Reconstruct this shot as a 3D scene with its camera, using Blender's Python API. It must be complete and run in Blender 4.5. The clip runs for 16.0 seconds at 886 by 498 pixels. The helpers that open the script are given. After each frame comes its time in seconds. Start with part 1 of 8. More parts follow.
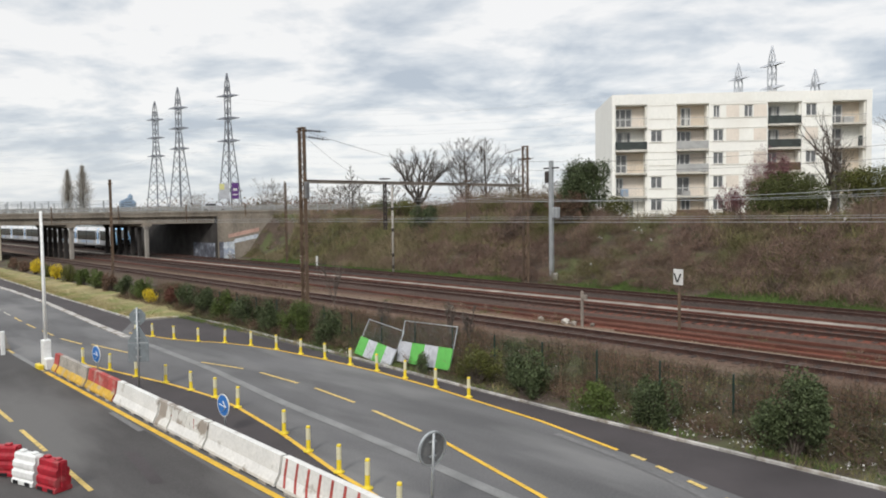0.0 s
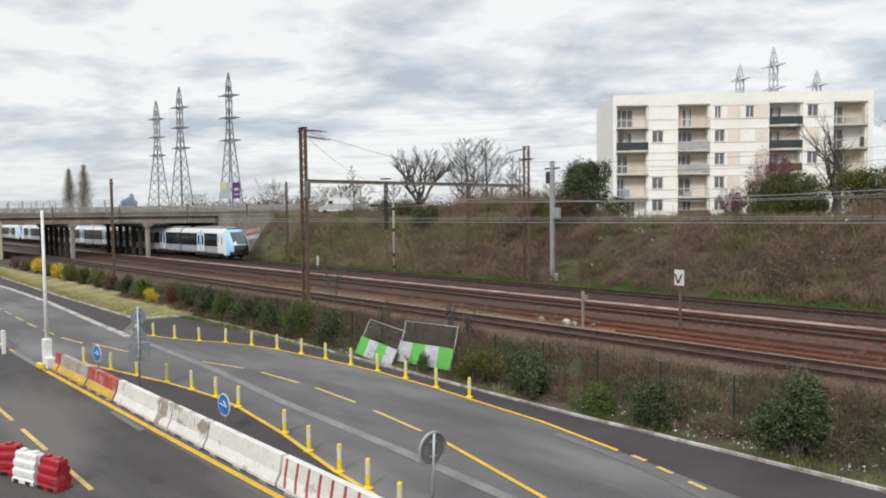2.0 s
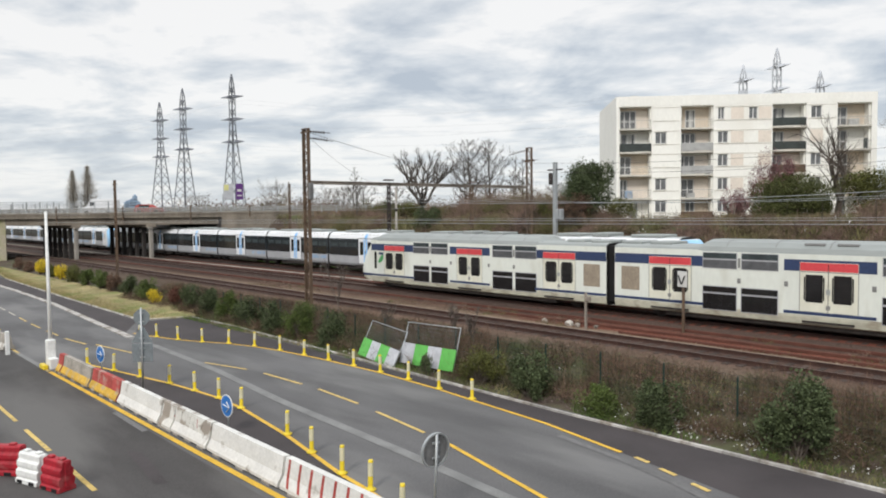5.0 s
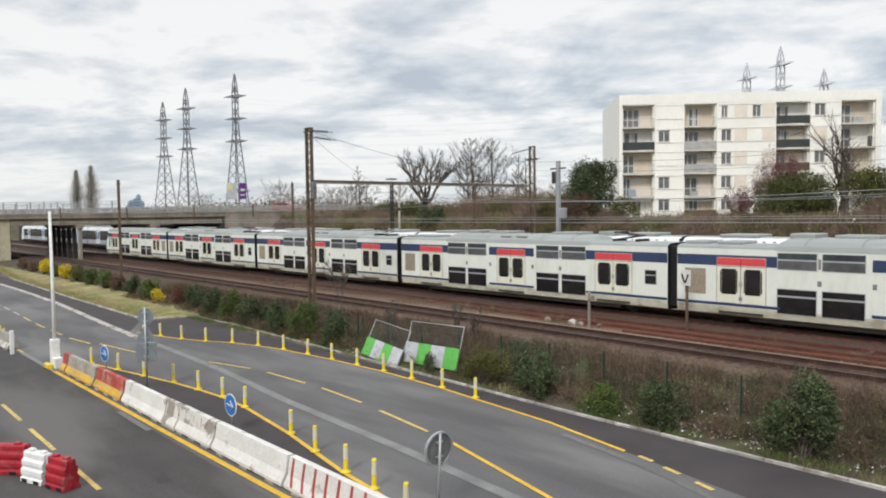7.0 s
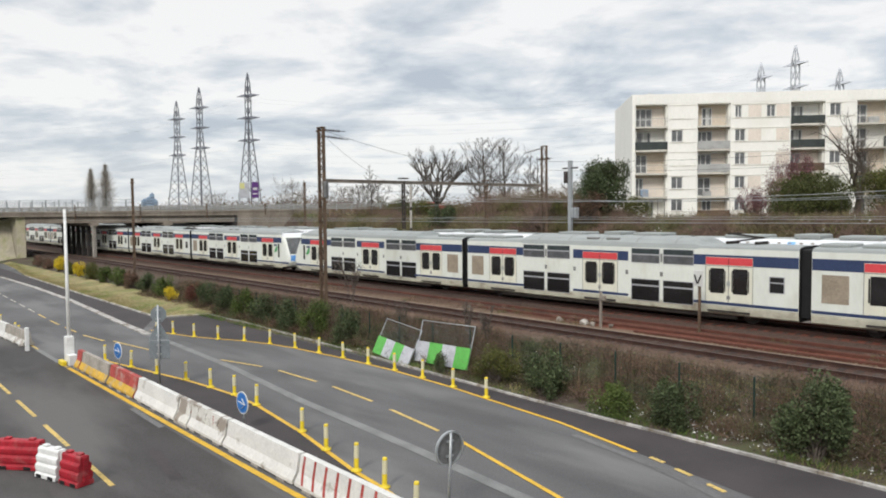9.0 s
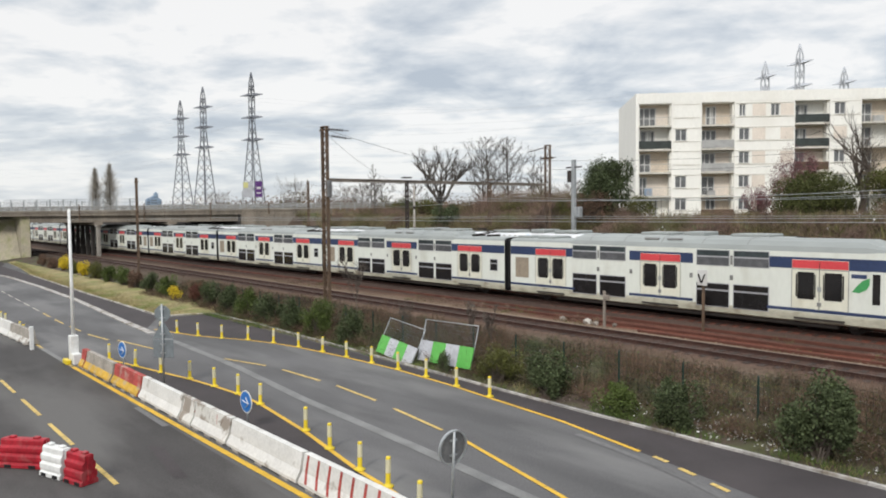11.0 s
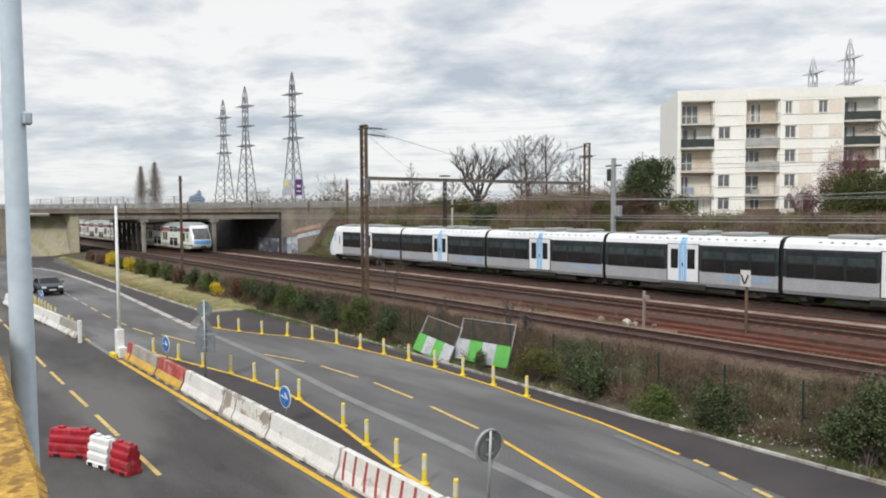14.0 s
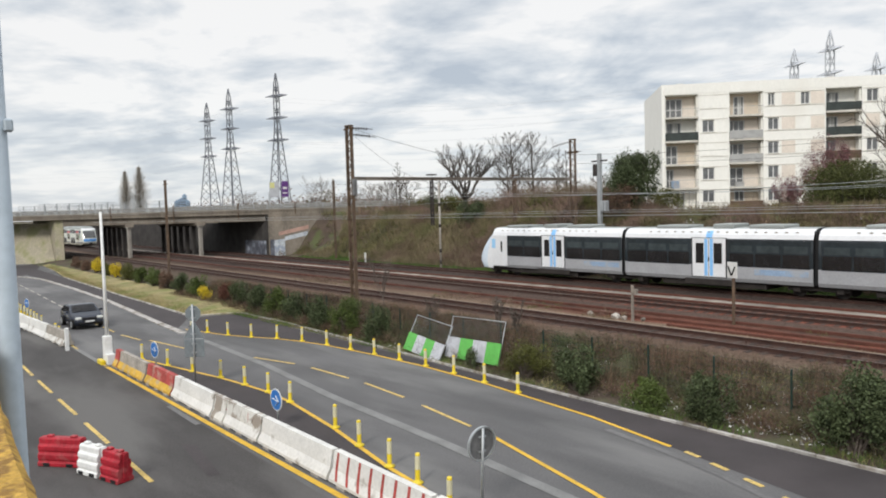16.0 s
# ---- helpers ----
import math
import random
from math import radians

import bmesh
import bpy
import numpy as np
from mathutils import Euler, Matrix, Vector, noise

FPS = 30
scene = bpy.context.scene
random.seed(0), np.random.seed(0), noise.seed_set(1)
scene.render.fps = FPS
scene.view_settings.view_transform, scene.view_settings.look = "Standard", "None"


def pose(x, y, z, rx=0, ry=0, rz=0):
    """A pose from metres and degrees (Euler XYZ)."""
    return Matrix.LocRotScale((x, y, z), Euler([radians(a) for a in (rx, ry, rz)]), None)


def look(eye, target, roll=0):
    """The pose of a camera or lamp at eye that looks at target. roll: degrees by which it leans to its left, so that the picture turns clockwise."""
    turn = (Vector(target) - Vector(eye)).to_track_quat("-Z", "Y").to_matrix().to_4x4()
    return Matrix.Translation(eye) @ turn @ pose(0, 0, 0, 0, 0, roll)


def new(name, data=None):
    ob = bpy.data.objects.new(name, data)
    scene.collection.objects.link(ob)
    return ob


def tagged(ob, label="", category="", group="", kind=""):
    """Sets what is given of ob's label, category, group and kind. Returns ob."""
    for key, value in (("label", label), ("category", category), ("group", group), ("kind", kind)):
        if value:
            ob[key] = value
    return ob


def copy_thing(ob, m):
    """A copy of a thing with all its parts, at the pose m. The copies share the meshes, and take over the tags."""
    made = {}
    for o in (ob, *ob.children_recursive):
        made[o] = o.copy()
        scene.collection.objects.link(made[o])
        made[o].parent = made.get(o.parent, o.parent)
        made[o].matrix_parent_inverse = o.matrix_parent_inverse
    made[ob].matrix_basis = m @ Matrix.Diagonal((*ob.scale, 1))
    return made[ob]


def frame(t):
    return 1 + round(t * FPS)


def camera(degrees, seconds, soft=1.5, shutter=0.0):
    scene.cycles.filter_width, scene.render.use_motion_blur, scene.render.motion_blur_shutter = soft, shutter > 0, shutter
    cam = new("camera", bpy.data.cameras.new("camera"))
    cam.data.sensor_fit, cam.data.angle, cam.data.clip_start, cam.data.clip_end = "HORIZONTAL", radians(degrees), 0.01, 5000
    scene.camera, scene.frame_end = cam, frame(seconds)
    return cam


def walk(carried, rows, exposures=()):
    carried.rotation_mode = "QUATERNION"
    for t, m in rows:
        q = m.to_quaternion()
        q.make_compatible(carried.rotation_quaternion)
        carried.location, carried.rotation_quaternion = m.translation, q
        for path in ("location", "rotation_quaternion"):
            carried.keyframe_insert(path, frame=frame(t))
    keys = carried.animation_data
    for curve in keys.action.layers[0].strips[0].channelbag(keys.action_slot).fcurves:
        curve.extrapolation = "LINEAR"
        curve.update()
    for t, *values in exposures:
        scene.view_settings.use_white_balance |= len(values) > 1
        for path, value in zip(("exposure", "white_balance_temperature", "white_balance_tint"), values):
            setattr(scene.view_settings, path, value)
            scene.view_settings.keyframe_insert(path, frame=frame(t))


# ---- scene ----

# ---------------------------------------------------------------- camera
EYE = 6.8
YAW0 = -47.15          # the tracks run along x; the view crosses them
cam = camera(63.8, 16.0, soft=1.9)


def aim(yaw, down, roll):
    a, p = radians(yaw + YAW0), radians(down)
    way = Vector((math.sin(a) * math.cos(p), math.cos(a) * math.cos(p), -math.sin(p)))
    return look((0, 0, EYE), Vector((0, 0, EYE)) + way, roll)


VIEW = [
    (0.0, 0.000, 2.850, -0.750),
    (0.5, -0.089, 2.893, -0.639),
    (1.0, -0.095, 2.895, -0.566),
    (1.5, -0.061, 2.870, -0.685),
    (2.0, -0.073, 2.842, -0.616),
    (2.5, -0.068, 2.819, -0.665),
    (3.0, -0.150, 2.775, -0.672),
    (3.5, -0.194, 2.693, -0.690),
    (4.0, -0.215, 2.687, -0.516),
    (6.5, -0.472, 2.819, -0.780),
    (7.0, -0.550, 2.817, -0.717),
    (7.5, -0.593, 2.799, -0.601),
    (8.0, -1.086, 2.838, -0.458),
    (8.5, -1.324, 2.840, -0.524),
    (9.0, -1.468, 2.854, -0.525),
    (11.5, -1.793, 2.923, -0.531),
    (12.0, -1.855, 2.933, -0.522),
    (12.5, -1.947, 2.970, -0.518),
    (13.0, -2.639, 2.969, -0.125),
    (13.5, -4.388, 2.993, -0.205),
    (14.0, -4.775, 3.018, -0.318),
    (14.5, -4.990, 3.086, -0.557),
    (15.0, -4.745, 3.100, -0.830),
    (15.5, -4.187, 3.139, -1.153),
    (16.0, -3.824, 3.147, -1.576),
]
walk(cam, [(t, aim(*a)) for t, *a in VIEW])

# ---------------------------------------------------------------- light
world = bpy.data.worlds.new("sky")
scene.world = world
world.use_nodes = True
SUN_EL, SUN_AZ = 40, 155   # height and compass turn of the veiled sun


def build_sky():
    nt = world.node_tree
    nt.nodes.clear()
    out = nt.nodes.new("ShaderNodeOutputWorld")
    bg = nt.nodes.new("ShaderNodeBackground")
    sky = nt.nodes.new("ShaderNodeTexSky")
    sky.sky_type, sky.sun_disc = "NISHITA", False
    sky.sun_elevation, sky.sun_rotation = radians(SUN_EL), radians(SUN_AZ)
    co = nt.nodes.new("ShaderNodeTexCoord")
    sep = nt.nodes.new("ShaderNodeSeparateXYZ")
    nt.links.new(co.outputs["Generated"], sep.inputs[0])
    # flat cloud layer: the direction divided by its height
    add = nt.nodes.new("ShaderNodeMath"); add.operation = "ADD"; add.inputs[1].default_value = 0.16
    nt.links.new(sep.outputs["Z"], add.inputs[0])
    mx = nt.nodes.new("ShaderNodeMath"); mx.operation = "MAXIMUM"; mx.inputs[1].default_value = 0.05
    nt.links.new(add.outputs[0], mx.inputs[0])
    div = nt.nodes.new("ShaderNodeVectorMath"); div.operation = "DIVIDE"
    comb = nt.nodes.new("ShaderNodeCombineXYZ")
    for k in range(3):
        nt.links.new(mx.outputs[0], comb.inputs[k])
    nt.links.new(co.outputs["Generated"], div.inputs[0])
    nt.links.new(comb.outputs[0], div.inputs[1])
    n1 = nt.nodes.new("ShaderNodeTexNoise")
    n1.inputs["Scale"].default_value, n1.inputs["Detail"].default_value, n1.inputs["Roughness"].default_value = 1.5, 9, 0.57
    n1.inputs["Distortion"].default_value = 0.35
    nt.links.new(div.outputs[0], n1.inputs["Vector"])
    # finer ripples drawn out along the cloud bands
    mp = nt.nodes.new("ShaderNodeMapping")
    turn = nt.nodes.new("ShaderNodeMapping")
    turn.inputs["Rotation"].default_value = (0, 0, radians(-40))
    mp.inputs["Scale"].default_value, mp.inputs["Location"].default_value = (3.0, 4.6, 1.0), (3.1, 1.7, 0)
    nt.links.new(div.outputs[0], turn.inputs["Vector"])
    nt.links.new(turn.outputs[0], mp.inputs["Vector"])
    n2 = nt.nodes.new("ShaderNodeTexNoise")
    n2.inputs["Scale"].default_value, n2.inputs["Detail"].default_value, n2.inputs["Roughness"].default_value = 1.1, 5, 0.5
    nt.links.new(mp.outputs[0], n2.inputs["Vector"])
    both = nt.nodes.new("ShaderNodeMix")
    both.inputs["Factor"].default_value = 0.30
    nt.links.new(n1.outputs["Fac"], both.inputs["A"]); nt.links.new(n2.outputs["Fac"], both.inputs["B"])
    ramp = nt.nodes.new("ShaderNodeValToRGB")
    el = ramp.color_ramp.elements
    el[0].position, el[0].color = 0.39, (0.52, 0.575, 0.645, 1)
    el[1].position, el[1].color = 0.56, (1.0, 0.99, 0.975, 1)
    mid = el.new(0.475); mid.color = (0.74, 0.775, 0.81, 1)
    nt.links.new(both.outputs["Result"], ramp.inputs[0])
    # brighter haze near the horizon
    hz = nt.nodes.new("ShaderNodeMapRange")
    hz.inputs["From Min"].default_value, hz.inputs["From Max"].default_value = 0.0, 0.14
    hz.inputs["To Min"].default_value, hz.inputs["To Max"].default_value = 0.55, 0.0
    nt.links.new(sep.outputs["Z"], hz.inputs["Value"])
    haze = nt.nodes.new("ShaderNodeMixRGB")
    haze.inputs["Color2"].default_value = (0.84, 0.87, 0.90, 1)
    nt.links.new(hz.outputs[0], haze.inputs["Fac"])
    nt.links.new(ramp.outputs[0], haze.inputs["Color1"])
    mix = nt.nodes.new("ShaderNodeMixRGB")
    mix.inputs["Fac"].default_value = 0.88          # cloud cover over the blue
    gain = nt.nodes.new("ShaderNodeVectorMath"); gain.operation = "SCALE"; gain.inputs["Scale"].default_value = 0.10
    nt.links.new(sky.outputs[0], gain.inputs[0])
    nt.links.new(gain.outputs[0], mix.inputs["Color1"])
    nt.links.new(haze.outputs[0], mix.inputs["Color2"])
    # an overcast sky is brighter overhead
    zen = nt.nodes.new("ShaderNodeMapRange")
    zen.inputs["From Min"].default_value, zen.inputs["From Max"].default_value = 0.30, 0.75
    zen.inputs["To Min"].default_value, zen.inputs["To Max"].default_value = 1.0, 1.9
    nt.links.new(sep.outputs["Z"], zen.inputs["Value"])
    nt.links.new(zen.outputs[0], bg.inputs["Strength"])
    nt.links.new(mix.outputs[0], bg.inputs["Color"])
    nt.links.new(bg.outputs[0], out.inputs[0])


build_sky()
sun_data = bpy.data.lights.new("sun", "SUN")
sun_data.energy, sun_data.angle, sun_data.color = 2.1, radians(14), (1, 0.96, 0.9)
sun = new("sun", sun_data)
_e, _a = radians(SUN_EL), radians(SUN_AZ)
sun.matrix_world = look((math.sin(_a) * math.cos(_e) * 50, math.cos(_a) * math.cos(_e) * 50, math.sin(_e) * 50), (0, 0, 0))
scene.view_settings.exposure = 0.0

# ---------------------------------------------------------------- tools
def part(name, bm, material, parent=None, label="", smooth=False):
    """One mesh object from a bmesh, under a thing or a part."""
    me = bpy.data.meshes.new(name)
    bm.to_mesh(me)
    bm.free()
    return part_of(name, me, material, parent, label, smooth)


def part_of(name, me, material, parent=None, label="", smooth=False):
    if material is not None and not me.materials:
        for m in (material if isinstance(material, (list, tuple)) else [material]):
            me.materials.append(m)
    if smooth:
        me.polygons.foreach_set("use_smooth", [True] * len(me.polygons))
    ob = new(name, me)
    if parent is not None:
        ob.parent = parent
    if label:
        ob["label"] = label
    return ob


def thing(name, label, category, m=None, group="", kind=""):
    ob = new(name)
    if m is not None:
        ob.matrix_basis = m
    return tagged(ob, label, category, group, kind)


def add_box(bm, x0, x1, y0, y1, z0, z1, mi=0, bev=0.0, m=None):
    vs = [bm.verts.new((x, y, z)) for z in (z0, z1) for y in (y0, y1) for x in (x0, x1)]
    fs = [bm.faces.new([vs[i] for i in q]) for q in ((0, 2, 3, 1), (4, 5, 7, 6), (0, 1, 5, 4), (2, 6, 7, 3), (0, 4, 6, 2), (1, 3, 7, 5))]
    for f in fs:
        f.material_index = mi
    if m is not None:
        bmesh.ops.transform(bm, matrix=m, verts=vs)
    if bev:
        es = list({e for f in fs for e in f.edges})
        bmesh.ops.bevel(bm, geom=es, offset=bev, segments=1, affect="EDGES", clamp_overlap=True)
    return vs


def box(x0, x1, y0, y1, z0, z1, bev=0.0, m=None):
    bm = bmesh.new()
    add_box(bm, x0, x1, y0, y1, z0, z1, bev=bev, m=m)
    return bm


def add_beam(bm, a, b, w, h=None, mi=0):
    """A square bar from a to b."""
    a, b = Vector(a), Vector(b)
    d = b - a
    h = h or w
    m = Matrix.Translation(a) @ d.to_track_quat("Z", "Y").to_matrix().to_4x4()
    add_box(bm, -w / 2, w / 2, -h / 2, h / 2, 0, d.length, mi=mi, m=m)


def add_tube(bm, pts, radii, n=8, mi=0, cap=True):
    """A round tapered tube along pts."""
    rings = []
    pts = [Vector(p) for p in pts]
    for i, p in enumerate(pts):
        d = (pts[min(i + 1, len(pts) - 1)] - pts[max(i - 1, 0)]).normalized()
        q = d.to_track_quat("Z", "Y")
        r = radii[i] if isinstance(radii, (list, tuple)) else radii
        rings.append([bm.verts.new(p + q @ Vector((math.cos(k * math.tau / n) * r, math.sin(k * math.tau / n) * r, 0))) for k in range(n)])
    for a, b in zip(rings, rings[1:]):
        for k in range(n):
            f = bm.faces.new((a[k], a[(k + 1) % n], b[(k + 1) % n], b[k]))
            f.smooth, f.material_index = True, mi
    if cap:
        for ring, rev in ((rings[0], True), (rings[-1], False)):
            f = bm.faces.new(ring[::-1] if rev else ring)
            f.material_index = mi


def tube(pts, radii, n=8):
    bm = bmesh.new()
    add_tube(bm, pts, radii, n)
    return bm


def add_loft(bm, sections, mi=0, close=True, cap=False, smooth=False):
    """Rings of equal length (lists of points) joined one to the next."""
    rings = [[bm.verts.new(p) for p in s] for s in sections]
    n = len(rings[0])
    for a, b in zip(rings, rings[1:]):
        for k in range(n if close else n - 1):
            f = bm.faces.new((a[k], a[(k + 1) % n], b[(k + 1) % n], b[k]))
            f.material_index, f.smooth = mi, smooth
    if cap:
        bm.faces.new(rings[0][::-1]).material_index = mi
        bm.faces.new(rings[-1]).material_index = mi
    return rings


def smooth(v):
    v = min(1.0, max(0.0, v))
    return v * v * (3 - 2 * v)


# ---------------------------------------------------------------- materials
def mat(name, col, rough=0.8, metal=0.0, var=0.25, scale=3.0, fine=40.0, bump=0.3, bump_scale=None, tint=None, spots=None, island=0.0, stretch=None, per_object=0.0, spec=0.35):
    """Base colour with two scales of noise, spots of another colour, and fine relief. Object space, metres."""
    m = bpy.data.materials.new(name)
    m.use_nodes = True
    nt = m.node_tree
    b = nt.nodes["Principled BSDF"]
    b.inputs["Roughness"].default_value, b.inputs["Metallic"].default_value = rough, metal
    b.inputs["Specular IOR Level"].default_value = spec
    geo = nt.nodes.new("ShaderNodeNewGeometry")
    pos = geo.outputs["Position"]
    if stretch:
        mp = nt.nodes.new("ShaderNodeMapping")
        mp.inputs["Scale"].default_value = stretch
        nt.links.new(pos, mp.inputs["Vector"])
        pos = mp.outputs["Vector"]

    def noise_at(s, detail=4.0):
        n = nt.nodes.new("ShaderNodeTexNoise")
        n.inputs["Scale"].default_value, n.inputs["Detail"].default_value = s, detail
        nt.links.new(pos, n.inputs["Vector"])
        return n.outputs["Fac"]

    big, small = noise_at(scale), noise_at(fine)
    ramp = nt.nodes.new("ShaderNodeValToRGB")
    c2 = tint or tuple(c * (1 - var) for c in col)
    ramp.color_ramp.elements[0].position, ramp.color_ramp.elements[0].color = 0.35, (*c2, 1)
    ramp.color_ramp.elements[1].position, ramp.color_ramp.elements[1].color = 0.65, (*col, 1)
    nt.links.new(big, ramp.inputs[0])
    colour = ramp.outputs[0]
    fr = nt.nodes.new("ShaderNodeMapRange")
    fr.inputs["From Min"].default_value, fr.inputs["From Max"].default_value = 0.3, 0.7
    fr.inputs["To Min"].default_value, fr.inputs["To Max"].default_value = 1 - var * 0.7, 1 + var * 0.7
    nt.links.new(small, fr.inputs["Value"])
    mul = nt.nodes.new("ShaderNodeVectorMath"); mul.operation = "SCALE"
    nt.links.new(colour, mul.inputs[0]); nt.links.new(fr.outputs[0], mul.inputs["Scale"])
    colour = mul.outputs[0]
    if spots:
        sc, lo, hi, scol = spots
        sr = nt.nodes.new("ShaderNodeMapRange")
        sr.inputs["From Min"].default_value, sr.inputs["From Max"].default_value = lo, hi
        nt.links.new(noise_at(sc, 6.0), sr.inputs["Value"])
        mx = nt.nodes.new("ShaderNodeMixRGB")
        mx.inputs["Color2"].default_value = (*scol, 1)
        nt.links.new(sr.outputs[0], mx.inputs["Fac"]); nt.links.new(colour, mx.inputs["Color1"])
        colour = mx.outputs[0]
    for amount, src in ((island, geo.outputs["Random Per Island"]), (per_object, None)):
        if amount:
            if src is None:
                src = nt.nodes.new("ShaderNodeObjectInfo").outputs["Random"]
            ir = nt.nodes.new("ShaderNodeMapRange")
            ir.inputs["To Min"].default_value, ir.inputs["To Max"].default_value = 1 - amount, 1 + amount
            nt.links.new(src, ir.inputs["Value"])
            sm = nt.nodes.new("ShaderNodeVectorMath"); sm.operation = "SCALE"
            nt.links.new(colour, sm.inputs[0]); nt.links.new(ir.outputs[0], sm.inputs["Scale"])
            colour = sm.outputs[0]
    nt.links.new(colour, b.inputs["Base Color"])
    if bump:
        bp = nt.nodes.new("ShaderNodeBump")
        bp.inputs["Strength"].default_value, bp.inputs["Distance"].default_value = bump, 0.02
        nt.links.new(noise_at(bump_scale or fine), bp.inputs["Height"])
        nt.links.new(bp.outputs[0], b.inputs["Normal"])
    return m


def glass(name, col=(0.03, 0.04, 0.05), rough=0.06):
    m = mat(name, col, rough=rough, var=0.3, scale=0.8, fine=3, bump=0.02, spec=0.6)
    return m


def track_bed(name, stops, rust, island=0.0, fine=14, bump=1.0):
    """Crushed stone whose dirt follows the tracks: stops (y, colour) across them, rust spilled along x, darker towards
    the bridge.
    """
    m = mat(name, (0.5, 0.5, 0.5), 1.0, var=0.0, scale=1, fine=fine, bump=bump, bump_scale=12, spec=0.2)
    nt = m.node_tree
    b = nt.nodes["Principled BSDF"]
    pos = nt.nodes.new("ShaderNodeNewGeometry")
    sep = nt.nodes.new("ShaderNodeSeparateXYZ")
    nt.links.new(pos.outputs["Position"], sep.inputs[0])

    def noise_of(scale, stretch, detail=5.0):
        mp = nt.nodes.new("ShaderNodeMapping")
        mp.inputs["Scale"].default_value = stretch
        nt.links.new(pos.outputs["Position"], mp.inputs["Vector"])
        n = nt.nodes.new("ShaderNodeTexNoise")
        n.inputs["Scale"].default_value, n.inputs["Detail"].default_value = scale, detail
        nt.links.new(mp.outputs[0], n.inputs["Vector"])
        return n.outputs["Fac"]

    def maths(op, a, c):
        n = nt.nodes.new("ShaderNodeMath")
        n.operation = op
        for k, v in enumerate((a, c)):
            if isinstance(v, (int, float)):
                n.inputs[k].default_value = v
            else:
                nt.links.new(v, n.inputs[k])
        return n.outputs[0]

    def between(v, lo, hi, a=0.0, c=1.0):
        n = nt.nodes.new("ShaderNodeMapRange")
        n.inputs["From Min"].default_value, n.inputs["From Max"].default_value = lo, hi
        n.inputs["To Min"].default_value, n.inputs["To Max"].default_value = a, c
        nt.links.new(v, n.inputs["Value"])
        return n.outputs[0]

    def blend(fac, c1, c2):
        n = nt.nodes.new("ShaderNodeMixRGB")
        nt.links.new(fac, n.inputs["Fac"])
        for key, v in (("Color1", c1), ("Color2", c2)):
            if isinstance(v, tuple):
                n.inputs[key].default_value = (*v, 1)
            else:
                nt.links.new(v, n.inputs[key])
        return n.outputs[0]

    wander = maths("MULTIPLY", maths("SUBTRACT", noise_of(0.5, (0.12, 1, 1)), 0.5), 1.5)
    y = maths("ADD", sep.outputs["Y"], wander)
    ramp = nt.nodes.new("ShaderNodeValToRGB")
    el = ramp.color_ramp.elements
    for k, (yy, col) in enumerate(stops):
        e = el[k] if k < 2 else el.new((yy - 24) / 23)
        e.position, e.color = (yy - 24) / 23, (*col, 1)
    nt.links.new(between(y, 24, 47), ramp.inputs[0])
    colour = ramp.outputs[0]
    spill = maths("MULTIPLY", between(sep.outputs["X"], -31, -25), between(noise_of(0.9, (0.05, 1.0, 1)), 0.28, 0.46))
    spill = maths("MULTIPLY", spill, maths("MULTIPLY", maths("MULTIPLY", between(y, 31.0, 31.5), between(y, 38.2, 37.6)), between(maths("ABSOLUTE", maths("SUBTRACT", y, 33.6), 0.0), 0.55, 0.95)))
    # colour gain along x: 1 at -45, down to 0.55 at -95
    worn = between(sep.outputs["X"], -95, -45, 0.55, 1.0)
    colour = blend(spill, colour, rust)
    grit = maths("MULTIPLY", between(noise_of(fine, (0.5, 1, 1)), 0.3, 0.7, 0.62, 1.4), between(noise_of(0.6, (0.1, 1.2, 1)), 0.3, 0.7, 0.72, 1.3))
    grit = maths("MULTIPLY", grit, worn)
    if island:
        grit = maths("MULTIPLY", grit, between(pos.outputs["Random Per Island"], 0, 1, 1 - island, 1 + island))
    sc = nt.nodes.new("ShaderNodeVectorMath"); sc.operation = "SCALE"
    nt.links.new(colour, sc.inputs[0]); nt.links.new(grit, sc.inputs["Scale"])
    nt.links.new(sc.outputs[0], b.inputs["Base Color"])
    return m


TAN, BROWN, SOOT, PALE = (0.205, 0.155, 0.114), (0.112, 0.063, 0.045), (0.050, 0.037, 0.031), (0.25, 0.215, 0.175)
BED = [(24.2, (0.10, 0.08, 0.055)), (25.6, (0.108, 0.078, 0.057)), (26.4, (0.110, 0.072, 0.053)), (26.8, (0.062, 0.038, 0.030)), (28.7, (0.068, 0.042, 0.033)), (29.3, TAN), (31.2, (0.165, 0.118, 0.085)), (32.4, BROWN), (32.9, (0.078, 0.053, 0.042)), (34.9, (0.062, 0.042, 0.034)), (35.6, (0.09, 0.055, 0.042)), (36.5, (0.14, 0.11, 0.088)), (37.4, (0.105, 0.068, 0.052)), (38.2, BROWN), (38.5, PALE), (40.2, (0.20, 0.165, 0.135)), (40.8, SOOT), (45.4, SOOT), (46.0, (0.17, 0.15, 0.125)), (46.8, (0.10, 0.09, 0.06))]

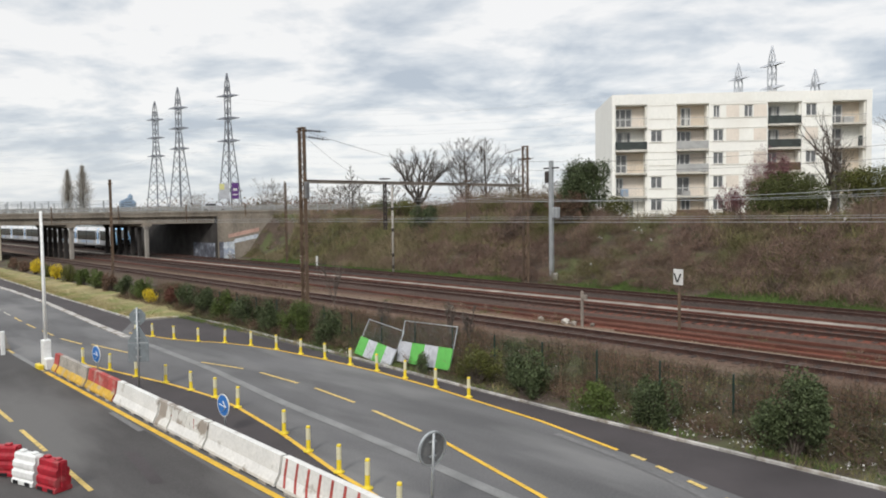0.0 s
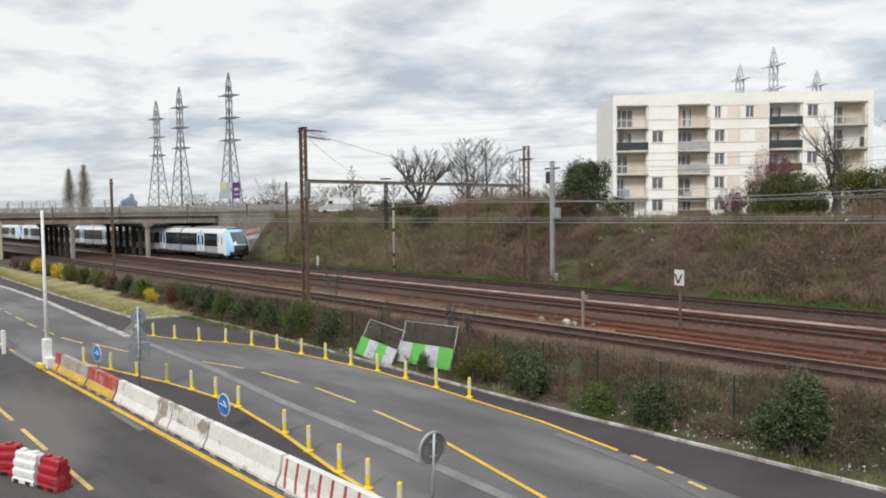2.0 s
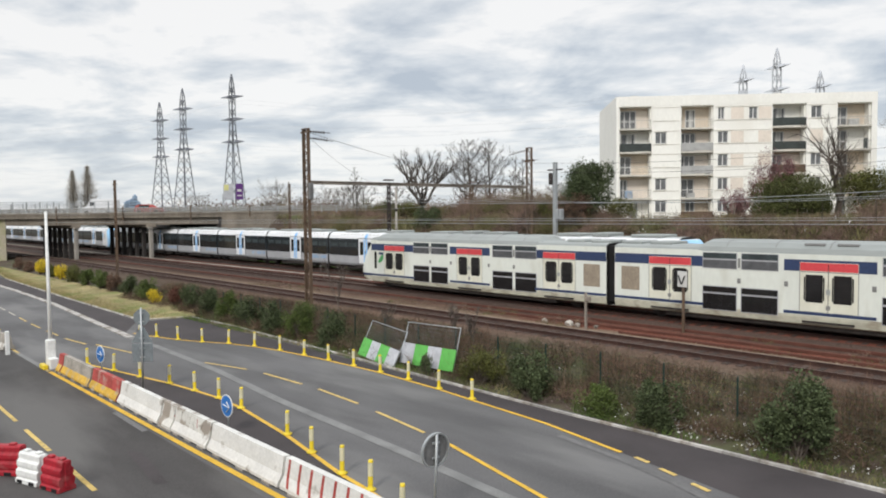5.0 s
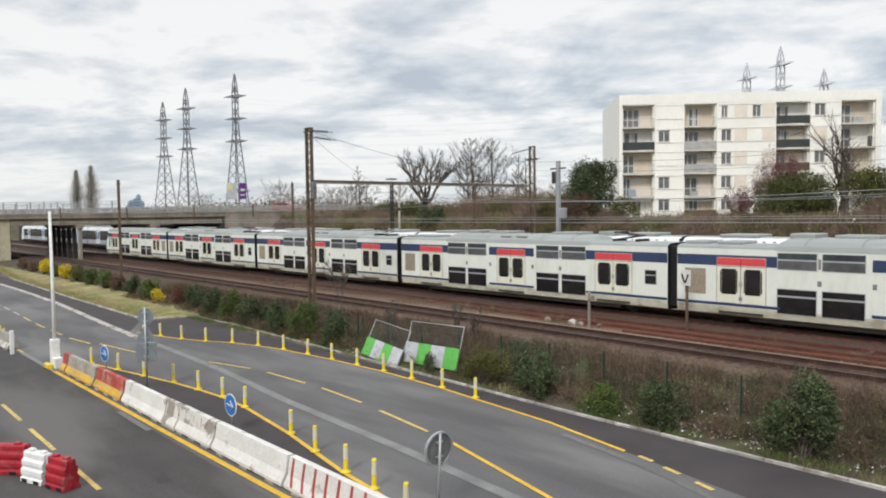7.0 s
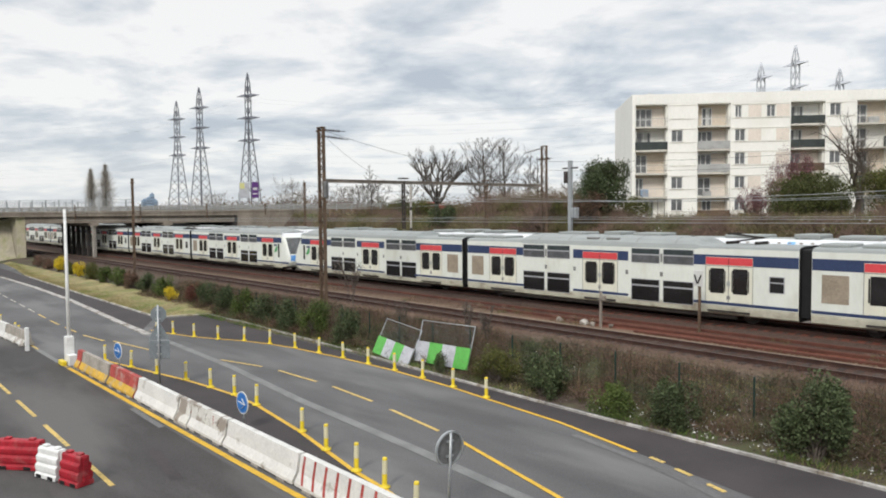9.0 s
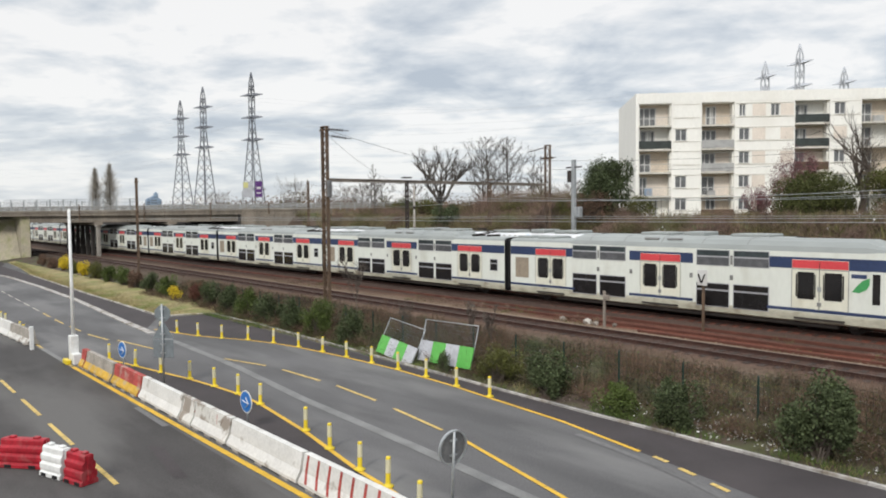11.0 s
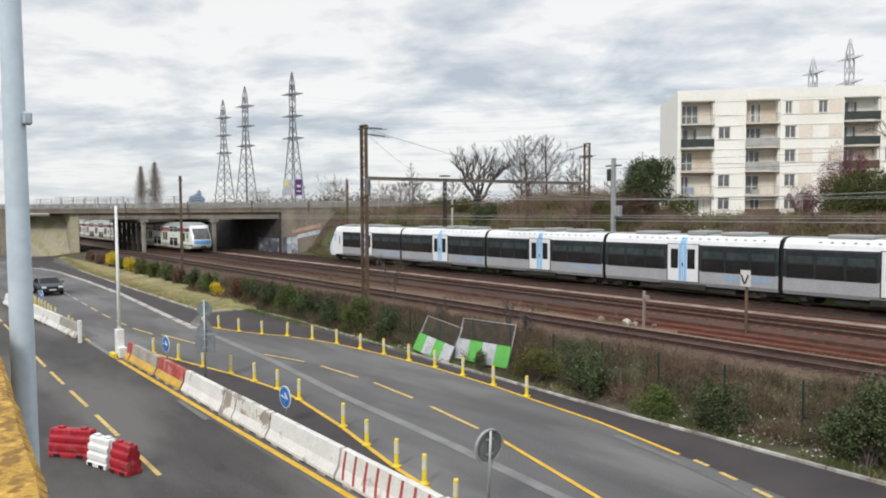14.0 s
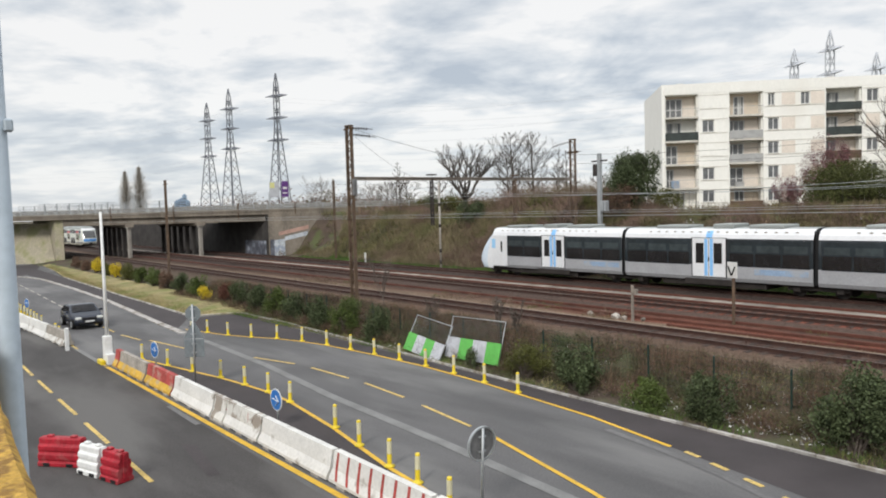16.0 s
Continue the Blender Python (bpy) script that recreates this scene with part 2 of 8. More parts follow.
M = dict(
    asphalt=mat("asphalt", (0.116, 0.113, 0.114), 0.9, var=0.32, scale=0.5, fine=45, bump=0.35, spots=(0.35, 0.5, 0.66, (0.155, 0.152, 0.149)), stretch=(0.3, 1, 1)),
    asphalt_old=mat("old_asphalt", (0.068, 0.063, 0.061), 0.9, var=0.38, scale=0.5, fine=45, bump=0.35, spots=(0.3, 0.48, 0.62, (0.105, 0.10, 0.096)), stretch=(0.3, 1, 1)),
    asphalt_dark=mat("fresh_asphalt", (0.054, 0.046, 0.047), 0.9, var=0.25, scale=0.5, fine=60),
    strip_dull=mat("rubbed_asphalt", (0.150, 0.147, 0.146), 0.9, var=0.3, scale=0.8, fine=20, stretch=(0.3, 1, 1)),
    strip=mat("grey_strip", (0.20, 0.20, 0.195), 0.9, var=0.25, scale=1.2, fine=30),
    yellow=mat("yellow_paint", (0.66, 0.40, 0.03), 0.6, var=0.2, scale=2, fine=30, bump=0.1, spots=(9, 0.62, 0.72, (0.20, 0.16, 0.09))),
    lemon=mat("lemon_plastic", (0.72, 0.54, 0.03), 0.45, var=0.12, scale=2, fine=20, bump=0.05),
    white_paint=mat("white_paint", (0.62, 0.62, 0.60), 0.6, var=0.12, scale=2, fine=25, bump=0.08),
    kerb=mat("kerb_stone", (0.42, 0.40, 0.375), 0.85, var=0.35, scale=2, fine=30, per_object=0.25, spots=(1.3, 0.5, 0.62, (0.16, 0.135, 0.105))),
    soil=mat("soil", (0.088, 0.064, 0.048), 1.0, var=0.4, scale=0.5, fine=9, bump=0.8, spots=(0.45, 0.48, 0.62, (0.075, 0.085, 0.035))),
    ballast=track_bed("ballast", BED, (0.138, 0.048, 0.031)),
    rust=mat("rail_rust", (0.058, 0.028, 0.021), 0.85, var=0.4, scale=2, fine=20),
    red_rust=mat("red_rust", (0.105, 0.040, 0.027), 0.9, var=0.3, scale=1, fine=20),
    steel=mat("rail_steel", (0.135, 0.095, 0.078), 0.55, 0.5, var=0.15, scale=3, fine=30, bump=0.05),
    sleeper=mat("sleeper", (0.062, 0.043, 0.035), 0.95, var=0.35, scale=2, fine=12, per_object=0.3, island=0.3),
    dash_paint=mat("worn_yellow_paint", (0.60, 0.43, 0.13), 0.7, var=0.25, scale=2, fine=30, bump=0.1, spots=(7, 0.55, 0.68, (0.20, 0.17, 0.11))),
    dash_pale=mat("worn_white_paint", (0.46, 0.43, 0.37), 0.7, var=0.25, scale=2, fine=30, bump=0.1, spots=(7, 0.52, 0.66, (0.20, 0.19, 0.17))),
    trough=mat("stained_concrete", (0.27, 0.235, 0.20), 0.95, var=0.35, scale=0.6, fine=12, per_object=0.25),
    concrete=mat("concrete", (0.33, 0.305, 0.27), 0.9, var=0.3, scale=0.5, fine=9, spots=(0.7, 0.55, 0.75, (0.19, 0.17, 0.14))),
    concrete_light=mat("pale_concrete", (0.40, 0.37, 0.33), 0.9, var=0.25, scale=0.8, fine=14, per_object=0.1),
)

# ---------------------------------------------------------------- ground
RAIL = 1.1                       # rail top
BR = lambda y: -150.2 + 1.1 * y  # x of the skew road bridge's near face at y


def ground_z(x, y):
    q = x - BR(y)
    z = 0.62 * smooth((y - 20.2) / 4.5)
    side = smooth((q + 1.0) / 5.5) if q > -6 else smooth((-q - 14) / 8)
    z += 5.2 * smooth((y - 46.8) / (11 + 2 * math.sin(x * 0.05) - 4.2 * smooth((26 - q) / 16))) * side
    z = max(z, 6.9 * smooth((y - 48.2) / 4.5) * smooth((q + 18) / 3) * smooth((9 - q) / 8))
    if y > 20.2:
        amp = 0.10 + 0.35 * smooth((y - 47) / 4) * (1 - 0.6 * smooth((y - 62) / 8))
        if 24.5 < y < 46.6:
            amp = 0.02
        z += amp * noise.noise(Vector((x * 0.35, y * 0.5, 0))) + amp * 0.5 * noise.noise(Vector((x * 1.3, y * 1.3, 3)))
    return z


def build_ground():
    xs = [-3000, -1500, -800, -450, -300, -230, -190] + [-170 + 2.0 * i for i in range(50)] + [-70 + 1.0 * i for i in range(96)] + [30, 40, 60, 100, 180, 350, 800, 2000, 3000]
    ys = [-3000, -1500, -700, -300, -120, -50, -20, -5, 0, 5, 10, 15, 19.4] + [20.2 + 0.6 * i for i in range(9)] + [26, 30, 36, 42, 46] + [46.8 + 0.9 * i for i in range(20)] + [66, 70, 76, 84, 95, 110, 130, 160, 220, 300, 450, 800, 1500, 3000]
    bm = bmesh.new()
    rows = [[bm.verts.new((x, y, ground_z(x, y) - (0.03 if y < 19.5 else 0))) for x in xs] for y in ys]
    for a, b in zip(rows, rows[1:]):
        for k in range(len(xs) - 1):
            f = bm.faces.new((a[k], a[k + 1], b[k + 1], b[k]))
            f.smooth = True
    tagged(part("ground", bm, M["soil"]), "brown soil with patchy spring grass", "ground", kind="structure")


def strip_mesh(bm, pts, w, z, mi=0, w2=None):
    """A flat band along pts."""
    pts = [Vector((p[0], p[1], 0)) for p in pts]
    prev = None
    for i, p in enumerate(pts):
        d = (pts[min(i + 1, len(pts) - 1)] - pts[max(i - 1, 0)]).normalized()
        s = Vector((-d.y, d.x, 0)) * (w / 2)
        cur = (bm.verts.new((p.x - s.x, p.y - s.y, z)), bm.verts.new((p.x + s.x, p.y + s.y, z)))
        if prev:
            bm.faces.new((prev[0], cur[0], cur[1], prev[1])).material_index = mi
        prev = cur


def poly_mesh(bm, pts, z, mi=0):
    f = bm.faces.new([bm.verts.new((x, y, z)) for x, y in pts])
    f.normal_update()
    if f.normal.z < 0:
        f.normal_flip()
    f.material_index = mi


YELLOW_A = [(-11.3, 17.16), (-14.6, 17.83), (-18.45, 18.2), (-20.5, 18.42), (-24.5, 18.6), (-28.3, 18.45), (-32.1, 18.1), (-34.1, 17.7), (-36, 17.1), (-37.4, 16.4), (-39.1, 15.7), (-41, 15.2), (-43.2, 14.75)]
YELLOW_B = [(-6.0, 8.95), (-10.0, 9.6), (-14.0, 10.3), (-15.5, 10.45), (-17.5, 10.8), (-19.5, 11.15), (-23.3, 11.6), (-25.3, 11.65), (-27.0, 11.5), (-29, 11.25), (-31.1, 10.85), (-33.2, 10.45), (-35.6, 10.0)]
GREY = [(-2, 11.8), (-11.2, 12.42), (-15.9, 12.76), (-22.9, 13.1), (-29.9, 13.75), (-38, 14.1), (-41.7, 14.1), (-47.5, 14.4), (-54.7, 14.85), (-64, 15.4), (-77.7, 15.7), (-93.5, 15.7), (-99, 14.9), (-104, 13.2)]


def build_road():
    bm = bmesh.new()
    poly_mesh(bm, [(-135, -14), (30, -14), (30, 19.15), (-47.2, 19.75), (-48.6, 16.9), (-67, 17.2), (-94, 18), (-121, 21), (-135, 20)], 0.0)
    road = tagged(part("road", bm, M["asphalt"]), "worn grey asphalt road with yellow lines", "road", kind="structure")
    bm = bmesh.new()
    poly_mesh(bm, YELLOW_A[:-1] + [(-43.8, 15.1), (-47.6, 16.9), (-47.2, 19.7), (-11.0, 19.1)], 0.006)
    poly_mesh(bm, [(-11.3, 17.16), (-11.0, 19.1), (12, 19.0), (12, 15.6), (-5, 15.9), (-7.7, 16.45)], 0.006)
    poly_mesh(bm, [(-48.4, 16.8), (-44, 14.6), (-47.5, 14.62), (-54.7, 15.07), (-64, 15.62), (-77.7, 15.92), (-93.5, 15.92), (-103, 15.6), (-116, 18.6), (-94, 18), (-67, 17.2)], 0.006)
    poly_mesh(bm, [(-108, 12.5), (-128, 15), (-126, 20.5), (-118, 19.6), (-104, 15.8), (-101, 14.4)], 0.008)
    poly_mesh(bm, YELLOW_B[2:] + [(-35, 9.3), (-14, 9.3)], 0.006)
    part("dark_asphalt", bm, M["asphalt_dark"], road)
    bm = bmesh.new()
    strip_mesh(bm, GREY[:7], 0.36, 0.010)
    part("grey_strip", bm, M["strip"], road)
    bm = bmesh.new()
    secs = []
    for i in range(6, len(GREY)):
        x, y = GREY[i]
        secs.append([(x, y - 0.2, 0.0), (x, y - 0.2, 0.05), (x, y + 0.2, 0.05), (x, y + 0.2, 0.0)])
    add_loft(bm, secs, cap=True)
    bmesh.ops.recalc_face_normals(bm, faces=bm.faces)
    part("kerb_strip", bm, M["kerb"], road, "low pale kerb strip")
    bm = bmesh.new()
    poly_mesh(bm, [(-130, -13.9), (29, -13.9), (29, 8.3), (-35, 8.2), (-48, 8.2), (-60, 7.2), (-130, 6.5)], 0.004)
    part("old_lane", bm, M["asphalt_old"], road)
    for name, pts, w in (("yellow_line", YELLOW_A, 0.14), ("yellow_line", YELLOW_B, 0.14), ("yellow_line", [(-8, 8.55), (-15.1, 8.5), (-21.7, 8.42), (-35, 8.3)], 0.18), ("pale_line", [(-35.2, 8.3), (-48, 8.4), (-60, 7.4)], 0.12)):
        bm = bmesh.new()
        strip_mesh(bm, pts, w, 0.014)
        part(name, bm, M["yellow"] if name == "yellow_line" else M["dash_paint"], road)
    # repairs and stains in the asphalt
    for pts, mt in (([(-26.0, 8.06), (-23.0, 8.02), (-23.0, 8.22), (-26.0, 8.24)], "strip_dull"), ([(-21.4, 7.0), (-18.2, 6.6), (-18.0, 6.9), (-20.9, 7.3)], "asphalt_dark")):
        bm = bmesh.new()
        poly_mesh(bm, pts, 0.0095)
        part("repair_patch", bm, M[mt], road)
    bm = bmesh.new()
    strip_mesh(bm, [(-13.5, 17.15), (-11.2, 16.72), (-9.2, 16.2), (-7.2, 15.5), (-5.0, 14.7)], 0.24, 0.0095)
    part("worn_edge", bm, M["strip_dull"], road, "pale worn seam in the asphalt")
    # dashes
    def along(pts, s):
        for a, b in zip(pts, pts[1:]):
            d = math.dist(a, b)
            if s <= d:
                k = s / d
                return (a[0] + (b[0] - a[0]) * k, a[1] + (b[1] - a[1]) * k)
            s -= d
        return pts[-1]

    def dash(a, b, w=0.13, mt="dash_paint"):
        bm = bmesh.new()
        strip_mesh(bm, [a, b], w, 0.014)
        part("dash", bm, M[mt], road)

    for a, b in (((-31.9, 14.1), (-29.15, 14.8)), ((-27.9, 14.95), (-24.95, 15.06)), ((-23.8, 15.1), (-20.9, 14.92)), ((-19.6, 14.76), (-16.6, 14.37)), ((-40.8, 11.95), (-36.9, 12.5)), ((-44.1, 11.3), (-41.3, 11.6))):
        dash(a, b)
    bm = bmesh.new()
    strip_mesh(bm, [(-15.4, 14.2), (-10.7, 13.05), (-6, 11.6)], 0.14, 0.014)
    part("yellow_line", bm, M["yellow"], road)
    for a, b in (((-10.8, 17.1), (-10.3, 16.98)), ((-9.85, 16.8), (-9.3, 16.63)), ((-8.75, 16.42), (-8.2, 16.25)), ((-7.6, 16.0), (-7.0, 15.8))):
        dash(a, b, 0.15)
    x = -18.8
    while x > -75:
        dash((x, 5.37 - (0.0 if x > -35 else (x + 35) * 0.012)), (x - 2.9, 5.37 - (0.0 if x > -35 else (x + 32) * 0.012)))
        x -= 4.2
    lane = [(-45.0, 11.3), (-51.0, 11.3), (-60.0, 11.65), (-82.0, 12.4), (-96.0, 12.8)]
    s = 0.6
    while s < 50:
        dash(along(lane, s), along(lane, s + 2.5), 0.11, "dash_paint" if s < 9 else "dash_pale")
        s += 3.95


def build_kerb():
    line = [(6.0, 19.2), (-5.1, 19.2), (-14.5, 19.15), (-24, 19.45), (-31, 19.75), (-41, 20.1), (-47.2, 20.0)]
    kerb = thing("kerb", "low pale stone kerb beside the road", "kerb", kind="structure")
    me = None
    tip = [(-47.2, 20.0), (-48.4, 16.95), (-67, 17.25), (-94, 18.05)]
    for pts in (line, tip):
        for a, b in zip(pts, pts[1:]):
            d = math.dist(a, b)
            n = max(1, round(d / 1.0))
            for i in range(n):
                if me is None:
                    bm = box(0.004, 0.992, -0.055, 0.055, -0.05, 0.085, bev=0.015)
                    me = bpy.data.meshes.new("kerb_stone")
                    bm.to_mesh(me); bm.free()
                ob = part_of("kerb_stone", me, M["kerb"], kerb)
                k = i / n
                ob.matrix_basis = Matrix.Translation((a[0] + (b[0] - a[0]) * k, a[1] + (b[1] - a[1]) * k, 0)) @ Matrix.Rotation(math.atan2(b[1] - a[1], b[0] - a[0]), 4, "Z") @ Matrix.Diagonal((d / n, 1, 1, 1))


TRACKS = [27.7, 35.8, 43.4]


def build_tracks():
    bm = bmesh.new()
    prof = [(24.6, 0.45), (25.7, 0.91), (26.9, 0.925), (28.5, 0.925), (29.6, 0.91), (31.0, 0.66), (32.8, 0.70), (33.9, 0.91), (35.0, 0.925), (36.6, 0.925), (37.7, 0.91), (38.4, 0.80), (40.9, 0.80), (41.5, 0.91), (42.6, 0.925), (44.2, 0.925), (45.3, 0.91), (46.9, 0.45)]
    xs = [-420, -300, -220] + [-180 + 1.5 * i for i in range(140)] + [45, 80, 200]
    rings = [[(x, y, z + (0.02 if z > 0.9 else 0.06) * noise.noise(Vector((x * 0.6, y * 1.5, 1)))) for y, z in prof] for x in xs]
    add_loft(bm, rings, close=False, smooth=True)
    bmesh.ops.reverse_faces(bm, faces=bm.faces)
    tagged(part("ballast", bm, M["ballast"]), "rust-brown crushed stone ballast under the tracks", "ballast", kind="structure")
    me = bpy.data.meshes.new("sleeper")
    b2 = box(-0.13, 0.13, -1.3, 1.3, -0.16, 0.0, bev=0.02)
    b2.to_mesh(me); b2.free()
    for yc in TRACKS:
        tr = thing("railway_track", "rusty railway track on concrete sleepers", "railway track", pose(0, yc, 0), group="railway tracks", kind="structure")
        for s in (-1, 1):
            bm = bmesh.new()
            sec = [(-0.07, 0), (0.07, 0), (0.07, 0.015), (0.012, 0.03), (0.012, 0.125), (0.036, 0.135), (0.036, 0.165), (-0.036, 0.165), (-0.036, 0.135), (-0.012, 0.125), (-0.012, 0.03), (-0.07, 0.015)]
            z0 = RAIL - 0.165
            add_loft(bm, [[(x, s * 0.7525 + a, z0 + b) for a, b in sec] for x in (-420, 200)], cap=True)
            for f in bm.faces:
                f.material_index = 1 if f.calc_center_median().z > RAIL - 0.003 else 0
            part("rail", bm, [M["rust"], M["steel"]], tr)
        x = -2.0
        near = 90 if yc > 30 else 110
        for i in range(near):
            ob = part_of("sleeper", me, M["sleeper"], tr)
            ob.location = (x - 0.6 * i, 0, RAIL - 0.165 + 0.004)
        bm = bmesh.new()
        for i in range(near, 420):
            xx = x - 0.6 * i
            add_box(bm, xx - 0.13, xx + 0.13, -1.3, 1.3, RAIL - 0.32, RAIL - 0.161)
        for i in range(1, 45):
            xx = x + 0.6 * i
            add_box(bm, xx - 0.13, xx + 0.13, -1.3, 1.3, RAIL - 0.32, RAIL - 0.161)
        tagged(part("far_sleepers", bm, M["sleeper"], tr), kind="stuff")
    # cable trough with lids, and spare rails lying between the tracks
    tr = thing("cable_trough", "pale concrete cable trough with lids", "cable trough", kind="structure")
    me = bpy.data.meshes.new("lid")
    b2 = box(0.01, 0.99, -0.42, 0.42, 0, 0.2, bev=0.02); b2.to_mesh(me); b2.free()
    for i in range(150):
        ob = part_of("lid", me, M["trough"], tr)
        ob.location = (5 - i * 1.0, 39.1 + 0.03 * math.sin(i * 1.7), 0.72 + 0.015 * math.sin(i * 2.3))
    for y, x0, x1 in ((32.05, -34, 8), (37.85, -118, 6), (33.15, -128, 10), (40.4, -104, 4), (30.15, -20, 6), (38.3, -16, 9)):
        z0 = float(np.interp(y, [29.6, 31.0, 32.8, 33.9, 37.7, 38.4, 40.9, 41.5], [0.9, 0.65, 0.69, 0.9, 0.9, 0.79, 0.79, 0.9])) - 0.02
        bm = box(x0, x1, y - 0.06, y + 0.06, z0, z0 + 0.18, bev=0.02)
        tagged(part("spare_rail", bm, M["red_rust"]), "rust-red spare rail lying beside the track", "rail", group="spare rails")


build_ground()
build_road()
build_kerb()
build_tracks()

# ---------------------------------------------------------------- trains
M.update(
    door_ivory=mat("door_ivory", (0.66, 0.655, 0.55), 0.42, var=0.06, scale=0.7, fine=6, bump=0.02, spots=(1.1, 0.55, 0.80, (0.47, 0.45, 0.35)), stretch=(1, 1, 0.35)),
    skirt_dirt=mat("dusty_ivory_skirt", (0.50, 0.485, 0.39), 0.6, var=0.15, scale=0.9, fine=6, bump=0.03, spots=(1.6, 0.50, 0.70, (0.24, 0.205, 0.15)), stretch=(0.6, 1, 1)),
    # mid-grey stands for the reflection seen in the upper panes
    window_grey=glass("upper_window", (0.105, 0.108, 0.115), 0.14),
    seam=mat("grey_seam", (0.20, 0.20, 0.195), 0.6, var=0.1, scale=2, fine=10, bump=0.0),
    ivory=mat("ivory_paint", (0.655, 0.68, 0.625), 0.42, var=0.05, scale=0.7, fine=6, bump=0.02, spots=(1.1, 0.54, 0.80, (0.52, 0.52, 0.45)), stretch=(1, 1, 0.35)),
    train_white=mat("train_white", (0.69, 0.70, 0.715), 0.35, var=0.07, scale=0.7, fine=6, bump=0.02),
    silver=mat("silver_roof", (0.285, 0.305, 0.295), 0.55, 0.1, var=0.10, scale=0.5, fine=3, bump=0.05, stretch=(0.25, 1, 1)),
    navy=mat("navy_paint", (0.032, 0.05, 0.115), 0.4, var=0.15, scale=1, fine=8, bump=0.02),
    cab_pale=mat("cab_pale_blue", (0.58, 0.66, 0.74), 0.4, var=0.12, scale=1, fine=6, bump=0.02),
    cab_light=mat("cab_light_blue", (0.30, 0.55, 0.80), 0.4, var=0.08, scale=1, fine=8, bump=0.02),
    cab_beige=mat("cab_beige_print", (0.66, 0.60, 0.56), 0.4, var=0.15, scale=1.5, fine=6, bump=0.02),
    train_red=mat("door_red", (0.60, 0.065, 0.075), 0.4, var=0.12, scale=1, fine=8, bump=0.02),
    sky_blue=mat("sky_blue_paint", (0.22, 0.47, 0.80), 0.4, var=0.08, scale=1, fine=8, bump=0.02),
    pale_blue=mat("faded_blue_print", (0.26, 0.36, 0.50), 0.4, var=0.15, scale=1, fine=8, bump=0.02, spots=(1.2, 0.5, 0.62, (0.33, 0.35, 0.38))),
    cab_blue=mat("cab_blue", (0.085, 0.25, 0.54), 0.4, var=0.1, scale=1, fine=8, bump=0.02),
    pale_grey=mat("silver_grey_paint", (0.35, 0.355, 0.37), 0.4, 0.1, var=0.1, scale=1, fine=8, bump=0.03),
    tan_panel=mat("tan_panel", (0.30, 0.25, 0.19), 0.6, var=0.2, scale=2, fine=10, bump=0.1),
    leaf_green=mat("leaf_green", (0.06, 0.30, 0.10), 0.5, var=0.1, scale=1, fine=8, bump=0.02),
    window=glass("train_window", (0.018, 0.017, 0.018), 0.12),
    # lighter glass: grey of the reflected sky put into the windscreen's colour
    screen=glass("windscreen", (0.085, 0.088, 0.088), 0.10),
    tint=glass("tinted_window", (0.026, 0.034, 0.040), 0.09),
    tint_high=glass("tinted_window_top", (0.045, 0.058, 0.062), 0.12),
    black=mat("black_rubber", (0.012, 0.012, 0.013), 0.8, var=0.3, scale=3, fine=20, bump=0.1),
    underframe=mat("dirty_underframe", (0.035, 0.029, 0.026), 0.85, var=0.4, scale=2, fine=15),
    tail_red=mat("tail_lamp_red", (0.6, 0.02, 0.02), 0.3, var=0.05, bump=0.0),
    light_glass=mat("lamp_glass", (0.75, 0.75, 0.70), 0.2, var=0.05, bump=0.0),
)


_b = M["tail_red"].node_tree.nodes["Principled BSDF"]
_b.inputs["Emission Color"].default_value, _b.inputs["Emission Strength"].default_value = (1, 0.03, 0.04, 1), 0.9


def mesh_of(name, bm, mats):
    me = bpy.data.meshes.new(name)
    bm.to_mesh(me)
    bm.free()
    for m in mats:
        me.materials.append(m)
    return me


def side_panel(name, w, z0, z1, mats, rects=(), out=0.012, bev=0.0):
    """A panel on a car's side, facing -y, with rectangles (x0, x1, z0, z1, slot, proud) laid on it."""
    bm = bmesh.new()
    add_box(bm, -w / 2, w / 2, -out, 0.02, z0, z1, bev=bev)
    for x0, x1, a, b, slot, proud in rects:
        add_box(bm, x0, x1, -out - proud, -out + 0.004, a, b, mi=slot, bev=min(0.06, (x1 - x0) / 5) if proud > 0.0015 else 0)
    return mesh_of(name, bm, mats)


def bogie_mesh():
    bm = bmesh.new()
    for x in (-1.2, 1.2):
        for s in (-1, 1):
            ring = [(x + 0.44 * math.cos(a * math.tau / 16), 0.46 + 0.44 * math.sin(a * math.tau / 16)) for a in range(16)]
            add_loft(bm, [[(px, s * 0.70, pz) for px, pz in ring], [(px, s * 0.80, pz) for px, pz in ring]], cap=True)
        add_beam(bm, (x, -0.8, 0.46), (x, 0.8, 0.46), 0.14)
    for s in (-1, 1):
        add_box(bm, -1.75, 1.75, s * 1.02 - 0.1, s * 1.02 + 0.1, 0.42, 0.62, bev=0.03)
        for x in (-1.2, 1.2):
            add_box(bm, x - 0.2, x + 0.2, s * 1.12 - 0.1, s * 1.12 + 0.1, 0.32, 0.72, bev=0.03)
        add_box(bm, -0.35, 0.35, s * 1.05 - 0.12, s * 1.05 + 0.12, 0.62, 0.9, bev=0.03)
    return mesh_of("bogie", bm, [M["underframe"]])


BOGIE = bogie_mesh()


